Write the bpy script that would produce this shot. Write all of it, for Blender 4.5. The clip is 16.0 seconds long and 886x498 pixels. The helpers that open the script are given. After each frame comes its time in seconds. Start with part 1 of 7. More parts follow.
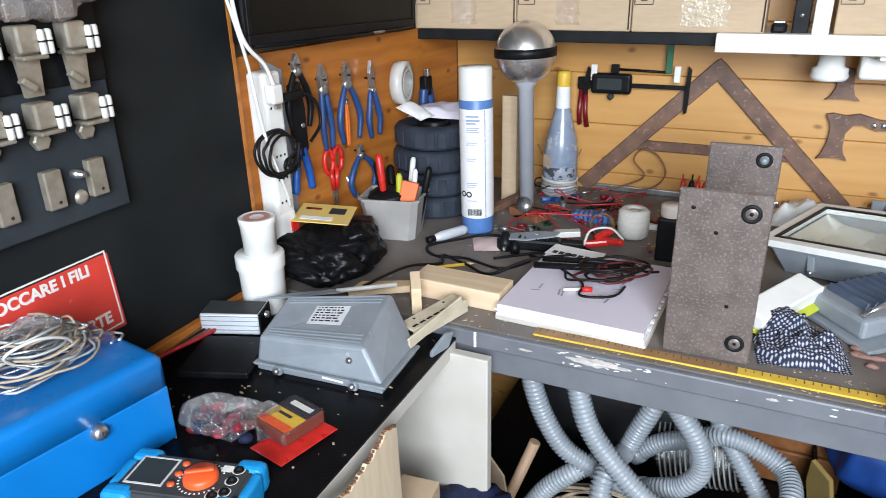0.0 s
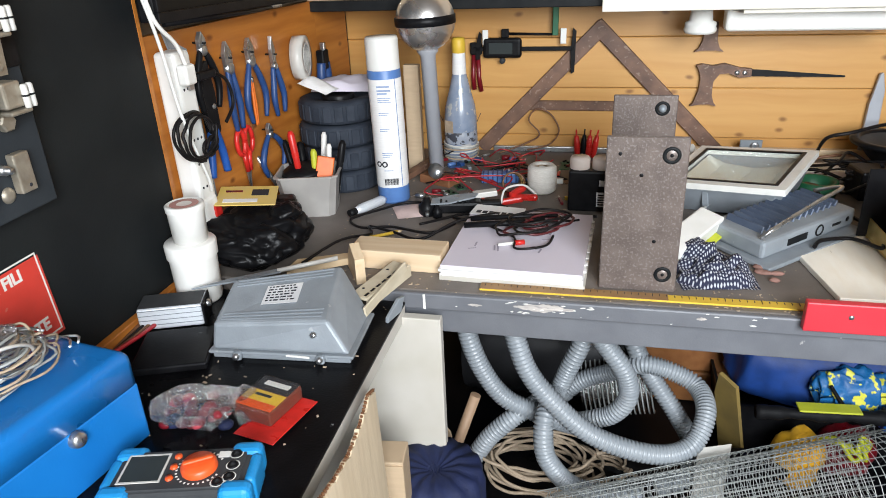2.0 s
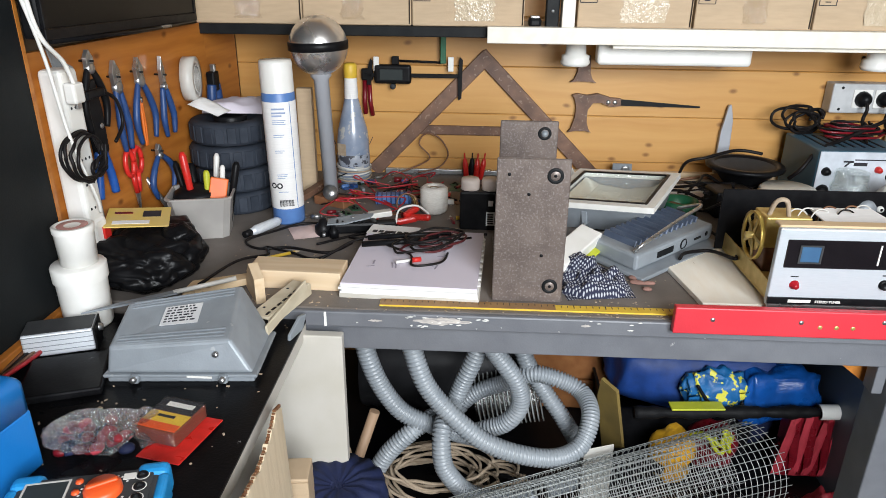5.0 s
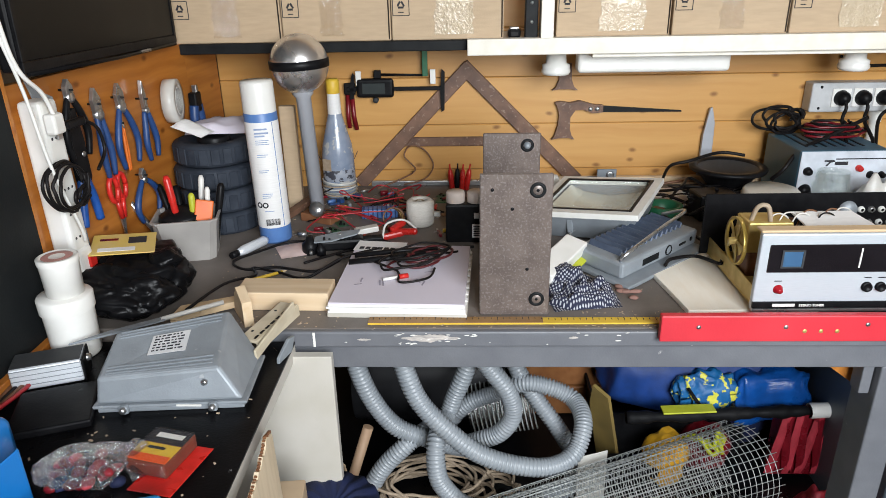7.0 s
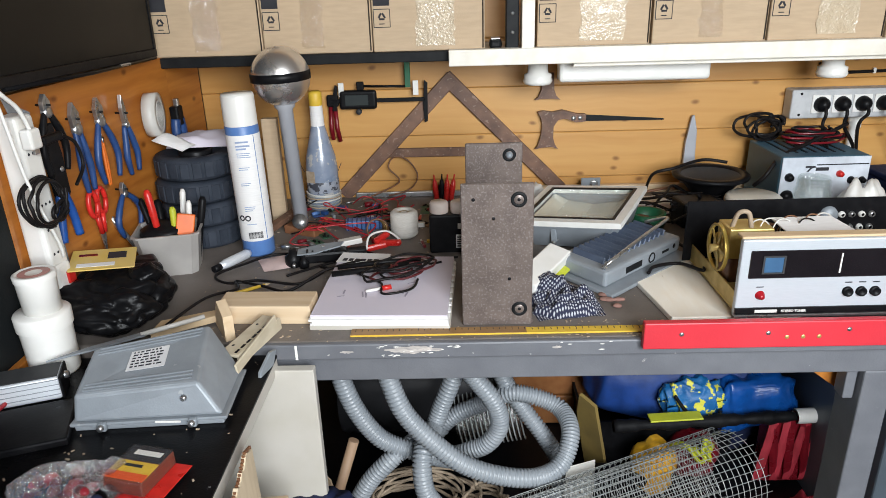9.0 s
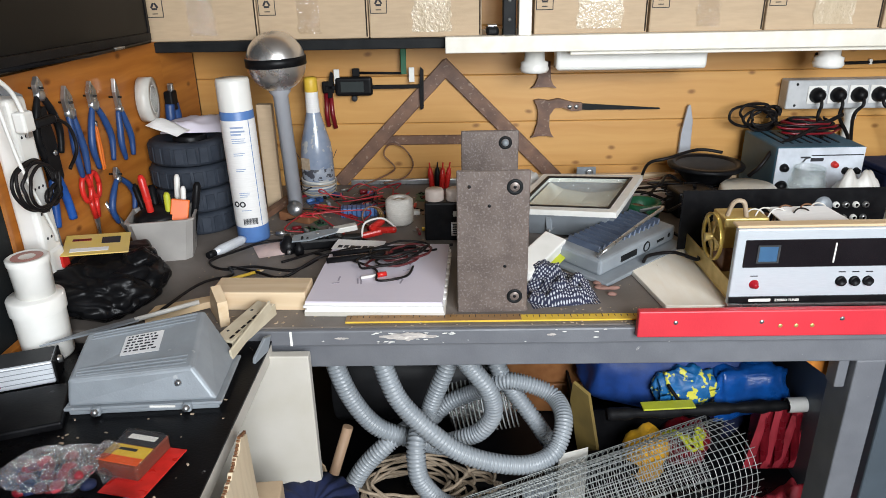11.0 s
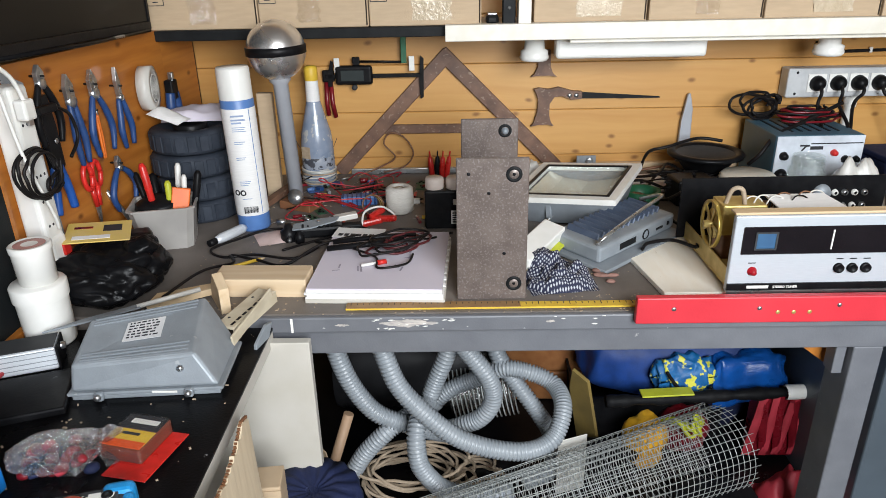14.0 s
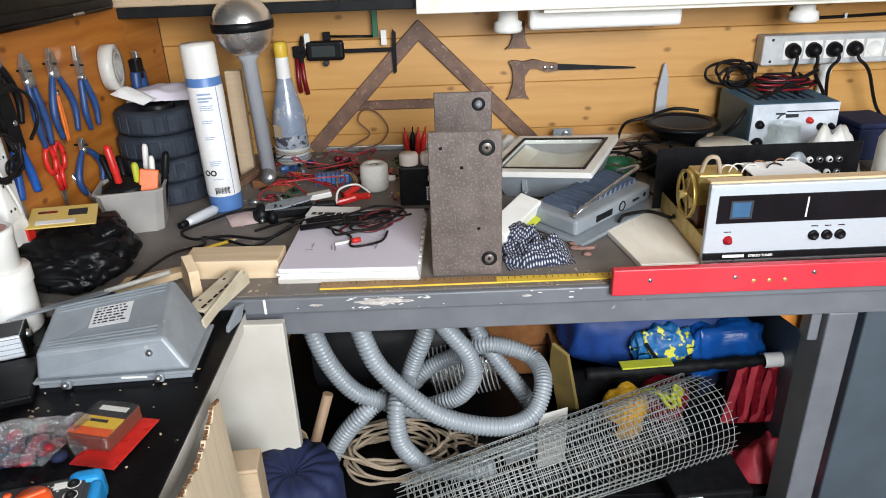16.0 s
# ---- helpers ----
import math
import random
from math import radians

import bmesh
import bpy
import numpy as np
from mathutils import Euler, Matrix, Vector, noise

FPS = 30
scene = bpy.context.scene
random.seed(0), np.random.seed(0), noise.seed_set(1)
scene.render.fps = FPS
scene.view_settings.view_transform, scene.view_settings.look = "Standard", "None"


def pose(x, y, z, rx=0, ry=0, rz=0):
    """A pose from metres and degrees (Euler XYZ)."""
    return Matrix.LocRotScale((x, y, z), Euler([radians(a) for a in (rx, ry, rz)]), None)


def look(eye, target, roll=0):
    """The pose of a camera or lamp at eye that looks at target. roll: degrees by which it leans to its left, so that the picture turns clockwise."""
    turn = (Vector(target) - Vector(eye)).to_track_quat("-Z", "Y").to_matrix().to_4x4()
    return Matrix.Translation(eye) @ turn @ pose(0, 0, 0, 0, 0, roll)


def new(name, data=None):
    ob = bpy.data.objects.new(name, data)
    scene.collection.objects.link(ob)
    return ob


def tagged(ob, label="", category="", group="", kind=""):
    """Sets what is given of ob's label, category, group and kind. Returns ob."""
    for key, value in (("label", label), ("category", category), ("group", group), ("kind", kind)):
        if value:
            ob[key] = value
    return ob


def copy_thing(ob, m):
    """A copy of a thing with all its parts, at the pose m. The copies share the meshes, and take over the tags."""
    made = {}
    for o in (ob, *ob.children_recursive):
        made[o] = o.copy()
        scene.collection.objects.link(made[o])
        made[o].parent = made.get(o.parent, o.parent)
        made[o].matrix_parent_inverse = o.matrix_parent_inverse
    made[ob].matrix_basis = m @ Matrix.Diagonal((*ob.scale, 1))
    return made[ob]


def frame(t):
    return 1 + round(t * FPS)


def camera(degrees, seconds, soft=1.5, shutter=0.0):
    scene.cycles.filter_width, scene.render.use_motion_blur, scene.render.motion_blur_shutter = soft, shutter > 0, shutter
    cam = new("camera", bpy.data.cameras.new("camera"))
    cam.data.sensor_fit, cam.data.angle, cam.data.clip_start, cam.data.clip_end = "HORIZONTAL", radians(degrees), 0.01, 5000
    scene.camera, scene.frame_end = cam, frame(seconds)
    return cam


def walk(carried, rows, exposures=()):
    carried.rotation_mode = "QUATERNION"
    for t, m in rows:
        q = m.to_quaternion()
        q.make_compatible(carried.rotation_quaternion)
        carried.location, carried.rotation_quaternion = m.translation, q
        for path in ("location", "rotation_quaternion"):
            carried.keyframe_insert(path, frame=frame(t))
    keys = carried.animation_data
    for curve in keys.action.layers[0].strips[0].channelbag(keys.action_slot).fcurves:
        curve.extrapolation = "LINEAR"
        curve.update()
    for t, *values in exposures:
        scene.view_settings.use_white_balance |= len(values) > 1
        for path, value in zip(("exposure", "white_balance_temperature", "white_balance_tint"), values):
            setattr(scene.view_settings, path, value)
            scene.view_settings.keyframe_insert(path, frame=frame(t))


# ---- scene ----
cam = camera(65.1, 16.0, soft=0.85, shutter=0.4)
PATH = [
    (0, (0.349, -0.89, 1.428), (-0.445, 0.782, 0.672), -1.3),
    (0.5, (0.365, -0.873, 1.432), (-0.511, 0.756, 0.672), -3.3),
    (1, (0.323, -0.902, 1.421), (-0.412, 0.78, 0.628), -1.9),
    (1.5, (0.28, -0.93, 1.435), (-0.22, 0.828, 0.623), -1.9),
    (2, (0.241, -0.961, 1.425), (-0.174, 0.811, 0.596), -2.5),
    (2.5, (0.204, -1.0, 1.421), (-0.096, 0.822, 0.651), -1.5),
    (3, (0.214, -1.006, 1.429), (-0.013, 0.827, 0.661), 0.4),
    (3.5, (0.207, -1.018, 1.419), (0.058, 0.82, 0.644), 1.5),
    (4, (0.218, -1.01, 1.423), (0.083, 0.829, 0.65), 0.8),
    (4.2, (0.218, -1.007, 1.421), (0.117, 0.835, 0.649), 1.5),
    (6.3, (0.241, -1.008, 1.453), (0.159, 0.838, 0.687), -1.4),
    (6.5, (0.238, -1.005, 1.45), (0.16, 0.842, 0.685), -1.6),
    (7, (0.237, -1.002, 1.456), (0.166, 0.845, 0.691), -1.2),
    (7.5, (0.242, -0.996, 1.456), (0.184, 0.857, 0.707), -1.2),
    (8, (0.241, -0.996, 1.453), (0.193, 0.861, 0.711), -1.3),
    (8.5, (0.246, -0.996, 1.453), (0.198, 0.861, 0.712), -1.6),
    (9, (0.252, -0.998, 1.454), (0.207, 0.861, 0.717), -1.7),
    (9.5, (0.252, -0.999, 1.451), (0.208, 0.852, 0.693), -1.4),
    (12, (0.248, -0.999, 1.448), (0.225, 0.847, 0.677), -1.2),
    (12.5, (0.251, -1.001, 1.446), (0.231, 0.837, 0.657), -1.2),
    (13, (0.253, -1.003, 1.445), (0.242, 0.833, 0.651), -0.8),
    (13.5, (0.251, -1.003, 1.447), (0.243, 0.837, 0.663), -0.7),
    (14, (0.252, -1.007, 1.446), (0.22, 0.831, 0.658), -1.2),
    (14.5, (0.256, -0.996, 1.444), (0.29, 0.832, 0.635), -1.3),
    (15, (0.256, -1.022, 1.449), (0.23, 0.813, 0.655), -1.9),
    (15.5, (0.264, -0.992, 1.432), (0.306, 0.805, 0.556), -1.3),
    (16, (0.268, -0.994, 1.436), (0.28, 0.818, 0.59), -2.0),
]
EXPOSURES = [(0, 0.36, 6050, 10), (1, 0.36, 6100, 10), (1.5, 0.30, 6500, 10), (2, 0.30, 6450, 10), (3, 0.22, 6450, 10), (4.2, 0.16, 6500, 10), (6.3, 0.08, 6500, 10), (14, 0.08, 6500, 10), (16, 0.18, 6500, 10)]
walk(cam, [(t, look(eye, target, roll)) for t, eye, target, roll in PATH], EXPOSURES)

# ---- world, daylight, exposure ----
world = bpy.data.worlds.new("world")
scene.world = world
world.use_nodes = True
wn = world.node_tree.nodes
sky = wn.new("ShaderNodeTexSky")
sky.sky_type, sky.sun_disc = "NISHITA", False
sky.sun_elevation, sky.sun_rotation = radians(40), radians(150)
world.node_tree.links.new(sky.outputs[0], wn["Background"].inputs[0])
wn["Background"].inputs[1].default_value = 0.12


def area(name, m, w, h, power, colour):
    d = bpy.data.lights.new(name, "AREA")
    d.shape, d.size, d.size_y, d.energy, d.color = "RECTANGLE", w, h, power, colour
    ob = new(name, d)
    ob.matrix_world = m
    return ob


# the open door behind the camera
area("door_daylight", look((0.95, -2.05, 1.84), (0.55, 0.3, 0.9)), 1.25, 1.1, 104, (0.91, 0.96, 1.0))

# ---- materials ----


def mat(name, a, b=None, rough=0.5, metal=0.0, scale=30.0, stretch=(1, 1, 1), bump=0.1, stain=0.15, fine=300.0, coat=0.0,
        specks=None, speck_amount=0.0, speck_scale=60.0, speck_size=0.4, trans=0.0, alpha=1.0, sub=0.0):
    m = bpy.data.materials.new(name)
    m.use_nodes = True
    n, l = m.node_tree.nodes, m.node_tree.links
    p = n["Principled BSDF"]
    b = b or tuple(c * 0.8 for c in a)
    tc, oi = n.new("ShaderNodeTexCoord"), n.new("ShaderNodeObjectInfo")
    mp = n.new("ShaderNodeMapping")
    mp.inputs["Scale"].default_value = stretch
    ofs = n.new("ShaderNodeVectorMath")
    ofs.operation = "MULTIPLY_ADD"
    ofs.inputs[1].default_value = (7.3, 3.1, 5.7)
    l.new(oi.outputs["Random"], ofs.inputs[0])
    l.new(tc.outputs["Object"], ofs.inputs[2])
    l.new(ofs.outputs[0], mp.inputs[0])

    def nz(s, detail=4):
        t = n.new("ShaderNodeTexNoise")
        t.inputs["Scale"].default_value, t.inputs["Detail"].default_value = s, detail
        l.new(mp.outputs[0], t.inputs["Vector"])
        return t.outputs["Fac"]

    def mix(f, x, y, kind="MIX"):
        k = n.new("ShaderNodeMix")
        k.data_type, k.blend_type = "RGBA", kind
        for s, v in ((k.inputs["Factor"], f), (k.inputs["A"], x), (k.inputs["B"], y)):
            if isinstance(v, (tuple, list)):
                s.default_value = (*v, 1)
            elif isinstance(v, (int, float)):
                s.default_value = v
            else:
                l.new(v, s)
        return k.outputs["Result"]

    def ramp(v, lo, hi):
        r = n.new("ShaderNodeMapRange")
        r.inputs[1].default_value, r.inputs[2].default_value = lo, hi
        l.new(v, r.inputs[0])
        return r.outputs[0]

    col = mix(ramp(nz(scale), 0.35, 0.65), a, b)
    if stain:
        col = mix(ramp(nz(scale * 0.17, 2), 0.4, 0.75), col, mix(stain, col, tuple(c * 0.45 for c in b)))
    if specks:
        col = mix(ramp(nz(speck_scale, 6), 1 - speck_size, 1 - speck_size + 0.03), col, mix(speck_amount, col, specks))
    l.new(col, p.inputs["Base Color"])
    r = n.new("ShaderNodeMapRange")
    r.inputs[3].default_value, r.inputs[4].default_value = max(0.02, rough - 0.12), min(1, rough + 0.12)
    l.new(nz(scale * 0.6), r.inputs[0])
    l.new(r.outputs[0], p.inputs["Roughness"])
    p.inputs["Metallic"].default_value = metal
    p.inputs["Specular IOR Level"].default_value = 0.14 if max(a) < 0.06 and metal == 0 and rough > 0.3 else 0.5
    p.inputs["Coat Weight"].default_value = coat
    p.inputs["Transmission Weight"].default_value = trans
    p.inputs["Alpha"].default_value = alpha
    if bump:
        bp = n.new("ShaderNodeBump")
        bp.inputs["Strength"].default_value, bp.inputs["Distance"].default_value = bump, 0.002
        l.new(nz(fine, 3), bp.inputs["Height"])
        l.new(bp.outputs[0], p.inputs["Normal"])
    return m


def wood(name, a, b, along=0, rough=0.5, knots=True, coat=0.0, flat_axis=None):
    """Planed softwood with grain along one axis, and brown knots."""
    m = bpy.data.materials.new(name)
    m.use_nodes = True
    n, l = m.node_tree.nodes, m.node_tree.links
    p = n["Principled BSDF"]
    tc, oi = n.new("ShaderNodeTexCoord"), n.new("ShaderNodeObjectInfo")
    ofs = n.new("ShaderNodeVectorMath")
    ofs.operation = "MULTIPLY_ADD"
    ofs.inputs[1].default_value = (9.1, 4.3, 6.7)
    l.new(oi.outputs["Random"], ofs.inputs[0])
    l.new(tc.outputs["Object"], ofs.inputs[2])
    warp = n.new("ShaderNodeTexNoise")
    warp.inputs["Scale"].default_value = 5
    l.new(ofs.outputs[0], warp.inputs["Vector"])
    wadd = n.new("ShaderNodeVectorMath")
    wadd.operation = "MULTIPLY_ADD"
    wadd.inputs[1].default_value = (0.03, 0.03, 0.03)
    l.new(warp.outputs["Color"], wadd.inputs[0])
    l.new(ofs.outputs[0], wadd.inputs[2])
    mp = n.new("ShaderNodeMapping")
    s = [45, 45, 45]
    s[along] = 2.0
    mp.inputs["Scale"].default_value = s
    l.new(wadd.outputs[0], mp.inputs[0])
    g = n.new("ShaderNodeTexNoise")
    g.inputs["Scale"].default_value, g.inputs["Detail"].default_value = 1.2, 5
    l.new(mp.outputs[0], g.inputs["Vector"])
    cr = n.new("ShaderNodeValToRGB")
    cr.color_ramp.elements[0].position, cr.color_ramp.elements[1].position = 0.3, 0.72
    cr.color_ramp.elements[0].color, cr.color_ramp.elements[1].color = (*a, 1), (*b, 1)
    l.new(g.outputs["Fac"], cr.inputs[0])
    col = cr.outputs[0]
    if knots:
        kmp = n.new("ShaderNodeMapping")
        ks = [11, 11, 11]
        ks[along] = 6.5
        if flat_axis is not None:
            kmp.inputs["Rotation"].default_value = (math.pi / 2, 0, 0) if flat_axis == 1 else (0, math.pi / 2, 0)
        kmp.inputs["Scale"].default_value = ks
        l.new(wadd.outputs[0], kmp.inputs[0])
        v = n.new("ShaderNodeTexVoronoi")
        v.inputs["Scale"].default_value = 1.0
        v.voronoi_dimensions = "2D" if flat_axis is not None else "3D"
        l.new(kmp.outputs[0], v.inputs["Vector"])
        r = n.new("ShaderNodeMapRange")
        r.inputs[1].default_value, r.inputs[2].default_value, r.inputs[3].default_value, r.inputs[4].default_value = 0.025, 0.085, 0.8, 0.0
        l.new(v.outputs["Distance"], r.inputs[0])
        k = n.new("ShaderNodeMix")
        k.data_type = "RGBA"
        l.new(r.outputs[0], k.inputs["Factor"])
        l.new(col, k.inputs["A"])
        k.inputs["B"].default_value = (b[0] * 0.35, b[1] * 0.25, b[2] * 0.2, 1)
        col = k.outputs["Result"]
    tone = n.new("ShaderNodeValToRGB")
    tone.color_ramp.elements[0].color, tone.color_ramp.elements[1].color = (0.86, 0.80, 0.70, 1), (1.0, 1.0, 1.0, 1)
    l.new(oi.outputs["Random"], tone.inputs[0])
    tint = n.new("ShaderNodeMix")
    tint.data_type, tint.blend_type = "RGBA", "MULTIPLY"
    tint.inputs["Factor"].default_value = 1.0
    l.new(col, tint.inputs["A"])
    l.new(tone.outputs[0], tint.inputs["B"])
    l.new(tint.outputs["Result"], p.inputs["Base Color"])
    p.inputs["Roughness"].default_value = rough
    p.inputs["Coat Weight"].default_value = coat
    bp = n.new("ShaderNodeBump")
    bp.inputs["Strength"].default_value, bp.inputs["Distance"].default_value = 0.12, 0.002
    l.new(g.outputs["Fac"], bp.inputs["Height"])
    l.new(bp.outputs[0], p.inputs["Normal"])
    return m


PINE = wood("varnished_pine", (0.60, 0.335, 0.108), (0.535, 0.275, 0.078), 0, 0.42, flat_axis=1)
ORANGE = wood("orange_plywood", (0.56, 0.22, 0.042), (0.36, 0.115, 0.018), 1, 0.4, flat_axis=0)
RAW = wood("raw_softwood", (0.74, 0.60, 0.43), (0.62, 0.46, 0.29), 0, 0.65)
RUSTWOOD = mat("worn_brown_wood", (0.19, 0.100, 0.062), (0.105, 0.055, 0.037), 0.55, scale=28, stretch=(1, 1, 1), bump=0.3, stain=0.4, fine=220, specks=(0.34, 0.25, 0.19), speck_amount=0.5, speck_scale=110, speck_size=0.38)
WHITEP = mat("white_paint", (0.80, 0.77, 0.70), (0.74, 0.70, 0.60), 0.5, bump=0.06, stain=0.1)
CREAM = mat("cream_board", (0.54, 0.51, 0.46), (0.49, 0.46, 0.40), 0.5, scale=12, bump=0.05)
GREYP = mat("grey_bench_paint", (0.150, 0.156, 0.172), (0.125, 0.13, 0.146), 0.5, scale=18, bump=0.15, specks=(0.6, 0.58, 0.55), speck_amount=0.7, speck_scale=45, speck_size=0.27)
BENCHTOP = mat("worn_bench_top", (0.19, 0.165, 0.148), (0.145, 0.125, 0.11), 0.55, scale=14, bump=0.2, stain=0.4, specks=(0.45, 0.42, 0.4), speck_amount=0.5, speck_scale=70, speck_size=0.26)
SLATE = mat("slate_grey_paint", (0.075, 0.095, 0.115), (0.064, 0.08, 0.096), 0.5, scale=10, bump=0.1)
BLACKT = mat("black_table_paint", (0.003, 0.003, 0.0035), (0.005, 0.005, 0.006), 0.31, scale=20, bump=0.15, specks=(0.4, 0.4, 0.4), speck_amount=0.5, speck_scale=80, speck_size=0.25)
BLACKW = mat("black_wall_paint", (0.014, 0.016, 0.0165), (0.010, 0.0115, 0.0125), 0.6, scale=8, bump=0.12, specks=(0.2, 0.2, 0.2), speck_amount=0.5, speck_scale=60, speck_size=0.24)
CARD = mat("brown_cardboard", (0.50, 0.37, 0.24), (0.46, 0.34, 0.22), 0.7, scale=25, stretch=(1, 1, 6), bump=0.1, stain=0.08)
REDP = mat("red_board_paint", (0.62, 0.035, 0.05), (0.56, 0.03, 0.045), 0.45, scale=15, bump=0.1, stain=0.1)
DARKSTEEL = mat("dark_steel", (0.013, 0.014, 0.015), (0.008, 0.009, 0.010), 0.5, 0.0, scale=40)
FLOORM = mat("dark_floor", (0.02, 0.019, 0.018), (0.03, 0.028, 0.025), 0.7, scale=8, bump=0.3)
# for the unseen room shell; its brown sets how much light bounces back
ROOM = mat("unseen_room_brown", (0.17, 0.12, 0.075), (0.13, 0.09, 0.055), 0.6, scale=6)

PEELED = mat("peeled_pale_wood", (0.55, 0.50, 0.46), (0.30, 0.28, 0.27), 0.7, scale=160, stretch=(0.25, 1, 1), bump=0.3)
PALEB = mat("pale_stained_board", (0.92, 0.87, 0.77), (0.88, 0.81, 0.69), 0.45, scale=14, stretch=(4, 1, 1), bump=0.1, stain=0.08, specks=(0.35, 0.27, 0.18), speck_amount=0.6, speck_scale=36, speck_size=0.26)

# ---- helpers of this scene ----


def bm_box(sx, sy, sz, at=(0, 0, 0), bevel=0.0, seg=2, bm=None, m=None):
    """A box of that size, whose base centre is at `at`."""
    bm = bm or bmesh.new()
    t = Matrix.Translation((at[0], at[1], at[2] + sz / 2)) @ Matrix.Diagonal((sx, sy, sz, 1))
    r = bmesh.ops.create_cube(bm, size=1, matrix=(m or Matrix()) @ t)
    if bevel:
        vs = set(r["verts"])
        es = [e for e in bm.edges if e.verts[0] in vs and e.verts[1] in vs]
        bmesh.ops.bevel(bm, geom=es, offset=bevel, segments=seg, affect="EDGES", profile=0.5)
    return bm


def bm_lathe(profile, seg=32, bm=None, m=None, smooth=True):
    """Turns (radius, height) pairs about the z axis."""
    bm = bm or bmesh.new()
    m = m or Matrix()
    rings = []
    for r, h in profile:
        if r < 1e-6:
            rings.append([bm.verts.new(m @ Vector((0, 0, h)))])
        else:
            rings.append([bm.verts.new(m @ Vector((r * math.cos(2 * math.pi * i / seg), r * math.sin(2 * math.pi * i / seg), h))) for i in range(seg)])
    for a, b in zip(rings, rings[1:]):
        for i in range(seg):
            j = (i + 1) % seg
            q = [a[i % len(a)], a[j % len(a)], b[j % len(b)], b[i % len(b)]]
            q = list(dict.fromkeys(q))
            if len(q) > 2:
                f = bm.faces.new(q)
                f.smooth = smooth
    return bm


def spline(pts, n=8, closed=False):
    """Catmull-Rom through the points."""
    P = [Vector(p) for p in pts]
    k = len(P)
    out = []
    for i in range(k if closed else k - 1):
        if closed:
            a, b, c, d = P[(i - 1) % k], P[i], P[(i + 1) % k], P[(i + 2) % k]
        else:
            a, b, c, d = P[max(i - 1, 0)], P[i], P[i + 1], P[min(i + 2, k - 1)]
        for j in range(n):
            t = j / n
            out.append(0.5 * ((2 * b) + (c - a) * t + (2 * a - 5 * b + 4 * c - d) * t * t + (3 * b - a - 3 * c + d) * t ** 3))
    if not closed:
        out.append(P[-1])
    return out


def bm_tube(path, radius, seg=8, bm=None, ridge=0.0, cap=True):
    """A tube along the path; radius a number or a function of the index."""
    bm = bm or bmesh.new()
    path = [Vector(p) for p in path]
    up = Vector((0.013, 0.021, 1))
    rings = []
    side = None
    for i, p in enumerate(path):
        d = (path[min(i + 1, len(path) - 1)] - path[max(i - 1, 0)]).normalized()
        if side is None:
            side = d.cross(up)
            if side.length < 0.05:
                side = d.cross(Vector((1, 0, 0)))
        else:
            side = side - d * side.dot(d)
        side.normalize()
        o = d.cross(side)
        r = radius(i) if callable(radius) else radius
        rings.append([bm.verts.new(p + r * (math.cos(2 * math.pi * k / seg) * side + math.sin(2 * math.pi * k / seg) * o)) for k in range(seg)])
    for a, b in zip(rings, rings[1:]):
        for i in range(seg):
            f = bm.faces.new((a[i], a[(i + 1) % seg], b[(i + 1) % seg], b[i]))
            f.smooth = True
    if cap:
        bm.faces.new(rings[0][::-1])
        bm.faces.new(rings[-1])
    return bm


def bm_slab(outline, thick, bm=None, m=None, bevel=0.0):
    """A flat plate from an outline in x, y, of that thickness upwards."""
    bm = bm or bmesh.new()
    m = m or Matrix()
    lo = [bm.verts.new(m @ Vector((x, y, 0))) for x, y in outline]
    hi = [bm.verts.new(m @ Vector((x, y, thick))) for x, y in outline]
    k = len(lo)
    fs = [bm.faces.new(lo[::-1]), bm.faces.new(hi)] + [bm.faces.new((lo[i], lo[(i + 1) % k], hi[(i + 1) % k], hi[i])) for i in range(k)]
    if bevel:
        es = {e for f in fs for e in f.edges}
        bmesh.ops.bevel(bm, geom=list(es), offset=bevel, segments=2, affect="EDGES", profile=0.5)
    return bm


def mesh(name, bm, material):
    bmesh.ops.recalc_face_normals(bm, faces=bm.faces)
    me = bpy.data.meshes.new(name)
    bm.to_mesh(me)
    bm.free()
    me.materials.append(material)
    return me


def part(name, bm, material, parent, label="", m=None):
    ob = new(name, mesh(name, bm, material))
    ob.parent = parent
    if m:
        ob.matrix_basis = m
    return tagged(ob, label)


def thing(name, label, category, m=None, group="", kind=""):
    ob = new(name)
    ob.empty_display_size = 0.05
    ob.matrix_basis = m or Matrix()
    return tagged(ob, label, category, group, kind)


def solid(name, bm, material, label, category, m=None, group="", kind=""):
    ob = new(name, mesh(name, bm, material))
    ob.matrix_basis = m or Matrix()
    return tagged(ob, label, category, group, kind)


def lay(a, b, roll=0):
    """A pose at a whose x axis runs to b."""
    a, b = Vector(a), Vector(b)
    return Matrix.Translation(a) @ (b - a).to_track_quat("X", "Z").to_matrix().to_4x4() @ pose(0, 0, 0, roll)


# ---- large structure ----
TOP, BT = 0.90, 0.885
solid("floor", bm_box(3.2, 4.0, 0.1, (1.1, -0.9, -0.1)), FLOORM, "dark worn floor under the bench", "floor", kind="structure")
# ceiling, side and rear walls are unseen, added to close the room in
solid("ceiling", bm_box(3.2, 4.0, 0.1, (1.1, -0.9, 2.3)), ROOM, "unseen brown ceiling closing the shed", "ceiling", kind="structure")
wall = thing("wall_north", "varnished pine plank wall with brown knots", "wall", kind="structure")
part("backing", bm_box(3.2, 0.05, 2.3, (1.1, 0.85, 0)), ROOM, wall)
for i in range(19):
    z = 0.942 - 0.1205 * 7 + i * 0.1205
    part("plank", bm_box(3.06, 0.024, 0.1197, (1.13, 0.812, 0), 0.0018, 1), PINE, wall, m=pose(0, 0, z))
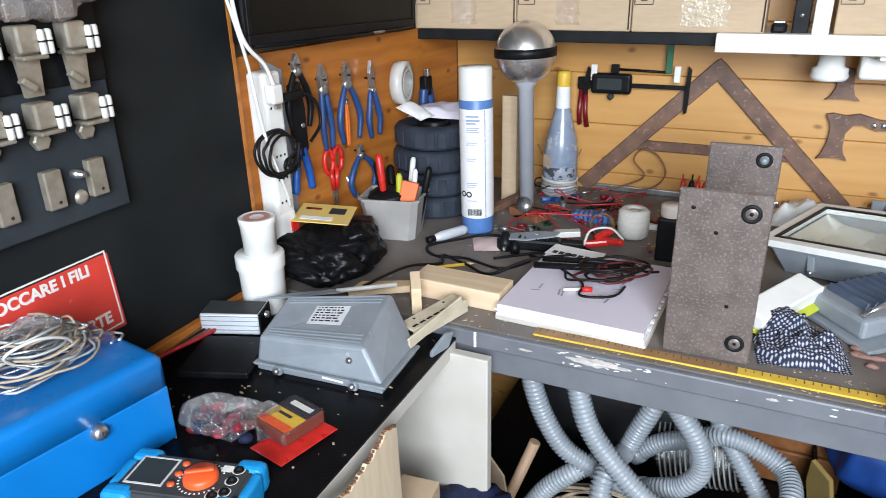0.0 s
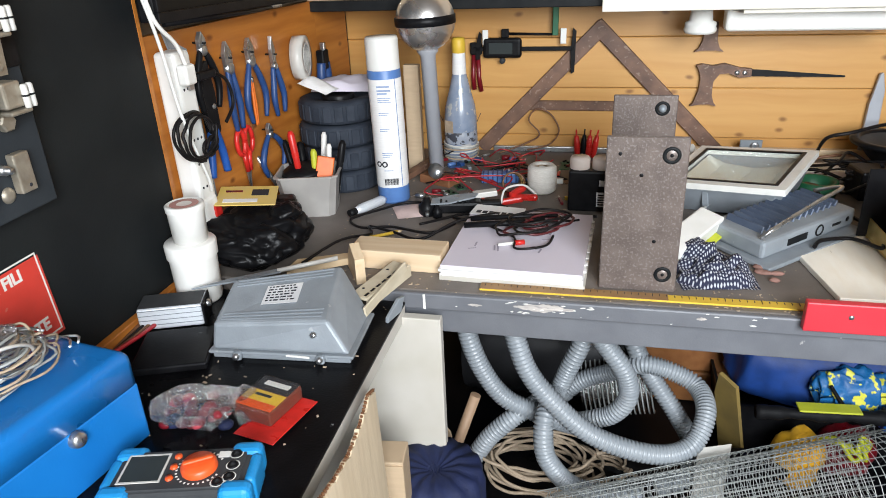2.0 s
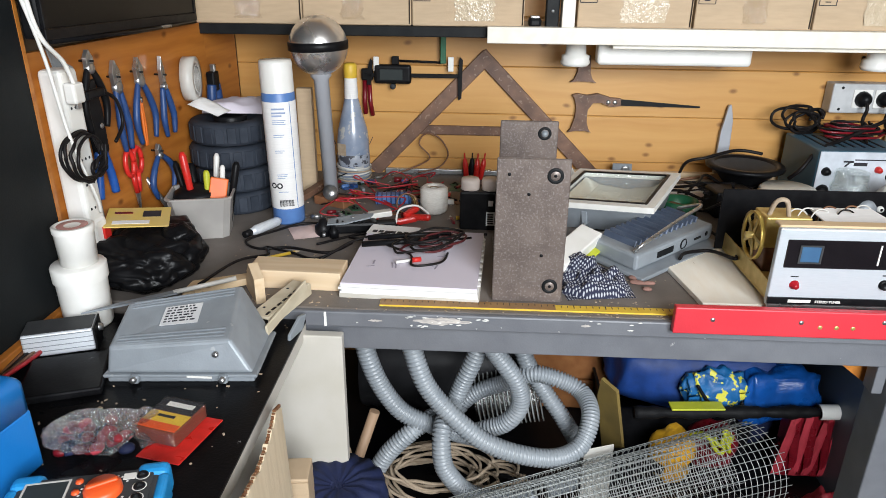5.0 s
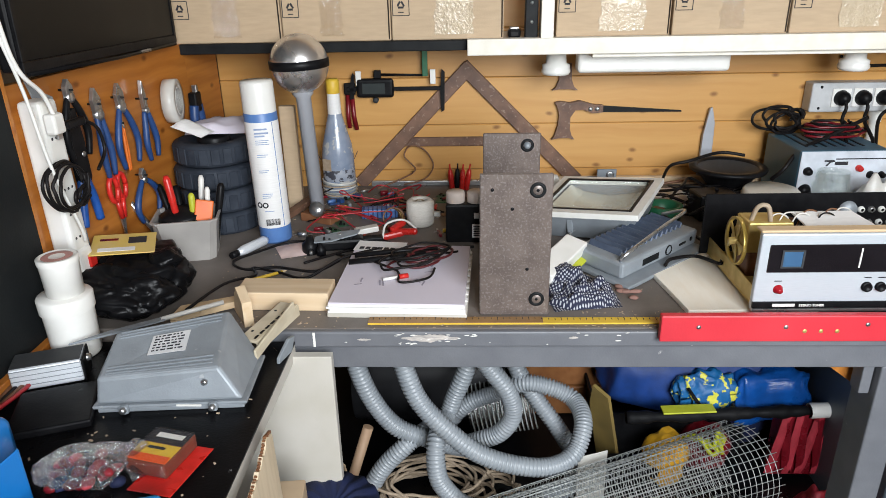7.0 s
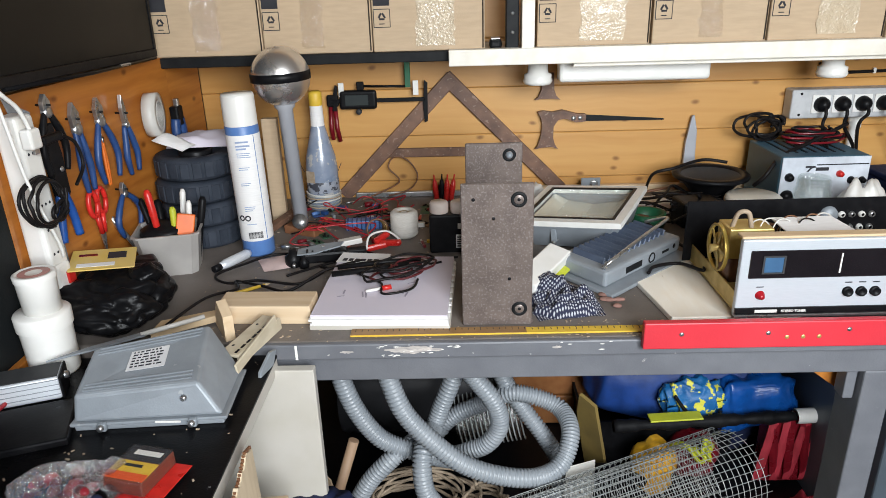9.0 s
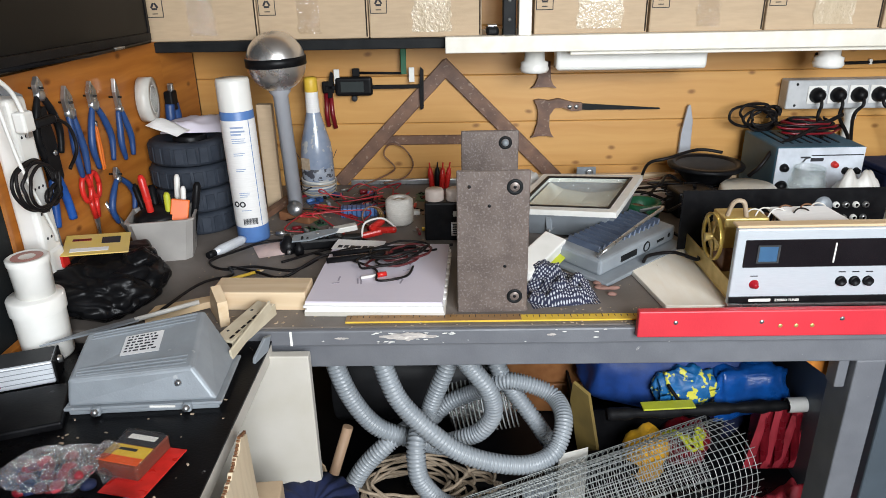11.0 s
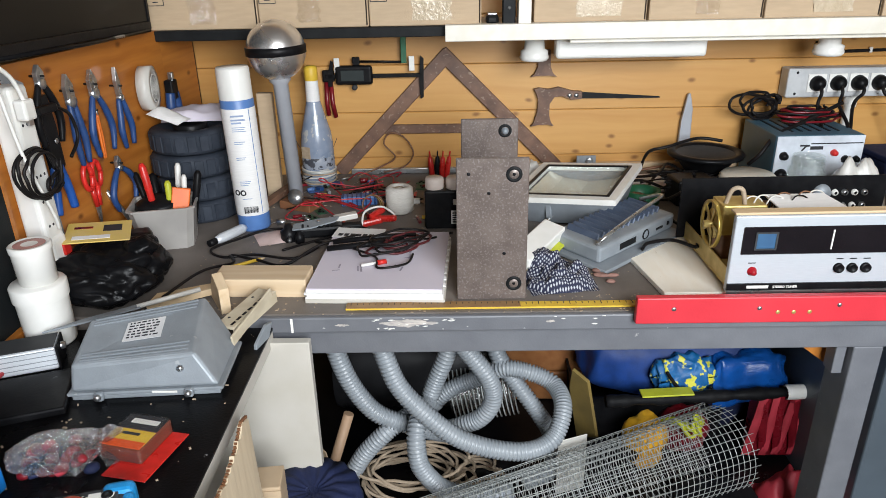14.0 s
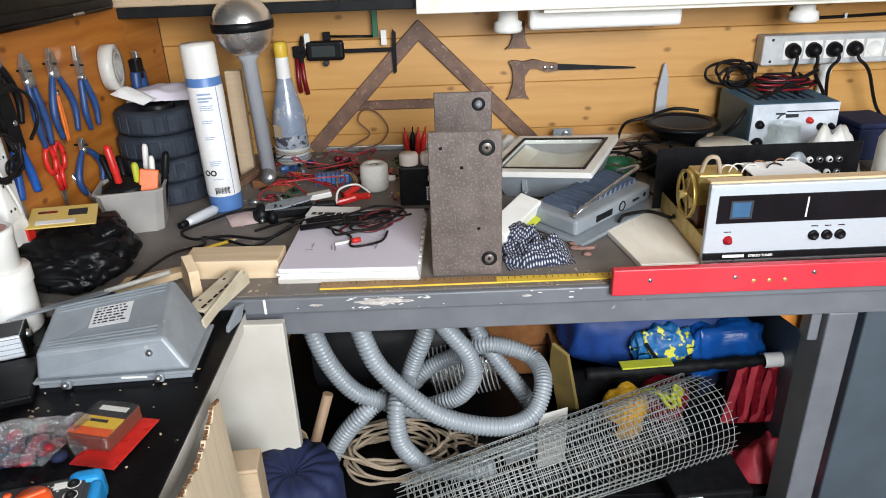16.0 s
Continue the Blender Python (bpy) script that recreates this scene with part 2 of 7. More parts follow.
SK = math.degrees(math.atan(0.085))
solid("wall_west", bm_box(0.06, 4.0, 2.3, (-0.505, -1.18, 0)), ROOM, "dark shed side wall", "wall", kind="structure")
solid("wall_east", bm_box(0.1, 4.0, 2.3, (2.65, -0.9, 0)), ROOM, "unseen brown shed wall", "wall", kind="structure")
rear = thing("wall_south", "unseen brown shed wall with an open doorway", "wall", kind="structure")
part("wall_panel", bm_box(0.6, 0.08, 2.3, (-0.2, -2.6, 0)), ROOM, rear)
part("wall_panel", bm_box(0.95, 0.08, 2.3, (2.12, -2.6, 0)), ROOM, rear)
part("lintel", bm_box(1.55, 0.08, 0.2, (0.87, -2.6, 2.1)), ROOM, rear)
# orange tool panel on the skewed side wall, and the black panel in front of it
tool_wall = thing("wall_tool_panel", "orange varnished plywood tool panel", "wall panel", pose(-0.462, 0, 0, 0, 0, -SK), kind="structure")
part("panel", bm_box(0.014, 0.62, 0.42, (-0.007, 0.31, 0.875)), ORANGE, tool_wall)
part("panel", bm_box(0.014, 0.175, 0.42, (-0.012, 0.71, 0.875)), ORANGE, tool_wall)
black_wall = thing("wall_black_panel", "matt black painted panel with an orange wooden edge", "wall panel", kind="structure")
part("panel", bm_box(0.02, 2.2, 1.5, (-0.457, -1.09, 0.7)), BLACKW, black_wall)
part("trim", bm_box(0.022, 0.008, 1.5, (-0.457, 0.014, 0.7)), ORANGE, black_wall)
# more materials
PLAST_W = mat("white_plastic", (0.78, 0.77, 0.74), (0.72, 0.71, 0.67), 0.35, scale=20, bump=0.03, stain=0.08)
PLAST_K = mat("black_plastic", (0.005, 0.005, 0.006), (0.009, 0.009, 0.010), 0.4, scale=60, bump=0.1)
RUBBER = mat("dusty_black_rubber", (0.024, 0.030, 0.042), (0.042, 0.050, 0.066), 0.62, scale=25, bump=0.3, stain=0.3)
CABLE_K = mat("black_cable", (0.007, 0.0065, 0.007), (0.013, 0.011, 0.011), 0.4, scale=50, bump=0.0)
CABLE_R = mat("red_cable", (0.42, 0.02, 0.03), (0.32, 0.015, 0.02), 0.4, scale=50, bump=0.0)
STEEL = mat("bright_steel", (0.55, 0.56, 0.57), (0.42, 0.43, 0.44), 0.3, 0.9, scale=60, bump=0.05)
ALU = mat("brushed_aluminium", (0.72, 0.75, 0.79), (0.64, 0.67, 0.71), 0.45, 0.3, scale=80, stretch=(1, 1, 12), bump=0.05, stain=0.05)
GALV = mat("grey_cast_metal", (0.295, 0.325, 0.355), (0.25, 0.275, 0.30), 0.5, 0.25, scale=25, bump=0.15, stain=0.25, specks=(0.6, 0.6, 0.6), speck_amount=0.3, speck_scale=50, speck_size=0.3)
# pale specks paint the glittering glare into the mottled steel colour
RUSTY = mat("brown_grey_sheet_steel", (0.185, 0.148, 0.132), (0.140, 0.110, 0.098), 0.36, 0.3, scale=40, bump=0.2, stain=0.35, specks=(0.42, 0.39, 0.37), speck_amount=0.26, speck_scale=260, speck_size=0.44)
PAPER = mat("lavender_white_paper", (0.66, 0.61, 0.69), (0.62, 0.58, 0.66), 0.7, scale=8, bump=0.05, stain=0.05)
PAPERW = mat("white_paper", (0.78, 0.77, 0.76), (0.72, 0.71, 0.70), 0.7, scale=30, stretch=(1, 1, 30), bump=0.05, stain=0.05)
BLUEG = mat("blue_tool_grip", (0.018, 0.062, 0.20), (0.014, 0.045, 0.15), 0.45, scale=60, bump=0.1)
BLUEBR = mat("bright_blue_grip", (0.012, 0.085, 0.36), (0.010, 0.065, 0.28), 0.4, scale=60, bump=0.1)
ORANGEG = mat("orange_tool_grip", (0.72, 0.17, 0.02), (0.60, 0.13, 0.015), 0.45, scale=60)
DIALRED = mat("ruby_red_plastic", (0.36, 0.012, 0.02), (0.28, 0.01, 0.015), 0.2, scale=60, bump=0.0)
REDG = mat("glossy_red_plastic", (0.62, 0.025, 0.02), (0.5, 0.02, 0.015), 0.3, scale=60, bump=0.03)
BLUEL = mat("blue_label", (0.09, 0.20, 0.46), (0.08, 0.17, 0.40), 0.4, scale=40, bump=0.02)
BLUEE = mat("glossy_blue_enamel", (0.01, 0.16, 0.48), (0.008, 0.14, 0.43), 0.30, scale=12, bump=0.06, coat=0.1, stain=0.1)
BLUEM = mat("bright_blue_rubber", (0.015, 0.27, 0.62), (0.012, 0.23, 0.54), 0.5, scale=40, bump=0.08)
CHAR = mat("charcoal_plastic", (0.05, 0.052, 0.055), (0.04, 0.042, 0.045), 0.5, scale=40, bump=0.08)
DIAL = mat("orange_red_dial", (0.75, 0.10, 0.02), (0.66, 0.085, 0.015), 0.4, scale=40, bump=0.04)
LCD = mat("grey_lcd", (0.035, 0.042, 0.042), (0.03, 0.036, 0.036), 0.5, scale=20, bump=0.0, stain=0.0)
YELL = mat("yellow_print", (0.72, 0.48, 0.05), (0.66, 0.42, 0.04), 0.5, scale=50, bump=0.02)
GOLD = mat("brass_yellow_metal", (0.68, 0.52, 0.20), (0.54, 0.39, 0.12), 0.38, 0.55, scale=40, bump=0.06)
BROWN = mat("brown_circuit_board", (0.20, 0.09, 0.04), (0.14, 0.06, 0.03), 0.5, scale=70, bump=0.1)
NAVY = mat("navy_cloth", (0.006, 0.013, 0.06), (0.0045, 0.010, 0.045), 0.75, scale=60, bump=0.25)
BLUEBAG = mat("blue_nylon", (0.006, 0.045, 0.22), (0.004, 0.030, 0.15), 0.6, scale=30, bump=0.15)
TARP = mat("glossy_blue_tarp", (0.006, 0.085, 0.36), (0.005, 0.06, 0.26), 0.3, scale=40, bump=0.8, stain=0.4, fine=70)
HOSE = mat("grey_ribbed_hose", (0.31, 0.335, 0.36), (0.255, 0.28, 0.305), 0.36, scale=15, bump=0.05, stain=0.2)
ROPE = mat("beige_rope", (0.42, 0.33, 0.24), (0.34, 0.26, 0.18), 0.8, scale=120, bump=0.4)
GALVW = mat("galvanised_wire", (0.46, 0.48, 0.47), (0.36, 0.38, 0.37), 0.45, 0.3, scale=80, bump=0.0)
TUBEG = mat("grey_tube_paint", (0.36, 0.37, 0.40), (0.33, 0.34, 0.37), 0.45, scale=25, bump=0.05)
TEALB = mat("dark_teal_blue_paint", (0.055, 0.135, 0.20), (0.048, 0.12, 0.175), 0.45, scale=20, bump=0.05)
SILVER = mat("silver_front_panel", (0.56, 0.60, 0.64), (0.52, 0.56, 0.60), 0.4, 0.3, scale=60, stretch=(1, 1, 20), bump=0.03, stain=0.03)
FELT = mat("green_plastic", (0.01, 0.12, 0.05), (0.01, 0.09, 0.04), 0.5)
STRING = mat("white_string", (0.72, 0.69, 0.64), (0.62, 0.58, 0.52), 0.85, scale=150, stretch=(1, 1, 8), bump=0.5)
MAST = mat("milky_plastic", (0.62, 0.60, 0.56), (0.55, 0.53, 0.49), 0.4, scale=25, bump=0.05)
SCREEN = mat("dark_monitor_screen", (0.004, 0.004, 0.004), (0.005, 0.005, 0.005), 0.33, scale=10, bump=0.0, stain=0.0)
INK = mat("dark_ink", (0.03, 0.03, 0.035), (0.04, 0.04, 0.045), 0.6, bump=0.0)
WHITEINK = mat("pale_ink", (0.75, 0.74, 0.70), (0.7, 0.69, 0.65), 0.6, bump=0.0)
BAGFILM = mat("black_bag_film", (0.004, 0.004, 0.0045), (0.006, 0.006, 0.007), 0.36, scale=30, bump=0.12, fine=26)
PINKR = mat("faded_red_fabric", (0.46, 0.035, 0.055), (0.34, 0.022, 0.035), 0.6, scale=25, bump=0.2)
DKRED = mat("dark_red_film", (0.20, 0.008, 0.016), (0.13, 0.005, 0.01), 0.3, scale=25, bump=0.2)
LIME = mat("lime_yellow", (0.50, 0.52, 0.03), (0.42, 0.45, 0.03), 0.5)
YELLB = mat("yellow_bag", (0.70, 0.38, 0.02), (0.6, 0.3, 0.02), 0.5, bump=0.2)


def glass(name, colour=(1, 1, 1), rough=0.03, mixfac=0.75, crinkle=40.0, depth=0.5):
    """Thin clear film or pane: mostly see-through, with a gloss."""
    m = bpy.data.materials.new(name)
    m.use_nodes = True
    n, l = m.node_tree.nodes, m.node_tree.links
    tr, gl, mx = n.new("ShaderNodeBsdfTransparent"), n.new("ShaderNodeBsdfGlossy"), n.new("ShaderNodeMixShader")
    tr.inputs[0].default_value = (*colour, 1)
    gl.inputs["Roughness"].default_value = rough
    mx.inputs[0].default_value = 1 - mixfac
    bp, nz = n.new("ShaderNodeBump"), n.new("ShaderNodeTexNoise")
    nz.inputs["Scale"].default_value = crinkle
    bp.inputs["Strength"].default_value, bp.inputs["Distance"].default_value = depth, 0.004
    l.new(nz.outputs["Fac"], bp.inputs["Height"])
    l.new(bp.outputs[0], gl.inputs["Normal"])
    l.new(tr.outputs[0], mx.inputs[1])
    l.new(gl.outputs[0], mx.inputs[2])
    l.new(mx.outputs[0], n["Material Output"].inputs[0])
    return m


BLISTER = glass("clear_blister", (0.97, 0.97, 0.97), 0.06, 0.93)
TAPE = glass("clear_tape", (0.98, 0.97, 0.95), 0.10, 0.86)
CRINKLE = glass("crinkled_clear_film", (0.93, 0.88, 0.92), 0.24, 0.50, 75.0, 1.0)
SMOKY = glass("smoky_brown_film", (0.62, 0.52, 0.46), 0.25, 0.80)
PANE = glass("clear_glass", (0.95, 0.97, 0.96), 0.02, 0.85)


def words(text, size, material, parent, m, name="lettering"):
    c = bpy.data.curves.new(name, "FONT")
    c.body, c.size, c.extrude, c.align_x, c.offset = text, size, 0.0004, "LEFT", size * 0.035
    tmp = bpy.data.objects.new(name, c)
    me = bpy.data.meshes.new_from_object(tmp)
    bpy.data.objects.remove(tmp)
    me.materials.append(material)
    ob = new(name, me)
    ob.parent = parent
    ob.matrix_basis = m
    return ob


def coil_path(rx, ry, turns, jit, seed, n=14, z=0.0, rise=0.004):
    rnd = random.Random(seed)
    pts = []
    for i in range(int(turns * n)):
        a = 2 * math.pi * i / n
        k = 1 + jit * math.sin(a / turns * 2.3 + seed) + rnd.uniform(-jit, jit) * 0.4
        pts.append((rx * k * math.cos(a) + jit * rx * math.sin(i * 0.11 + seed), ry * k * math.sin(a), z + rise * i / n + rnd.uniform(0, rise)))
    return spline(pts, 3)


def cloth(nx, ny, sx, sy, height, seed, freq=14.0, dome=1.0, thick=0.0):
    """A crumpled sheet heaped up in the middle."""
    bm = bmesh.new()
    g = []
    for j in range(ny + 1):
        row = []
        for i in range(nx + 1):
            u, v = i / nx * 2 - 1, j / ny * 2 - 1
            e = max(0, 1 - (abs(u) ** 2.5 + abs(v) ** 2.5))
            p = Vector((u * sx / 2, v * sy / 2, seed))
            f = noise.noise(p * freq) + 0.5 * noise.noise(p * freq * 2.3)
            w = Vector((noise.noise(p * freq * 0.9 + Vector((5, 0, 0))), noise.noise(p * freq * 0.9 + Vector((0, 9, 0))), 0)) * sx * 0.07
            row.append(bm.verts.new((p.x + w.x, p.y + w.y, max(0.001, height * e ** 0.6 * (dome + 0.55 * f)))))
        g.append(row)
    for j in range(ny):
        for i in range(nx):
            f = bm.faces.new((g[j][i], g[j][i + 1], g[j + 1][i + 1], g[j + 1][i]))
            f.smooth = True
    return bm


def blob(rx, ry, rz, seed, amp=0.18, freq=9.0, sub=4, flat=True, facet=False):
    """A crumpled bag: a ball with folds, flat below."""
    bm = bmesh.new()
    bmesh.ops.create_icosphere(bm, subdivisions=sub, radius=1)
    for v in bm.verts:
        d = v.co.normalized()
        p = Vector((d.x * rx, d.y * ry, d.z * rz)) * freq + Vector((seed, seed * 2, 0))
        p += Vector((noise.noise(p * 0.7), noise.noise(p * 0.7 + Vector((3, 1, 4))), 0)) * 0.8
        f = (1 - abs(noise.noise(p)) * 2) * 0.6 + (1 - abs(noise.noise(p * 2.1)) * 2) * 0.35 + (1 - abs(noise.noise(p * 4.3)) * 2) * 0.18
        if facet:
            f = 0.55 + 0.7 * noise.noise(p * 0.35) + 0.5 * noise.cell(p * 0.9) * 0.6 + 0.25 * noise.noise(p * 1.7)
        k = 1 + amp * (f - 0.55)
        z = d.z * rz * k
        v.co = (d.x * rx * k, d.y * ry * k, max(z, -rz * 0.75) + rz * 0.75 if flat else z)
    for f in bm.faces:
        f.smooth = True
    return bm


def pillow(rx, ry, rz, seed, amp=0.12, freq=9.0, power=0.55, sag=0.0, sub=5):
    """A soft full bag: a rounded box with hanging folds, flat below."""
    bm = bmesh.new()
    bmesh.ops.create_icosphere(bm, subdivisions=sub, radius=1)
    for v in bm.verts:
        d = v.co.normalized()
        q = Vector([math.copysign(abs(c) ** power, c) for c in d])
        p = Vector((q.x * rx * freq, q.y * ry * freq, q.z * rz * freq * 0.45)) + Vector((seed, seed * 0.7, 0))
        p += Vector((noise.noise(p * 0.6), 0, noise.noise(p * 0.6 + Vector((4, 2, 7))))) * 0.9
        fold = (1 - 2.2 * abs(noise.noise(p))) * 0.6 + (1 - 2.2 * abs(noise.noise(p * 2.3))) * 0.3
        k = 1 + amp * (fold - 0.5)
        z = q.z * rz * k - sag * q.x * q.x * (1 if q.z < 0 else 0.2)
        v.co = (q.x * rx * k, q.y * ry * k, z + rz)
    for f in bm.faces:
        f.smooth = True
    return bm


def crumpled(rx, ry, rz, seed, planes=46, sub=5):
    """Thin film crushed into flat facets with sharp creases, flat below."""
    rnd = random.Random(seed)
    cuts = []
    for _ in range(planes):
        n = Vector((rnd.gauss(0, 1), rnd.gauss(0, 1), rnd.gauss(0, 1))).normalized()
        cuts.append((n, rnd.uniform(0.74, 1.0)))
    bm = bmesh.new()
    bmesh.ops.create_icosphere(bm, subdivisions=sub, radius=1)
    for v in bm.verts:
        d = v.co.normalized()
        k = 1.12
        for n, h in cuts:
            c = n.dot(d)
            if c > 0.2:
                k = min(k, h / c)
        p = d * 3.2 + Vector((seed, 0, 0))
        k -= 0.09 * max(0.0, 1 - 4 * abs(noise.noise(p * 0.7)))
        k -= 0.03 * max(0.0, 1 - 5 * abs(noise.noise(p * 1.3)))
        z = d.z * rz * k
        v.co = (d.x * rx * k, d.y * ry * k, max(z, -rz * 0.75) + rz * 0.75)
    for f in bm.faces:
        f.smooth = True
    return bm


# ---- workbench ----
bench = thing("workbench", "grey painted wooden workbench with a worn cluttered top", "workbench")
part("worktop", bm_box(2.05, 0.795, 0.028, (0.555, 0.3975, 0.872), 0.003), BENCHTOP, bench, "dark grey worn worktop")
part("front_rail", bm_box(1.115, 0.012, 0.0285, (0.452, -0.006, 0.8715), 0.003), GREYP, bench)
part("apron", bm_box(1.13, 0.035, 0.052, (0.465, 0.0255, 0.82), 0.002), GREYP, bench)
part("leg", bm_box(0.05, 0.07, 0.82, (0.950, 0.045, 0), 0.003), GREYP, bench)
part("leg", bm_box(0.05, 0.07, 0.82, (0.950, 0.75, 0), 0.003), SLATE, bench)
part("leg_block", bm_box(0.018, 0.03, 0.062, (0.914, 0.04, 0.757), 0.002), GREYP, bench)
part("gusset", bm_slab([(0, 0), (0.10, 0), (0.10, -0.075)], 0.018, m=pose(0.824, 0.09, 0.82, 90)), ORANGE, bench, "brown wooden corner brace")
part("lower_shelf", bm_box(1.25, 0.70, 0.02, (0.44, 0.45, 0.32), 0.002), BLACKT, bench, "black painted lower shelf")
rnd = random.Random(4)
for i in range(34):
    x = rnd.uniform(0.02, 0.53)
    if i < 20:
        x = rnd.uniform(0.11, 0.26)
    k = rnd.uniform(0.15, 0.8)
    part("paint_chip", bm_slab([(-0.006 * k, 0), (-0.002 * k, -0.0012 * k), (0.005 * k, -0.0005), (0.007 * k, 0.001 * k), (0, 0.0018 * k)], 0.0008, m=pose(0, 0, 0, 90)), WHITEINK, bench, m=pose(x, -0.0122, rnd.uniform(0.876, 0.898), 0, rnd.uniform(-8, 8)))
peel = random.Random(9)
for x0, x1, zc, hh in ((0.128, 0.222, 0.8885, 0.0085), (0.150, 0.205, 0.8925, 0.005), (0.055, 0.078, 0.886, 0.003), (0.40, 0.415, 0.889, 0.0035)):
    up_edge = [(x0 + (x1 - x0) * i / 12, zc + hh * (0.25 + 0.75 * math.sin(math.pi * i / 12)) * peel.uniform(0.35, 1)) for i in range(13)]
    low_edge = [(x0 + (x1 - x0) * i / 12, zc - hh * (0.25 + 0.75 * math.sin(math.pi * i / 12)) * peel.uniform(0.35, 1)) for i in range(12, -1, -1)]
    part("peeled_patch", bm_slab(up_edge + low_edge, 0.0006, m=pose(0, -0.0121 - 0.0007 * (hh == 0.005), 0, 90)), PEELED, bench, "peeled paint baring pale wood")
part("paint_mark", bm_box(0.004, 0.0012, 0.026, (-0.016, -0.0122, 0.873)), WHITEINK, bench, "white paint mark")
red = thing("red_board", "red painted board with screws along the bench edge", "board")
part("board", bm_box(0.76, 0.014, 0.046, (0.921, -0.021, 0.890), 0.002), REDP, red)
for x in (0.60, 0.735, 0.86, 1.02):
    part("screw", bm_lathe([(0, 0.0015), (0.003, 0.0012), (0.0038, 0)], 12, m=pose(x, -0.0282, 0.920 + 0.004 * math.sin(x * 40), 90)), STEEL, red)
for x in (0.765, 0.79, 0.815):
    part("screw_hole", bm_lathe([(0, 0.0006), (0.003, 0.0005), (0.0035, 0)], 10, m=pose(x, -0.0282, 0.909, 90)), GOLD, red)
cab = thing("slate_cabinet", "slate grey painted cabinet beside the bench", "cabinet")
part("body", bm_box(0.44, 0.60, 0.80, (1.245, 0.36, 0.03), 0.004), SLATE, cab)
part("plinth", bm_box(0.42, 0.56, 0.03, (1.245, 0.37, 0), 0.002), BLACKT, cab)
# black side table
side = thing("side_table", "black painted side table with a cream board edge", "table")
part("tabletop", bm_box(0.40, 1.6, 0.005, (-0.247, -0.815, BT - 0.005), 0.001, 1), BLACKT, side, "black worn tabletop")
part("core_board", bm_box(0.398, 1.6, 0.024, (-0.247, -0.815, BT - 0.0295), 0.001, 1), CREAM, side, "cream chipboard core")
part("side_panel", bm_box(0.44, 0.018, 0.828, (-0.205, -0.028, 0.04), 0.002), CREAM, side, "cream side panel")
part("side_panel", bm_box(0.39, 0.018, 0.81, (-0.25, -1.5, 0.04), 0.002), CREAM, side, "cream side panel")
part("back_panel", bm_box(0.012, 1.44, 0.80, (-0.43, -0.765, 0.04)), BLACKT, side)

# ---- shelves ----
SY = 0.60
sh = thing("black_shelf", "black steel shelf with an upright post", "shelf")
part("shelf_board", bm_box(0.84, 0.19, 0.0225, (-0.0132, SY + 0.096, 1.2718), 0.002), DARKSTEEL, sh)
part("post", bm_box(0.028, 0.03, 0.6, (0.3806, SY + 0.016, 1.2929), 0.002), DARKSTEEL, sh)
for z in (1.33, 1.37, 1.41, 1.45):
    part("bolt", bm_lathe([(0, 0.002), (0.003, 0.0018), (0.004, 0)], 10, m=pose(0.3806, SY + 0.0009, z, 90)), STEEL, sh)
ws = thing("white_shelf", "white painted wooden shelf on a white post", "shelf")
part("shelf_board", bm_box(1.37, 0.19, 0.019, (0.9239, SY + 0.096, 1.276), 0.002), WHITEP, ws)
part("front_batten", bm_box(1.37, 0.03, 0.035, (0.9239, SY - 0.015, 1.2634), 0.002), WHITEP, ws)
part("lower_batten", bm_box(1.05, 0.03, 0.013, (1.0397, SY - 0.0, 1.2539), 0.002), WHITEP, ws)
part("post", bm_box(0.028, 0.04, 0.6, (0.4132, SY - 0.0, 1.2961), 0.002), WHITEP, ws)


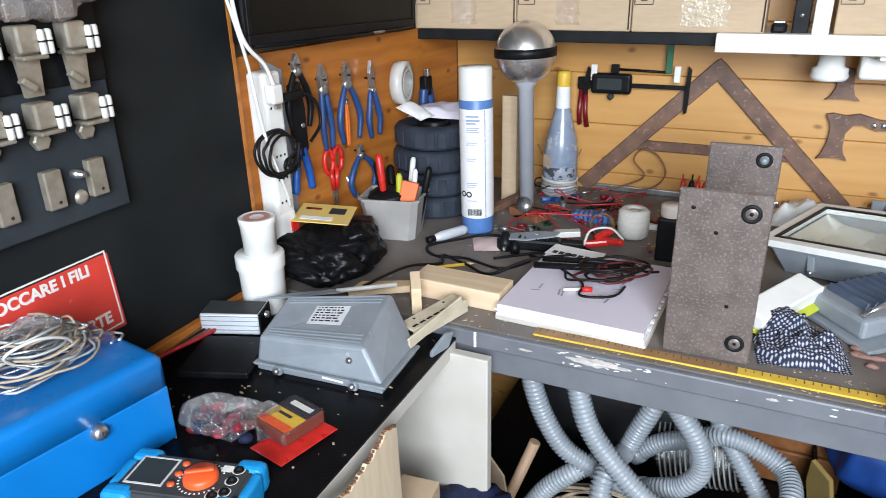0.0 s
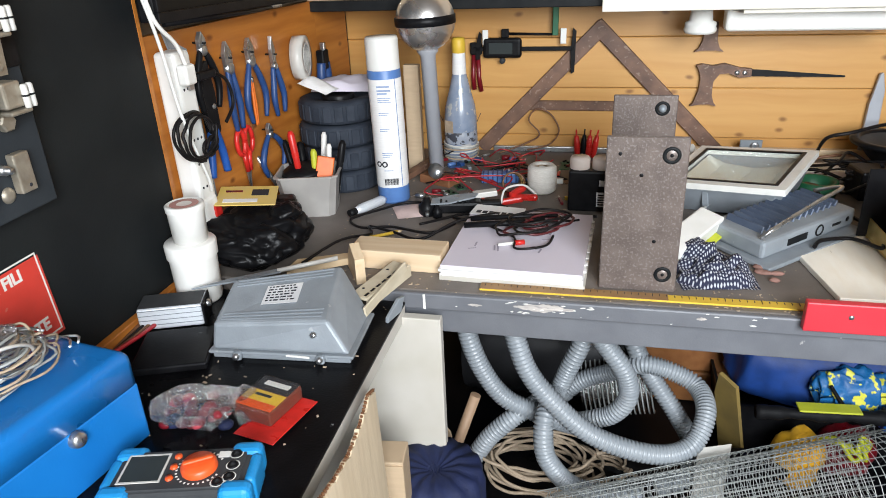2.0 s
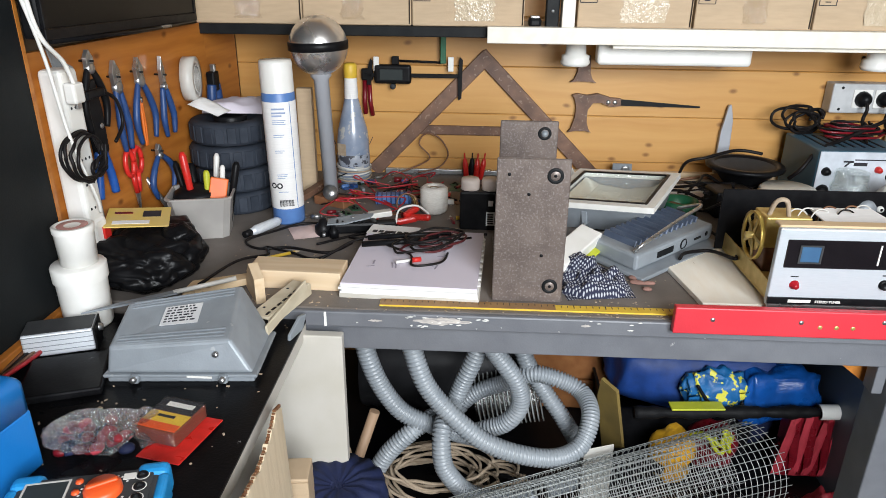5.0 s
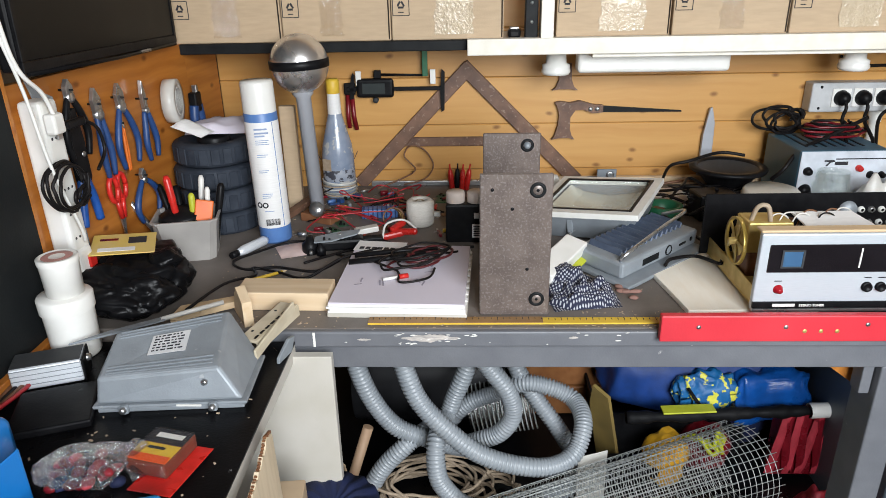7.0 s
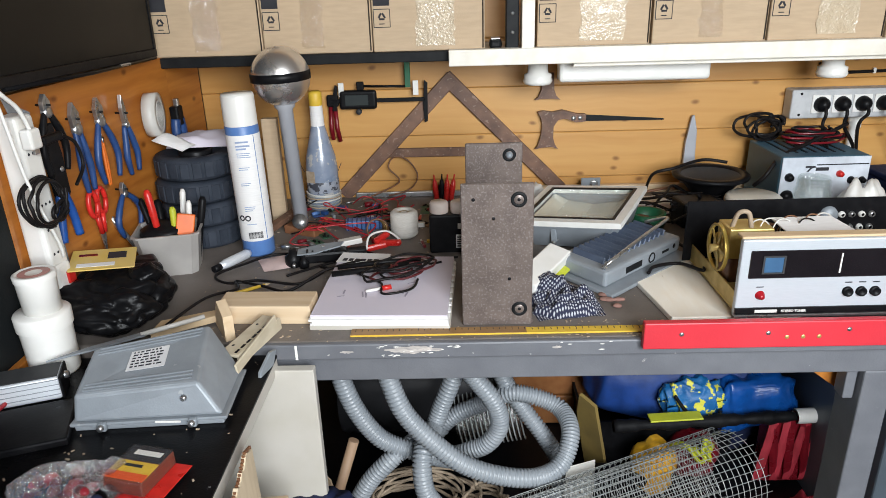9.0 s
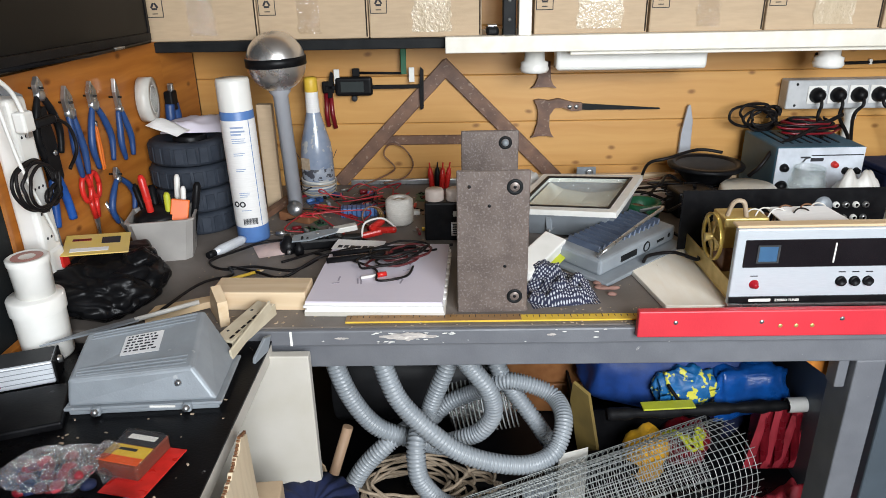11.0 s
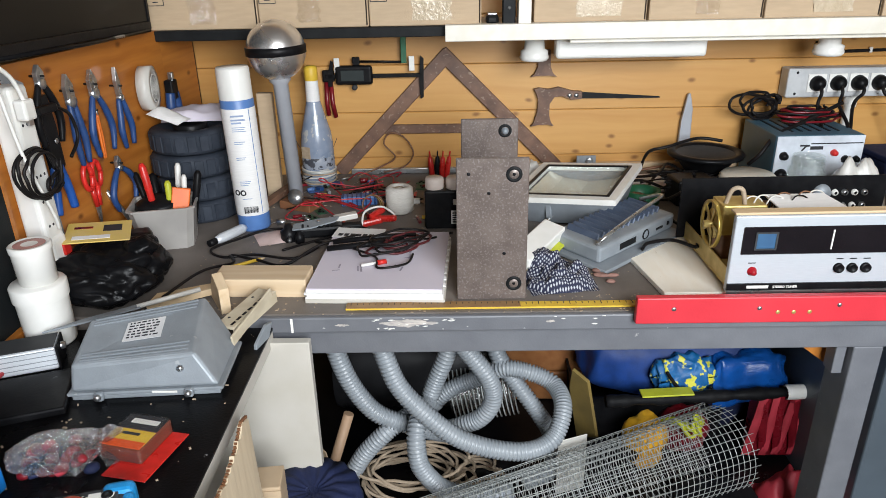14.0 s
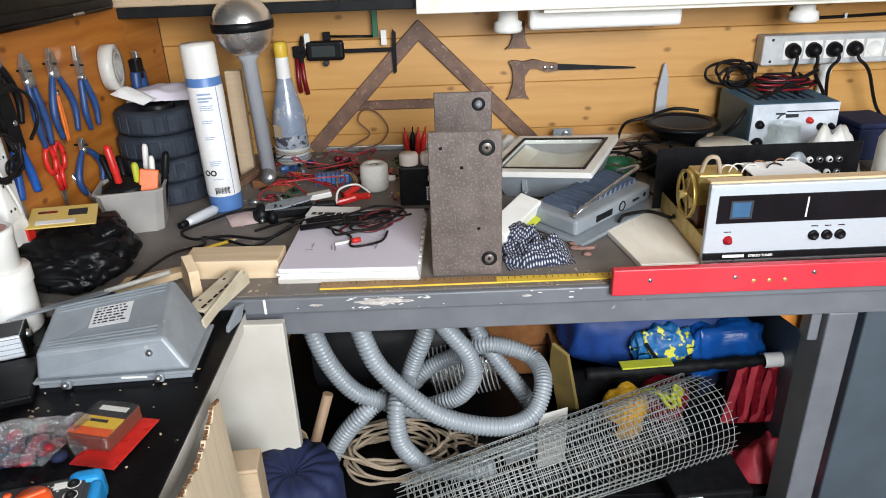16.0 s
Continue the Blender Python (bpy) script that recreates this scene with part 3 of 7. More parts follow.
def carton(m, w, label, tape, bright=False, seed=0):
    c = thing("cardboard_box", label, "box", m, group="cartons on the shelves")
    part("carton", bm_box(w, 0.17, 0.25, (0, 0.085, 0), 0.003), CARD, c)
    part("seam", bm_box(0.003, 0.001, 0.24, (w * 0.5 - 0.004, -0.0006, 0.004)), mat_dark, c)
    # recycling mark: a rounded frame with three arrows
    x0, z0 = -w / 2 + 0.022, 0.072
    fr = bmesh.new()
    for (dx, dz, a, b) in ((0, 0.019, 0.036, 0.0016), (0, -0.019, 0.036, 0.0016), (-0.018, 0, 0.0016, 0.038), (0.018, 0, 0.0016, 0.038)):
        bm_box(a, 0.0008, b, (x0 + dx, -0.0007, z0 + dz - b / 2), bm=fr)
    part("printed_frame", fr, INK, c)
    tri = bmesh.new()
    for k in range(3):
        a = math.radians(90 + 120 * k)
        b = math.radians(90 + 120 * (k + 1))
        p, q = Vector((math.cos(a), math.sin(a))) * 0.010, Vector((math.cos(b), math.sin(b))) * 0.010
        c0 = p.lerp(q, 0.5)
        ang = math.degrees(math.atan2(q.y - p.y, q.x - p.x))
        bm_box(0.012, 0.0008, 0.0042, (0, 0, -0.0021), bm=tri, m=pose(x0 + c0.x, -0.0007, z0 + 0.003 + c0.y, 0, -ang))
    bm_box(0.012, 0.0008, 0.002, (x0, -0.0007, z0 - 0.013), bm=tri)
    part("printed_mark", tri, INK, c)
    part("printed_badge", bm_box(0.036, 0.0008, 0.034, (x0, -0.0007, z0 + 0.026)), INK, c)
    if tape:
        t = bmesh.new()
        rn = random.Random(seed)
        nx, nz = 14, 20
        rows = []
        for j in range(nz + 1):
            rows.append([t.verts.new((tape[0] + tape[1] * (i / nx - 0.5) + (rn.uniform(-0.004, 0.004) if i in (0, nx) else 0),
                                      -0.0012 - 0.0022 * abs(noise.noise(Vector((i * 0.9, j * 0.35, seed)))), 0.012 + 0.235 * j / nz)) for i in range(nx + 1)])
        for j in range(nz):
            for i in range(nx):
                f = t.faces.new((rows[j][i], rows[j][i + 1], rows[j + 1][i + 1], rows[j + 1][i]))
                f.smooth = True
        part("tape", t, TAPEW if bright else TAPE, c, "crinkled clear packing tape")
    return c


mat_dark = mat("dark_gap", (0.03, 0.022, 0.015), rough=0.8, bump=0.0)
TAPEW = mat("crinkled_glossy_tape", (0.56, 0.46, 0.33), (0.50, 0.40, 0.28), 0.14, scale=70, bump=1.0, fine=160, stain=0.0, coat=0.5)
LB = "brown cardboard carton with printed mark and clear tape on shelf"
carton(pose(-0.3000, SY + 0.012, 1.2945), 0.246, LB, (0.0, 0.06), False, 1)
carton(pose(-0.0530, SY + 0.012, 1.2945), 0.244, LB, (-0.01, 0.05), False, 2)
carton(pose(0.1955, SY + 0.012, 1.2945), 0.249, "brown cardboard carton with wide crinkled tape on the shelf", (0.015, 0.085), True, 3)
carton(pose(0.5606, SY + 0.012, 1.2956), 0.249, "brown cardboard carton with glaring glossy tape on the shelf", (0.02, 0.10), True, 4)
carton(pose(0.8155, SY + 0.012, 1.2956), 0.251, LB, (0.0, 0.05), False, 5)
carton(pose(1.0713, SY + 0.012, 1.2956), 0.253, "brown cardboard carton with wide crinkled tape on the shelf", (0.02, 0.085), True, 6)
carton(pose(1.3293, SY + 0.012, 1.2956), 0.253, LB, (0.0, 0.05), False, 7)
gad = thing("small_black_gadget", "small black plastic gadget with a shiny rim on the shelf", "gadget", pose(0.3445, SY + 0.03, 1.2945))
part("body", bm_box(0.028, 0.04, 0.02, (0, 0, 0), 0.006), PLAST_K, gad)
part("rim", bm_box(0.02, 0.03, 0.004, (0, 0, 0.02), 0.001), STEEL, gad)

# lamp strip and round fitting under the white shelf
lamp = thing("strip_lamp", "white batten strip lamp under the shelf", "lamp", pose(0.665, SY + 0.06, 1.2125))
part("housing", bm_box(0.345, 0.05, 0.05, (0, 0, 0), 0.008, 3), PLAST_W, lamp)
rl = thing("round_fitting", "round white plastic lamp holder under the shelf", "lamp holder", pose(0.445, SY + 0.06, 1.208), group="round fittings")
part("collar", bm_lathe([(0, 0), (0.030, 0), (0.032, 0.004), (0.032, 0.022), (0.024, 0.026), (0.022, 0.052), (0, 0.052)], 28), PLAST_W, rl)
part("rim", bm_lathe([(0.033, 0.004), (0.034, 0.008), (0.033, 0.012)], 28), PLAST_W, rl)
copy_thing(rl, pose(1.125, SY + 0.06, 1.208))

# ---- monitor over the tool panel ----
mon = thing("monitor", "dark switched-off flat monitor with a thin bezel", "monitor", pose(-0.402, 0.0, 1.318, 0, 1.5, 90))
part("back_cover", bm_box(0.565, 0.03, 0.33, (0.2825, 0.018, 0), 0.006), PLAST_K, mon)
part("screen", bm_box(0.541, 0.003, 0.302, (0.2825, 0.0006, 0.018)), SCREEN, mon, "dark glossy screen")
for (w, h, x, z) in ((0.565, 0.016, 0.2825, 0.0), (0.565, 0.010, 0.2825, 0.320), (0.010, 0.304, 0.005, 0.016), (0.010, 0.304, 0.560, 0.016)):
    part("bezel", bm_box(w, 0.006, h, (x, 0.0, z), 0.001, 1), PLAST_K, mon)
part("lower_trim", bm_tube([(0.01, -0.002, -0.002), (0.28, -0.004, -0.005), (0.555, -0.002, -0.002)], 0.0035, 8), BAGFILM, mon, "glossy black lower edge")
part("badge", bm_box(0.045, 0.006, 0.006, (0.40, -0.004, -0.006), 0.002), STEEL, mon)
part("wall_arm", bm_box(0.08, 0.05, 0.08, (0.25, 0.055, 0.11), 0.004), PLAST_K, mon)

# ---- things hung on the pine wall ----
WY = 0.7985
sq = thing("wooden_frame_triangle", "dark brown wooden A-shaped builder's level hung on the wall", "tool")


def bar(parent, a, b, w, t, material, name="bar", y=WY):
    a, b = Vector((a[0], y - t / 2, a[1])), Vector((b[0], y - t / 2, b[1]))
    d = b - a
    return part(name, bm_box(d.length, t, w, (d.length / 2, 0, -w / 2), 0.0015, 1), material, parent, m=Matrix.Translation(a) @ pose(0, 0, 0, 0, -math.degrees(math.atan2(d.z, d.x))))


bar(sq, (0.246, 1.212), (-0.052, 0.905), 0.036, 0.012, RUSTWOOD, "leg")
bar(sq, (0.226, 1.214), (0.528, 0.91), 0.036, 0.0118, RUSTWOOD, "leg")
bar(sq, (0.05, 1.019), (0.41, 1.018), 0.024, 0.008, RUSTWOOD, "crossbar")

saw = thing("keyhole_saw", "old keyhole saw with a brown wooden handle hung on the wall", "saw", pose(0, WY, 0, 90))
hnd = [(0.456, 1.022), (0.463, 1.030), (0.472, 1.060), (0.474, 1.090), (0.468, 1.108), (0.462, 1.118), (0.475, 1.121), (0.500, 1.117), (0.525, 1.122), (0.56, 1.112),
       (0.585, 1.110), (0.585, 1.092), (0.56, 1.090), (0.535, 1.100), (0.515, 1.098), (0.503, 1.080), (0.503, 1.050), (0.508, 1.033), (0.516, 1.022), (0.50, 1.027), (0.475, 1.026)]
part("handle", bm_slab(hnd, 0.016), RUSTWOOD, saw, "worn brown wooden handle")
part("blade", bm_slab([(0.56, 1.110), (0.785, 1.094), (0.786, 1.090), (0.56, 1.092)], 0.002, m=pose(0, 0, 0.007)), DARKSTEEL, saw, "rusty tapering blade")
for x in (0.553, 0.570):
    part("rivet", bm_lathe([(0, 0.002), (0.005, 0.0015), (0.006, 0)], 12, m=pose(x, 1.101, 0.0162)), STEEL, saw)
hk = thing("saw_handle", "brown wooden tool handle hung below the lamp", "handle", pose(0, WY, 0, 90))
part("grip", bm_slab([(0.453, 1.149), (0.462, 1.156), (0.470, 1.175), (0.472, 1.215), (0.500, 1.215), (0.502, 1.175), (0.508, 1.158), (0.518, 1.149), (0.50, 1.152), (0.47, 1.152)], 0.016), RUSTWOOD, hk)

cal = thing("digital_calliper", "black digital calliper with a white scale hung on the wall", "calliper")
part("beam", bm_box(0.245, 0.004, 0.010, (0.055, WY - 0.020, 1.155), 0.001, 1), PLAST_K, cal)
part("display_housing", bm_box(0.095, 0.018, 0.048, (0.005, WY - 0.022, 1.139), 0.008, 3), PLAST_K, cal)
part("display", bm_box(0.058, 0.002, 0.026, (0.002, WY - 0.0315, 1.150), 0.0005, 1), LCD, cal, "grey liquid crystal display")
part("thumb_wheel", bm_lathe([(0, -0.006), (0.007, -0.006), (0.007, 0.006), (0, 0.006)], 14, m=pose(0.005, WY - 0.02, 1.132, 90)), CHAR, cal)
part("jaw", bm_slab([(0.172, 1.100), (0.180, 1.105), (0.182, 1.200), (0.174, 1.208), (0.170, 1.15)], 0.006, m=pose(0, WY - 0.016, 0, 90)), PLAST_K, cal)
part("jaw", bm_slab([(-0.062, 1.135), (-0.052, 1.135), (-0.046, 1.195), (-0.052, 1.200), (-0.060, 1.17)], 0.006, m=pose(0, WY - 0.016, 0, 90)), PLAST_K, cal)
part("rod", bm_tube([(0.02, WY - 0.02, 1.196), (0.135, WY - 0.02, 1.193)], 0.003, 8), PLAST_K, cal)
part("end_block", bm_box(0.018, 0.012, 0.020, (0.012, WY - 0.02, 1.187), 0.002), PLAST_K, cal)
for x, z in ((-0.036, 1.176), (0.152, 1.178)):
    part("white_tab", bm_box(0.014, 0.003, 0.036, (x, WY - 0.026, z - 0.006), 0.001, 1), PLAST_W, cal, "white plastic hanging tab")
gc = thing("green_clip", "dark green metal strip hung from the shelf", "strip")
part("strip", bm_box(0.014, 0.004, 0.085, (0.133, WY - 0.03, 1.192), 0.001, 1), FELT, gc)
red_tool = thing("red_handle_tool", "thin tool with dark red grips hung on the wall", "pliers")
part("grip", bm_tube([(-0.057, WY - 0.012, 1.145), (-0.055, WY - 0.014, 1.09), (-0.050, WY - 0.012, 1.055)], lambda i: 0.006), DKRED, red_tool)
part("grip", bm_tube([(-0.068, WY - 0.012, 1.145), (-0.070, WY - 0.014, 1.09), (-0.068, WY - 0.012, 1.060)], lambda i: 0.006), DKRED, red_tool)
part("head", bm_box(0.03, 0.012, 0.03, (-0.062, WY - 0.012, 1.145), 0.004), PLAST_K, red_tool)

blade = thing("grey_scraper", "grey tapered plastic wedge standing against the wall", "wedge")
part("wedge", bm_slab([(0.842, 0.90), (0.876, 0.90), (0.872, 1.06), (0.862, 1.102), (0.855, 1.098), (0.845, 1.03)], 0.012, m=pose(0, WY - 0.005, 0, 90), bevel=0.003), TUBEG, blade)

# socket strip on the wall
ss = thing("socket_strip", "light grey wall socket strip with black plugs", "socket strip", pose(1.098, 0.798, 1.091))
part("housing", bm_box(0.40, 0.045, 0.072, (0.19, -0.0225, 0), 0.004, 2), mat("light_grey_plastic", (0.50, 0.51, 0.52), rough=0.45, bump=0.04), ss)
for i in range(6):
    x = 0.062 + i * 0.051
    part("socket", bm_box(0.045, 0.004, 0.045, (x, -0.0462, 0.0135), 0.002), PLAST_W, ss)
    part("socket_well", bm_lathe([(0, 0), (0.017, 0), (0.0185, 0.002), (0.019, 0.0)], 20, m=pose(x, -0.0487, 0.036, 90)), CHAR if i < 4 else PLAST_W, ss)
for x in (0.012, 0.37):
    for z in (0.01, 0.062):
        part("screw", bm_lathe([(0, 0.0015), (0.003, 0.001), (0.0035, 0)], 10, m=pose(x, -0.0452, z, 90)), DARKSTEEL, ss)
for i, end in enumerate([(-0.02, -0.10, -0.10), (-0.01, -0.10, -0.09), (-0.08, -0.14, -0.13), (0.10, -0.02, -0.17)]):
    x = 0.062 + i * 0.051
    pl = thing("plug", "black mains plug with a black cable in the strip", "plug", pose(1.098 + x, 0.798 - 0.0495, 1.127), group="plugs in the strip")
    part("plug_body", bm_lathe([(0, 0.026), (0.010, 0.024), (0.017, 0.012), (0.018, 0)], 18, m=pose(0, 0, 0, 90)), PLAST_K, pl)
    mid = (end[0] * 0.25 + (0.0 if i < 3 else 0.004), -0.032, -0.05)
    part("cable", bm_tube(spline([(0, -0.018, 0), (0, -0.03, -0.02), mid, end, (end[0] * 1.6 - 0.04 + (0.12 if i == 3 else 0), end[1] - 0.01, end[2] - (0.006 if i == 3 else 0.012))], 8), 0.0042, 8), CABLE_K, pl)
wc = thing("wall_cable", "black cable clipped along the pine wall", "cable")
part("cable", bm_tube(spline([(1.16, 0.79, 1.222), (1.20, 0.793, 1.200), (1.28, 0.793, 1.198), (1.5, 0.793, 1.204)], 8), 0.004, 8), CABLE_K, wc)
for x in (1.21, 1.30, 1.42):
    part("cable_clip", bm_box(0.008, 0.008, 0.014, (x, 0.793, 1.193), 0.002), PLAST_W, wc)
cd = thing("cable_duct", "light grey plastic pipe down from the strip", "duct")
part("pipe", bm_lathe([(0.013, 0), (0.013, 0.11), (0.016, 0.112), (0.016, 0.14), (0, 0.14)], 18, m=pose(1.268, 0.780, 0.95)), PLAST_W, cd)
tr = thing("wooden_wall_batten", "pale wooden batten along the back of the bench", "batten")
part("batten", bm_box(1.0, 0.018, 0.022, (0.92, 0.786, 0.9), 0.002), RAW, tr)
tr2 = thing("metal_strip", "grey metal strip along the back of the bench", "strip")
part("strip", bm_box(0.42, 0.012, 0.014, (0.19, 0.790, 0.9), 0.002), STEEL, tr2)

# ---- bench top, from the side wall to the middle ----
can = thing("aerosol_can", "tall white and blue aerosol can with a white cap", "spray can", pose(-0.183, 0.408, TOP, 0, -0.8, 0))
part("body", bm_lathe([(0, 0), (0.0325, 0), (0.034, 0.004), (0.034, 0.278), (0.0315, 0.283), (0, 0.284)], 36), BLUEL, can, "blue printed can body")
part("label", bm_lathe([(0.0342, 0.036), (0.0345, 0.037), (0.0345, 0.262), (0.0342, 0.263)], 36), PAPERW, can, "white paper label with unreadable print")
part("cap", bm_lathe([(0.0335, 0.280), (0.0333, 0.338), (0.0315, 0.343), (0, 0.344)], 36), PLAST_W, can, "white plastic cap")
rn = random.Random(7)
mat_pale_print = mat("pale_blue_print", (0.30, 0.38, 0.56), rough=0.5, bump=0.0)
for z, w in ((0.248, 0.026), (0.240, 0.028), (0.234, 0.020), (0.226, 0.027), (0.222, 0.024), (0.218, 0.027), (0.196, 0.022), (0.192, 0.018), (0.163, 0.020), (0.159, 0.016), (0.112, 0.022), (0.108, 0.020), (0.104, 0.016), (0.074, 0.020)):
    part("print_bar", bm_box(w, 0.0006, 0.0034 if z > 0.233 else 0.0014, (-0.012 + w / 2, -0.0347, z)), mat_pale_print, can, m=pose(0, 0, 0, 0, 0, 8))
part("seam_line", bm_box(0.0012, 0.0006, 0.224, (0, -0.0347, 0.038)), BLUEL, can, m=pose(0, 0, 0, 0, 0, 52))
for k in range(14):
    part("bar_code_bar", bm_box(0.0010 if k % 3 else 0.0017, 0.0006, 0.014, (-0.014 + k * 0.0021, -0.0348, 0.043)), INK, can, m=pose(0, 0, 0, 0, 0, 14))
part("print_mark", bm_lathe([(0.0035, 0), (0.005, 0.0006), (0.0065, 0)], 14, m=pose(-0.004, -0.0347, 0.088, 90)), INK, can)
part("print_mark", bm_lathe([(0.0035, 0), (0.005, 0.0006), (0.0065, 0)], 14, m=pose(-0.017, -0.0306, 0.088, 90, 0, -25)), INK, can)

ball = thing("ball_lamp", "polished metal ball with a black band on a grey tube", "ball stand", pose(-0.113, 0.528, TOP + 0.016, 0, -2.0, 0))
part("tube", bm_lathe([(0, 0), (0.0165, 0), (0.0165, 0.27), (0.023, 0.278), (0.023, 0.288)], 24), TUBEG, ball, "grey tube")
part("cable_end", bm_lathe([(0, 0), (0.014, 0), (0.017, 0.004), (0.017, 0.02), (0, 0.02)], 20, m=pose(0.004, -0.016, 0.012, 60)), STEEL, ball, "round socket at the foot")
prof = [(0.0635 * math.cos(a), 0.342 + 0.0635 * math.sin(a)) for a in [math.radians(-75 + 10 * i) for i in range(17)]]
part("sphere", bm_lathe([(0, 0.2795)] + prof + [(0, 0.4055)], 48), mat("polished_metal", (0.80, 0.78, 0.76), (0.74, 0.72, 0.70), 0.27, 0.9, scale=15, bump=0.03, stain=0.1), ball, "polished steel ball")
part("band", bm_lathe([(0.0625, 0.334), (0.0648, 0.335), (0.0648, 0.352), (0.0625, 0.353)], 48), PLAST_K, ball, "black rubber band")

bot = thing("bottle", "frosted grey-blue bottle with a yellow cap and wound wire", "bottle", pose(-0.092, 0.715, TOP))
part("glass_body", bm_lathe([(0, 0), (0.038, 0), (0.0405, 0.004), (0.0405, 0.105), (0.037, 0.135), (0.025, 0.18), (0.0165, 0.215), (0.0145, 0.27), (0, 0.27)], 36),
     mat("blue_grey_bottle", (0.20, 0.25, 0.34), (0.28, 0.32, 0.40), 0.25, scale=35, bump=0.05, coat=0.3, specks=(0.55, 0.52, 0.45), speck_amount=0.6, speck_scale=30, speck_size=0.42), bot)
NEWS = mat("dark_print_on_pale_paper", (0.36, 0.38, 0.42), (0.26, 0.29, 0.35), 0.4, scale=50, bump=0.02, specks=(0.03, 0.03, 0.04), speck_amount=0.9, speck_scale=70, speck_size=0.46)
part("print_band", bm_lathe([(0.0408, 0.046), (0.0411, 0.047), (0.0411, 0.074), (0.0408, 0.075)], 36), NEWS, bot, "pale band with unreadable dark print")
part("paper_patch", bm_box(0.026, 0.0008, 0.030, (-0.004, -0.0412, 0.074), 0.0003, 1), ROPE, bot, "yellowed paper patch", m=pose(0, 0, 0, 0, 0, -28))
for k in range(5):
    part("print_line", bm_box(0.0016, 0.0006, 0.022 + 0.006 * (k % 2), (0, -0.0407, 0.105), 0.0002, 1), INK, bot, m=pose(0, 0, 0, -8 - 4 * (k % 2), 24 * (k % 3 - 1), -50 + 24 * k) @ pose(0, 0.017, 0))
part("neck_label", bm_lathe([(0.0172, 0.212), (0.0155, 0.265)], 24), PAPERW, bot, "white neck label")
part("cap", bm_lathe([(0.0155, 0.262), (0.0165, 0.264), (0.0165, 0.292), (0.013, 0.297), (0, 0.298)], 24), YELL, bot, "yellow plastic cap")
for k in range(6):
    part("wire_turn", bm_tube([(0.0425 * math.cos(a), 0.0425 * math.sin(a), 0.012 + k * 0.006 + 0.003 * math.sin(a + k)) for a in [2 * math.pi * i / 24 for i in range(25)]], 0.0022, 6), (ROPE, GALVW, MAST)[k % 3], bot)

tyre = thing("tyre_stack", "stack of dusty black knobbly rubber toy tyres", "tyres", pose(-0.325, 0.50, TOP))
for k in range(4):
    prof = [(0.035, 0.004), (0.074, 0.0005), (0.0855, 0.004), (0.0885, 0.011), (0.0885, 0.041), (0.0855, 0.048), (0.074, 0.0515), (0.060, 0.050), (0.038, 0.045), (0.034, 0.04)]
    tyre_part = part("tyre", bm_lathe([(r, z + k * 0.0518) for r, z in prof], 40), RUBBER, tyre, m=pose(0.003 * math.sin(k * 2.1), 0.003 * math.cos(k * 1.7), 0, 0, 0, k * 9))
    for i in range(22):
        part("tread_block", bm_box(0.0035, 0.019, 0.034, (0.0880, 0, 0.009), 0.0012, 1), RUBBER, tyre_part, m=pose(0, 0, k * 0.0518, 0, 0, 360 * i / 22))
part("hub", bm_lathe([(0, 0.20), (0.02, 0.20), (0.034, 0.212), (0.036, 0.208), (0.036, 0.19)], 24), PLAST_K, tyre)
pp = thing("loose_papers", "crumpled pale lavender papers on the tyres", "papers", pose(-0.315, 0.55, 1.112, 0, 4, 20))
part("sheet", cloth(14, 12, 0.17, 0.12, 0.03, 3.3, 16), PAPER, pp)
part("sheet", cloth(10, 8, 0.08, 0.045, 0.012, 5.1, 20), PAPERW, pp, m=pose(-0.07, -0.05, 0.012, 10, 12, -35))
bd = thing("leaning_board", "tan cardboard strip standing behind the aerosol can", "board")
part("board", bm_box(0.036, 0.02, 0.255, (-0.180, 0.60, 0.9), 0.002), CARD, bd)

bn = thing("pen_tub", "milky plastic tub holding pens and tools", "tub", pose(-0.338, 0.325, TOP, 0, 0, 12))


def tub_wall(w0, d0, w1, d1, h, t):
    bm = bmesh.new()
    def ring(w, d, z):
        c = 0.012
        return [bm.verts.new((x, y, z)) for x, y in ((-w / 2 + c, -d / 2), (w / 2 - c, -d / 2), (w / 2, -d / 2 + c), (w / 2, d / 2 - c), (w / 2 - c, d / 2), (-w / 2 + c, d / 2), (-w / 2, d / 2 - c), (-w / 2, -d / 2 + c))]
    rs = [ring(w0, d0, 0), ring(w1, d1, h), ring(w1 + 0.006, d1 + 0.006, h), ring(w1 + 0.006, d1 + 0.006, h + 0.004), ring(w1 - t, d1 - t, h + 0.004), ring(w0 - t, d0 - t, t)]
    for a, b in zip(rs, rs[1:]):
        for i in range(8):
            bm.faces.new((a[i], a[(i + 1) % 8], b[(i + 1) % 8], b[i]))
    bm.faces.new(rs[0][::-1])
    bm.faces.new(rs[-1])
    return bm


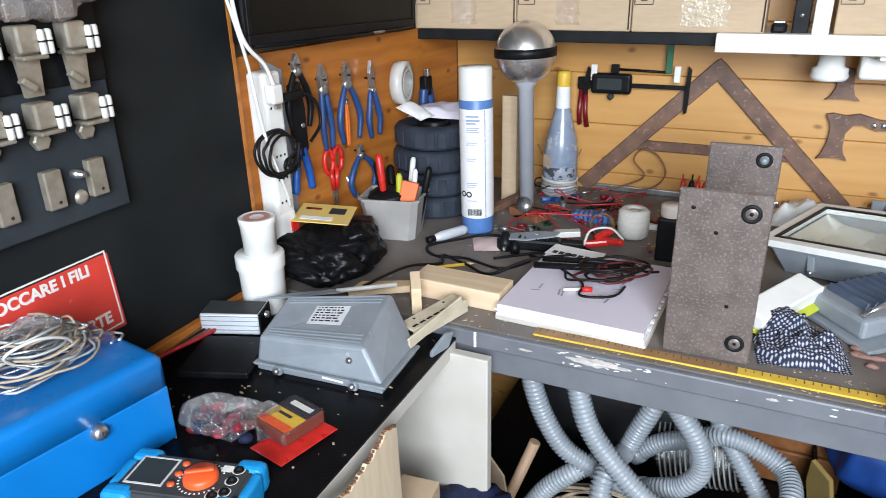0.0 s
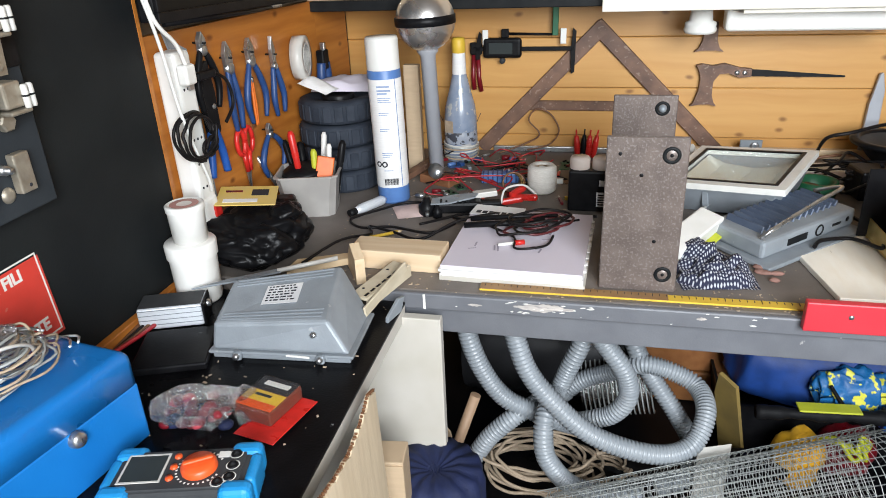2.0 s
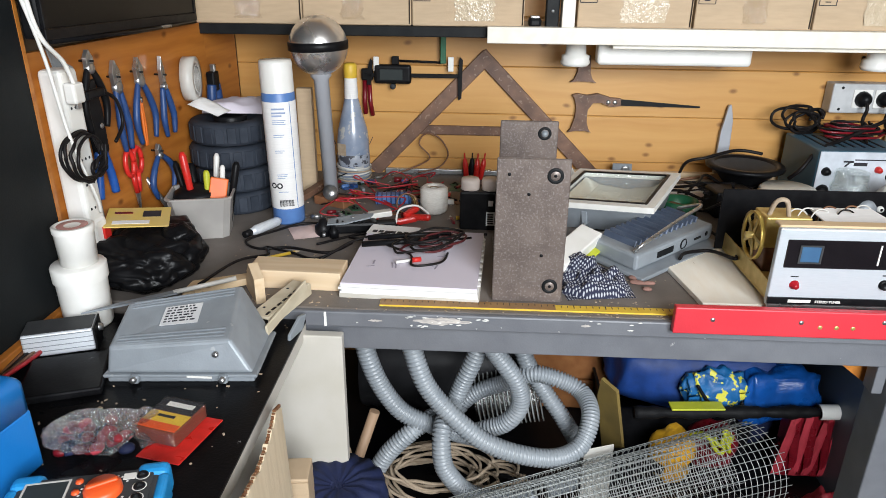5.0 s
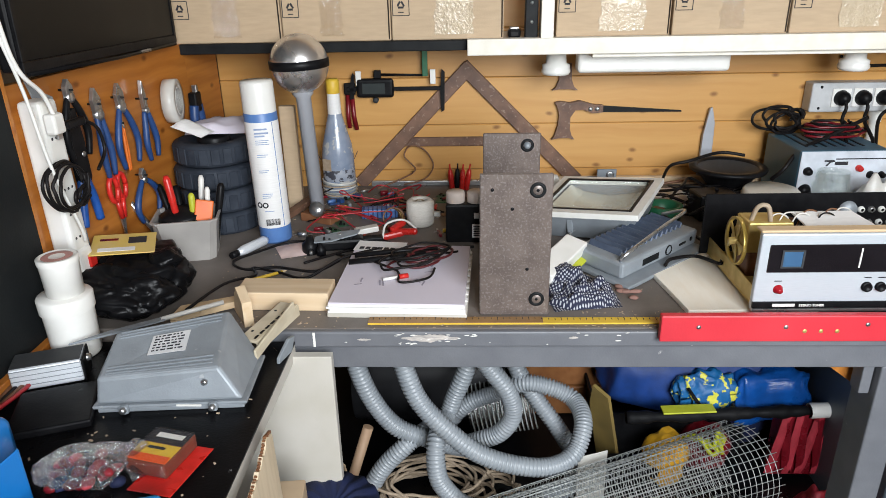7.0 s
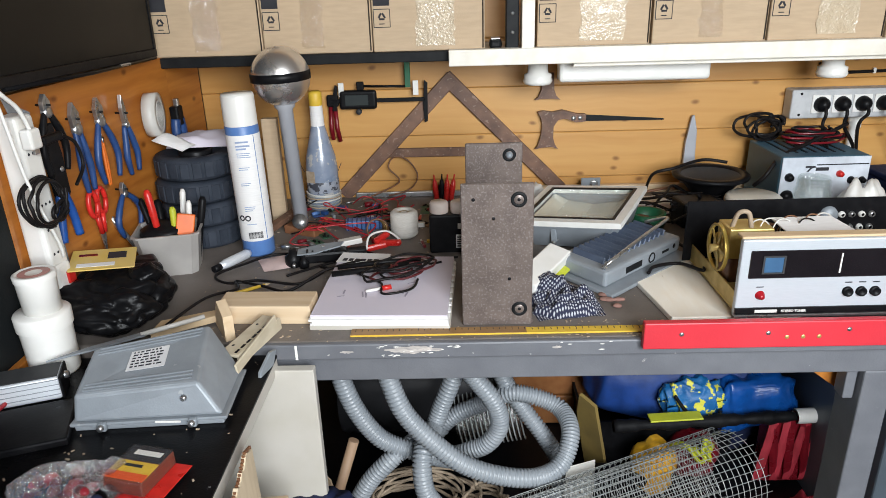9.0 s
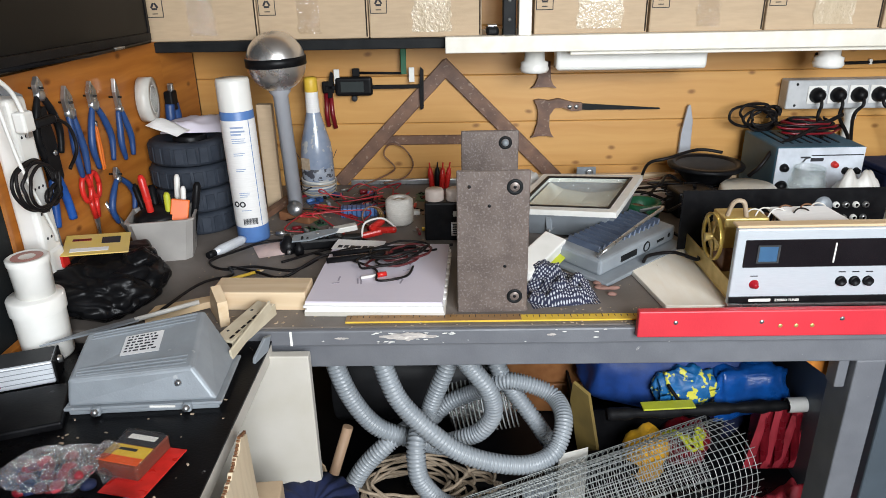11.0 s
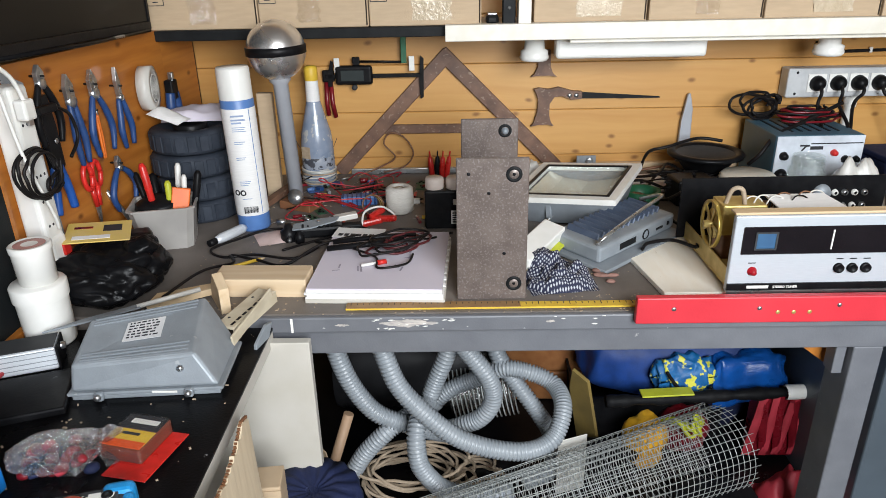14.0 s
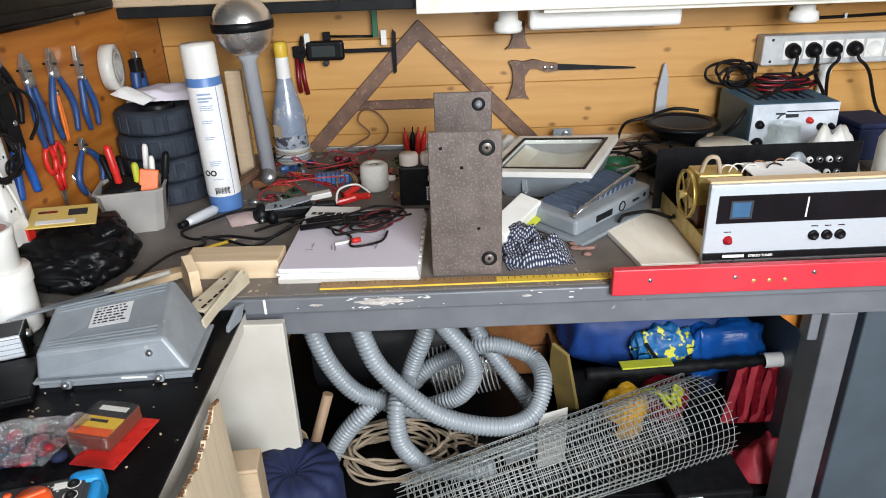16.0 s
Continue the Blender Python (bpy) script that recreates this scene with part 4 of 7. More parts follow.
part("tub", tub_wall(0.10, 0.085, 0.125, 0.105, 0.085, 0.003), mat("cloudy_plastic", (0.44, 0.415, 0.39), (0.37, 0.35, 0.33), 0.35, scale=18, bump=0.05, stain=0.3), bn)
for i, (x, y, lx, ly, h, mm, nm, r) in enumerate([(-0.005, -0.02, -0.10, 0.0, 0.17, REDG, "marker", 0.007), (0.015, -0.01, 0.03, 0.0, 0.13, LIME, "marker", 0.006), (0.03, 0.01, 0.1, 0.05, 0.135, BLUEG, "pen", 0.005),
                                                (0.04, 0.02, 0.2, 0.1, 0.14, PLAST_K, "marker", 0.007), (-0.03, 0.02, -0.3, 0.2, 0.14, PLAST_K, "pen", 0.006), (-0.04, -0.01, -0.55, -0.1, 0.15, STEEL, "screwdriver", 0.005),
                                                (0.01, 0.03, 0.05, 0.2, 0.15, PLAST_W, "pen", 0.0055), (-0.02, 0.03, -0.2, 0.3, 0.13, PLAST_K, "cutter", 0.008)]):
    d = Vector((lx, ly, 1)).normalized()
    o = thing(nm, {"marker": "felt marker with a coloured barrel in the tub", "pen": "ball pen standing in the tub", "screwdriver": "bright steel blade standing in the tub", "cutter": "black handled cutter in the tub"}[nm], nm, Matrix.Translation((-0.338 + x, 0.325 + y, TOP + 0.006)) @ d.to_track_quat("Z", "Y").to_matrix().to_4x4(), group="pens in the tub")
    part("barrel", bm_lathe([(0, 0), (r, 0), (r, h * 0.8), (r * 0.7, h * 0.85), (0, h * 0.85)], 14), mm, o)
    part("cap", bm_lathe([(r * 1.1, h * 0.68), (r * 1.1, h * 0.95), (r * 0.6, h), (0, h)], 14), PLAST_W if i == 2 else mm, o)
oc = thing("orange_card", "bright orange plastic wedge in the tub", "wedge", pose(-0.300, 0.318, TOP + 0.092, 78, 12, 15))
part("wedge", bm_box(0.035, 0.055, 0.012, (0, 0.0, 0), 0.002), mat("bright_orange", (0.85, 0.16, 0.02), rough=0.4, bump=0.02), oc)
bk = thing("black_rag", "crumpled black rag in the tub", "cloth", pose(-0.345, 0.325, TOP + 0.065))
part("rag", blob(0.05, 0.042, 0.022, 3.0, 0.2, 30, 3), PLAST_K, bk)

gb = thing("black_bag", "crumpled glossy black plastic bag", "bag", pose(-0.352, 0.120, TOP))
part("film", crumpled(0.104, 0.118, 0.060, 7), BAGFILM, gb)
part("fold", crumpled(0.100, 0.066, 0.052, 12, 34), BAGFILM, gb, "slack front fold of the bag", m=pose(0.004, -0.068, 0.0))
part("knot", crumpled(0.03, 0.026, 0.02, 5, 24, 4), BAGFILM, gb, "twisted neck of the bag", m=pose(0.06, -0.02, 0.07))
yb = thing("yellow_booklet", "yellow printed leaflet lying on the black bag", "booklet", pose(-0.372, 0.120, 1.002, 4, 4, 20))
part("cover", bm_box(0.105, 0.085, 0.002, (0, 0, 0.002), 0.0006, 1), mat("faded_yellow_print", (0.72, 0.52, 0.12), (0.68, 0.50, 0.18), 0.5, scale=22, bump=0.03), yb)
part("photo", bm_box(0.03, 0.026, 0.0006, (0.022, 0.012, 0.0042)), INK, yb)
part("print_bar", bm_box(0.06, 0.014, 0.0006, (-0.01, -0.024, 0.0042)), PAPERW, yb)
part("print_bar", bm_box(0.03, 0.008, 0.0006, (-0.025, 0.018, 0.0042)), DKRED, yb)

bw = thing("wood_offcut", "pale planed softwood offcut", "wood block", pose(-0.085, 0.095, TOP, 0, 0, -2))
part("block", bm_box(0.165, 0.062, 0.034, (0, 0, 0), 0.002), RAW, bw)
w2 = thing("wood_splinter", "split pale wooden strip", "wood strip", lay((-0.27, 0.03, 0.915), (-0.15, 0.085, 0.918)))
part("strip", bm_slab([(0, -0.018), (0.13, -0.008), (0.13, 0.012), (0.02, 0.018)], 0.012, m=pose(0, 0, -0.012)), RAW, w2)
w3 = thing("wood_wedge", "short pale wooden wedge standing on edge", "wood wedge", pose(-0.145, 0.055, TOP, 0, 0, -60))
part("wedge", bm_slab([(-0.045, 0), (0.05, 0), (0.05, 0.045), (0.01, 0.058), (-0.02, 0.02)], 0.016, m=pose(0, 0, 0, 90)), RAW, w3)
pc = thing("pencil", "yellow pencil lying on the bench", "pencil", lay((-0.184, 0.175, 0.904), (-0.118, 0.225, 0.904)))
part("barrel", bm_tube([(0, 0, 0), (0.075, 0, 0)], 0.0035, 6), YELL, pc)
part("tip", bm_tube([(0.075, 0, 0), (0.085, 0, 0)], lambda i: (0.0034, 0.0006)[i], 6), RAW, pc)
rm = thing("rotary_pen_tool", "grey pen-shaped tool with a black tip on the bench", "tool", lay((-0.235, 0.30, 0.911), (-0.195, 0.375, 0.911)))
part("barrel", bm_tube([(0, 0, 0), (0.01, 0, 0), (0.015, 0, 0), (0.075, 0, 0), (0.085, 0, 0)], lambda i: (0.007, 0.009, 0.0105, 0.0105, 0.006)[i], 14), ALU, rm)
part("tip", bm_tube([(-0.018, 0, 0), (0, 0, 0)], 0.007, 12), PLAST_K, rm)
ps = thing("pink_paper", "pale pink paper slip on the bench", "paper", pose(-0.11, 0.345, TOP + 0.001, 0, 0, 25))
part("slip", cloth(8, 8, 0.10, 0.075, 0.006, 2.2, 14), mat("pale_pink_paper", (0.72, 0.55, 0.52), rough=0.7, bump=0.05), ps)

# paper stack
pad = thing("paper_stack", "thick stack of pale lavender paper sheets", "paper stack", pose(0.122, 0.165, TOP, 0, 0, -2.5))
part("backing_card", bm_box(0.238, 0.262, 0.009, (0, 0, 0), 0.001, 1), CREAM, pad, "pale backing card")
for k in range(5):
    rr = random.Random(k)
    part("sheet_block", bm_box(0.232 + rr.uniform(-0.003, 0.003), 0.26 + rr.uniform(-0.003, 0.003), 0.0036, (rr.uniform(-0.002, 0.002), rr.uniform(-0.002, 0.002), 0.0092 + k * 0.0038)), PAPERW if k < 4 else PAPER, pad)
for k in range(9):
    part("tab_shadow_notch", bm_box(0.014, 0.012, 0.003, (0.1125, -0.10 + k * 0.026, 0.0200), 0.001, 1), PAPERW, pad)
for k, (x, y, w, h, r) in enumerate([(-0.04, -0.05, 0.003, 0.022, 10), (-0.034, -0.05, 0.003, 0.026, 8), (-0.075, -0.04, 0.003, 0.018, 0), (-0.078, -0.058, 0.014, 0.002, 20), (0.028, -0.04, 0.004, 0.016, 30), (0.038, -0.05, 0.003, 0.018, -10), (0.05, 0.04, 0.003, 0.04, -12), (0.045, 0.0, 0.02, 0.002, 20)]):
    part("ink_stroke", bm_box(w, h, 0.0004, (0, 0, 0)), mat_ink_soft if k else (mat_ink_soft := mat("faded_pencil", (0.36, 0.33, 0.40), rough=0.7, bump=0.0)), pad, m=pose(x, y, 0.0284, 0, 0, r))
pt = thing("printed_sheet", "white sheet with unreadable black print under the leads", "paper", pose(0.062, 0.285, 0.929, 0, 0, -8))
part("sheet", bm_box(0.10, 0.05, 0.001, (0, 0, 0)), PAPERW, pt)
for k in range(6):
    part("print_bar", bm_box(0.009, 0.012, 0.0004, (-0.035 + k * 0.0125, -0.012, 0.001)), INK, pt)

tl = thing("test_leads", "tangled black and dark red test leads on the paper", "cable tangle", pose(0.145, 0.20, 0.930, 0, 0, 30))
part("lead", bm_tube(coil_path(0.055, 0.030, 4, 0.25, 2, rise=0.006), 0.0022, 6), CABLE_K, tl)
part("lead", bm_tube(coil_path(0.045, 0.024, 3, 0.3, 5, rise=0.006), 0.0022, 6), mat("dark_red_cable", (0.10, 0.012, 0.015), rough=0.4, bump=0.0), tl)
part("lead", bm_tube(spline([(-0.03, 0.03, 0.006), (-0.08, 0.055, 0.006), (-0.055, -0.02, 0.004), (-0.07, -0.065, 0.003), (-0.02, -0.075, 0.003), (0.01, -0.045, 0.004)], 8), 0.0022, 6), CABLE_K, tl)
part("probe", bm_tube([(-0.12, 0.055, 0.008), (-0.05, 0.03, 0.010), (0.02, 0.012, 0.012)], 0.0055, 10), PLAST_K, tl, "black probe grip")
part("probe", bm_tube([(-0.10, 0.075, 0.01), (-0.02, 0.045, 0.013), (0.05, 0.02, 0.012)], 0.005, 10), PLAST_K, tl, "black probe grip")
rp = thing("red_white_tip", "white and red plastic probe tip on the paper", "probe", lay((0.085, 0.122, 0.932), (0.130, 0.140, 0.932)))
part("shaft", bm_tube([(0, 0, 0), (0.03, 0, 0)], 0.003, 8), PLAST_W, rp)
part("collar", bm_tube([(0.03, 0, 0), (0.047, 0, 0)], 0.0048, 8), REDG, rp)

lng = [[(-0.02, 0.27, 0.906), (-0.06, 0.22, 0.905), (-0.14, 0.24, 0.905), (-0.20, 0.23, 0.905), (-0.235, 0.27, 0.905), (-0.19, 0.33, 0.905), (-0.14, 0.37, 0.907), (-0.06, 0.36, 0.91)],
       [(0.06, 0.27, 0.931), (-0.01, 0.235, 0.925), (-0.07, 0.19, 0.905), (-0.13, 0.215, 0.905), (-0.185, 0.235, 0.906), (-0.165, 0.18, 0.915), (-0.20, 0.11, 0.93), (-0.235, 0.02, 0.925)],
       [(-0.03, 0.30, 0.906), (0.03, 0.262, 0.915), (0.05, 0.31, 0.91), (0.0, 0.33, 0.905), (-0.09, 0.26, 0.905)],
       [(0.03, 0.40, 0.905), (0.10, 0.35, 0.905), (0.18, 0.335, 0.906), (0.25, 0.34, 0.905)]]
for k, p in enumerate(lng):
    o = thing("black_cable", "thin black cable snaking over the bench", "cable", group="cables on the bench")
    part("cable", bm_tube(spline(p, 8), 0.0028, 6), CABLE_K, o)

# heap of small parts behind the paper
gd = thing("clamp_tool", "black and grey toothed clamp tool", "clamp", pose(-0.040, 0.340, TOP, 0, 0, 10))
part("body", bm_box(0.095, 0.034, 0.024, (0.012, 0, 0.003), 0.006), PLAST_K, gd)
part("blade", bm_slab([(-0.045, -0.014), (-0.01, -0.022), (0.045, -0.012), (0.055, 0.006), (0.01, 0.014), (-0.04, 0.010)], 0.003, m=pose(0, 0, 0.030, 5, -5, 6)), GALV, gd, "bright grey lever")
part("jaw_block", bm_box(0.050, 0.020, 0.012, (0.072, 0.016, 0.020), 0.002), MAST, gd, "pale jaw pad", m=pose(0, 0, 0, 0, -4, 8))
part("jaw_arm", bm_box(0.060, 0.022, 0.016, (0.070, 0.012, 0.004), 0.003), DARKSTEEL, gd)
for k in range(6):
    part("tooth", bm_box(0.005, 0.036, 0.004, (-0.022 + k * 0.011, 0, 0.0272), 0.0008, 1), DARKSTEEL, gd)
for x, y, r0, h0 in ((-0.052, -0.006, 0.017, 0.026), (-0.030, -0.022, 0.010, 0.018), (0.048, -0.020, 0.008, 0.016)):
    part("knob", bm_lathe([(0, 0), (r0, 0), (r0, h0 * 0.8), (r0 * 0.6, h0), (r0 * 0.4, h0 * 1.4), (0, h0 * 1.4)], 16, m=pose(x, y, 0)), PLAST_K, gd)
part("screw", bm_lathe([(0, 0), (0.004, 0), (0.004, 0.012), (0, 0.012)], 8, m=pose(-0.05, -0.024, 0.010, 90)), STEEL, gd)
part("screw", bm_lathe([(0, 0.002), (0.0035, 0.0016), (0.004, 0)], 10, m=pose(0.010, 0.0, 0.0345)), STEEL, gd)
bp_ = thing("blue_terminal_block", "blue ribbed terminal block with red wires", "terminal block", pose(0.03, 0.545, TOP + 0.0, 0, 0, 6))
part("block", bm_box(0.085, 0.03, 0.022, (0, 0, 0), 0.003), BLUEL, bp_)
for k in range(8):
    part("rib", bm_box(0.003, 0.032, 0.024, (-0.037 + k * 0.0105, 0, 0.0), 0.0005, 1), BLUEG, bp_)
rl_ = thing("string_roll", "roll of white string standing on the bench", "string roll", pose(0.130, 0.487, TOP))
part("winding", bm_lathe([(0.010, 0.004), (0.024, 0), (0.031, 0.006), (0.032, 0.03), (0.031, 0.056), (0.024, 0.062), (0.012, 0.060), (0.010, 0.05)], 32), STRING, rl_)
part("core", bm_lathe([(0.009, 0.0), (0.011, 0.0), (0.011, 0.058), (0.009, 0.058)], 20), CARD, rl_)
rc = thing("red_clips", "pile of red insulated crocodile clips and leads", "clips", pose(0.085, 0.40, TOP))
for k, (x, y, a) in enumerate([(-0.01, 0.0, 20), (0.02, 0.005, -15), (0.0, 0.025, 60)]):
    part("clip", bm_box(0.05, 0.014, 0.014, (0, 0, 0), 0.005), REDG, rc, m=pose(x, y, 0.002 + 0.006 * k, 0, -6, a))
part("white_lead", bm_tube(spline([(-0.03, -0.02, 0.01), (-0.025, 0.01, 0.03), (0.01, 0.03, 0.033), (0.04, 0.01, 0.02)], 8), 0.0025, 6), PLAST_W, rc)
cl = thing("copper_coil", "brown copper wire coil", "coil", pose(0.068, 0.475, TOP + 0.022, 70, 0, 20))
for k in range(5):
    part("turn", bm_tube([((0.02 + 0.001 * k) * math.cos(a), (0.022) * math.sin(a), (k - 2) * 0.004) for a in [2 * math.pi * i / 20 for i in range(21)]], 0.0018, 6), GOLD if k % 2 else BROWN, cl)
wd = thing("brown_block", "small brown wooden block among the wires", "block", pose(-0.105, 0.525, TOP, 0, 0, -25))
part("block", bm_box(0.085, 0.05, 0.02, (0, 0, 0), 0.002), mat("reddish_wood", (0.25, 0.11, 0.05), (0.2, 0.08, 0.035), 0.6), wd)
wdl = thing("wooden_lath", "thin brown wooden lath lying behind the tube", "lath", lay((-0.20, 0.45, 0.908), (-0.13, 0.62, 0.925)))
part("lath", bm_box(0.19, 0.02, 0.014, (0.09, 0, 0), 0.001, 1), RUSTWOOD, wdl)
rn = random.Random(11)
for k in range(14):
    c0 = Vector((rn.uniform(-0.12, 0.14), rn.uniform(0.46, 0.72), TOP + 0.004))
    pts = [c0 + Vector((rn.uniform(-0.07, 0.07), rn.uniform(-0.06, 0.06), rn.uniform(0, 0.035))) for _ in range(6)]
    o = thing("loose_wire", "thin red wire lying on the bench" if k % 3 else "thin black wire lying on the bench", "wire", group="loose wires")
    part("wire", bm_tube(spline(pts, 7), 0.0017, 5), CABLE_R if k % 3 else CABLE_K, o)
o = thing("looped_wire", "black and brown wire loop standing against the wall", "wire")
part("wire", bm_tube(spline([(0.0, 0.75, 0.905), (0.06, 0.765, 0.925), (0.10, 0.77, 0.95), (0.072, 0.775, 0.985), (0.09, 0.78, 1.012), (0.125, 0.78, 1.000), (0.148, 0.775, 0.96), (0.125, 0.77, 0.925), (0.07, 0.76, 0.912)], 8), 0.0022, 6), BROWN, o)
rn = random.Random(21)
for k in range(16):
    o = thing("small_scrap", "small scrap of electronics on the bench", "scrap", pose(rn.uniform(-0.1, 0.17), rn.uniform(0.44, 0.7), TOP, 0, 0, rn.uniform(0, 180)), group="small scraps")
    part("scrap", bm_box(rn.uniform(0.01, 0.03), rn.uniform(0.006, 0.015), rn.uniform(0.004, 0.012), (0, 0, 0), 0.001, 1), rn.choice([PLAST_K, BROWN, DKRED, PLAST_W, GALV, BLUEG]), o)

bt = thing("battery_pack", "black battery pack of tall cells with pale tops", "battery", pose(0.236, 0.405, TOP))
part("case", bm_box(0.09, 0.06, 0.085, (0, 0, 0), 0.004), PLAST_K, bt)
for x in (-0.024, 0.02):
    part("cell_cap", bm_lathe([(0.019, 0.084), (0.020, 0.086), (0.020, 0.104), (0.018, 0.108), (0, 0.108)], 24, m=pose(x, -0.005, 0)), mat_cap if x > 0 else (mat_cap := mat("pale_pinkish_cap", (0.66, 0.56, 0.50), rough=0.5, bump=0.05)), bt, "pale round cell top")
part("sticker", bm_box(0.018, 0.0008, 0.03, (0.02, -0.0306, 0.012)), PAPERW, bt)
for k in range(5):
    part("print_bar", bm_box(0.013, 0.0008, 0.003, (0.02, -0.0312, 0.015 + k * 0.005)), INK, bt)
part("sticker", bm_box(0.01, 0.0008, 0.012, (0.02, -0.0306, 0.055)), PAPERW, bt)
rcp = thing("red_plug_tools", "red handled test plugs standing behind the batteries", "plugs", pose(0.212, 0.74, TOP))
for k in range(4):
    part("plug", bm_lathe([(0, 0), (0.007, 0.002), (0.0075, 0.04), (0.005, 0.056), (0.0022, 0.058), (0.0018, 0.072), (0, 0.072)], 12, m=pose(-0.014 + 0.012 * k, 0.004 * (k % 2), 0.0, 0, (-5, 2, 4, 9)[k])), REDG if k != 1 else PLAST_K, rcp)

# steel channel standing on its web
ch = thing("steel_channel", "brown-grey mottled steel channel with bolts and painted pale glints", "steel channel", pose(0.3145, 0.046, TOP))
part("front_plate", bm_box(0.116, 0.006, 0.248, (0, 0.003, 0), 0.0015, 1), RUSTY, ch)
part("back_plate", bm_box(0.112, 0.006, 0.246, (0.010, 0.287, 0), 0.0015, 1), RUSTY, ch)
part("web", bm_box(0.114, 0.278, 0.006, (0.004, 0.145, 0), 0.001, 1), RUSTY, ch)
for x, z, y in ((0.034, 0.221, 0), (0.037, 0.030, 0), (0.040, 0.222, 0.284)):
    part("washer", bm_lathe([(0.0075, 0.0004), (0.0085, 0.0018), (0.0115, 0.0018), (0.0132, 0)], 24, m=pose(x, y - 0.0001, z, 90)), DARKSTEEL, ch, "dark steel washer ring")
    part("bolt_face", bm_lathe([(0, 0.0008), (0.0075, 0.0008), (0.0082, 0.0002)], 20, m=pose(x, y - 0.0001, z, 90)), RUSTY, ch)
    part("bolt", bm_lathe([(0, 0.009 if y else 0.0016), (0.0022 if not y else 0.005, 0.009 if y else 0.0016), (0.0028 if not y else 0.0075, 0.0006)], 8 if y else 12, m=pose(x, y - 0.0001, z, 90)), GALV if y else PLAST_K, ch)
for x, z in ((-0.038, 0.222), (-0.006, 0.19), (0.020, 0.085)):
    part("hole", bm_lathe([(0, 0.0004), (0.0028, 0.0003), (0.003, 0)], 10, m=pose(x, -0.0002, z, 90)), PLAST_K, ch)

rul = thing("yellow_ruler", "worn yellow wooden ruler along the bench edge", "ruler", pose(0.315, 0.022, TOP))
part("strip", bm_box(0.49, 0.020, 0.003, (0, 0, 0), 0.0005, 1), YELL, rul)
tk = bmesh.new()
for k in range(46):
    bm_box(0.0012, 0.006 if k % 5 else 0.010, 0.0006, (-0.235 + k * 0.0104, 0.004, 0.0029), bm=tk)
part("tick_marks", tk, INK, rul)
rul2 = thing("brown_ruler_end", "brown varnished end strip of the ruler", "strip", pose(0.216, 0.022, TOP + 0.0034))
part("strip", bm_box(0.290, 0.0204, 0.0008, (0, 0, 0)), mat("brown_varnish", (0.34, 0.19, 0.07), (0.26, 0.14, 0.05), 0.5), rul2)
for k in range(28):
    part("tick", bm_box(0.0010, 0.005 if k % 5 else 0.009, 0.0004, (-0.138 + k * 0.0104, 0.004, 0.0009)), INK, rul2)

# ---- right half of the bench ----
fl = thing("floodlight", "grey flood lamp with a glass front lying face up", "floodlight", pose(0.530, 0.458, 0.914, 3.5, -6, -27))


def frame_ring(w0, d0, w1, d1, h, bevel=0.002):
    """A rectangular frame, open in the middle."""
    bm = bmesh.new()
    a = [(-w0 / 2, -d0 / 2), (w0 / 2, -d0 / 2), (w0 / 2, d0 / 2), (-w0 / 2, d0 / 2)]
    b = [(-w1 / 2, -d1 / 2), (w1 / 2, -d1 / 2), (w1 / 2, d1 / 2), (-w1 / 2, d1 / 2)]
    rings = [[bm.verts.new((x, y, z)) for x, y in p] for p, z in ((a, 0), (a, h), (b, h), (b, 0))]
    rings.append(rings[0])
    for p, q in zip(rings, rings[1:]):
        for i in range(4):
            bm.faces.new((p[i], p[(i + 1) % 4], q[(i + 1) % 4], q[i]))
    return bm


part("housing", tub_wall(0.185, 0.18, 0.218, 0.216, 0.05, 0.006), GALV, fl, "cast grey housing")
part("frame", frame_ring(0.234, 0.232, 0.194, 0.190, 0.012), mat("pale_grey_frame", (0.84, 0.83, 0.79), (0.76, 0.75, 0.70), 0.4, 0.1), fl, "pale frame round the glass", m=pose(0, 0, 0.054))
part("gasket", frame_ring(0.199, 0.195, 0.186, 0.182, 0.003), PLAST_K, fl, m=pose(0, 0, 0.0645))
refl = bmesh.new()
prof = [(-0.092, 0.054), (-0.060, 0.038), (0.0, 0.030), (0.060, 0.038), (0.092, 0.054)]
rw = [[refl.verts.new((x, y, z)) for x, z in prof] for y in (-0.09, 0.09)]
for i in range(4):
    refl.faces.new((rw[0][i], rw[0][i + 1], rw[1][i + 1], rw[1][i]))
part("reflector", refl, mat("cream_reflector", (0.90, 0.88, 0.80), (0.84, 0.81, 0.70), 0.22, 0.35), fl, "creamy bent reflector")
pane = part("pane", bm_box(0.190, 0.186, 0.003, (0, 0, 0.060)), PANE, fl, "clear glass pane")
pane.visible_shadow = False
part("latch", bm_box(0.012, 0.006, 0.03, (-0.03, -0.1035, 0.015), 0.001, 1), GALV, fl)
part("latch", bm_lathe([(0, 0.004), (0.004, 0.003), (0.005, 0)], 10, m=pose(-0.03, -0.107, 0.014, 90)), STEEL, fl)

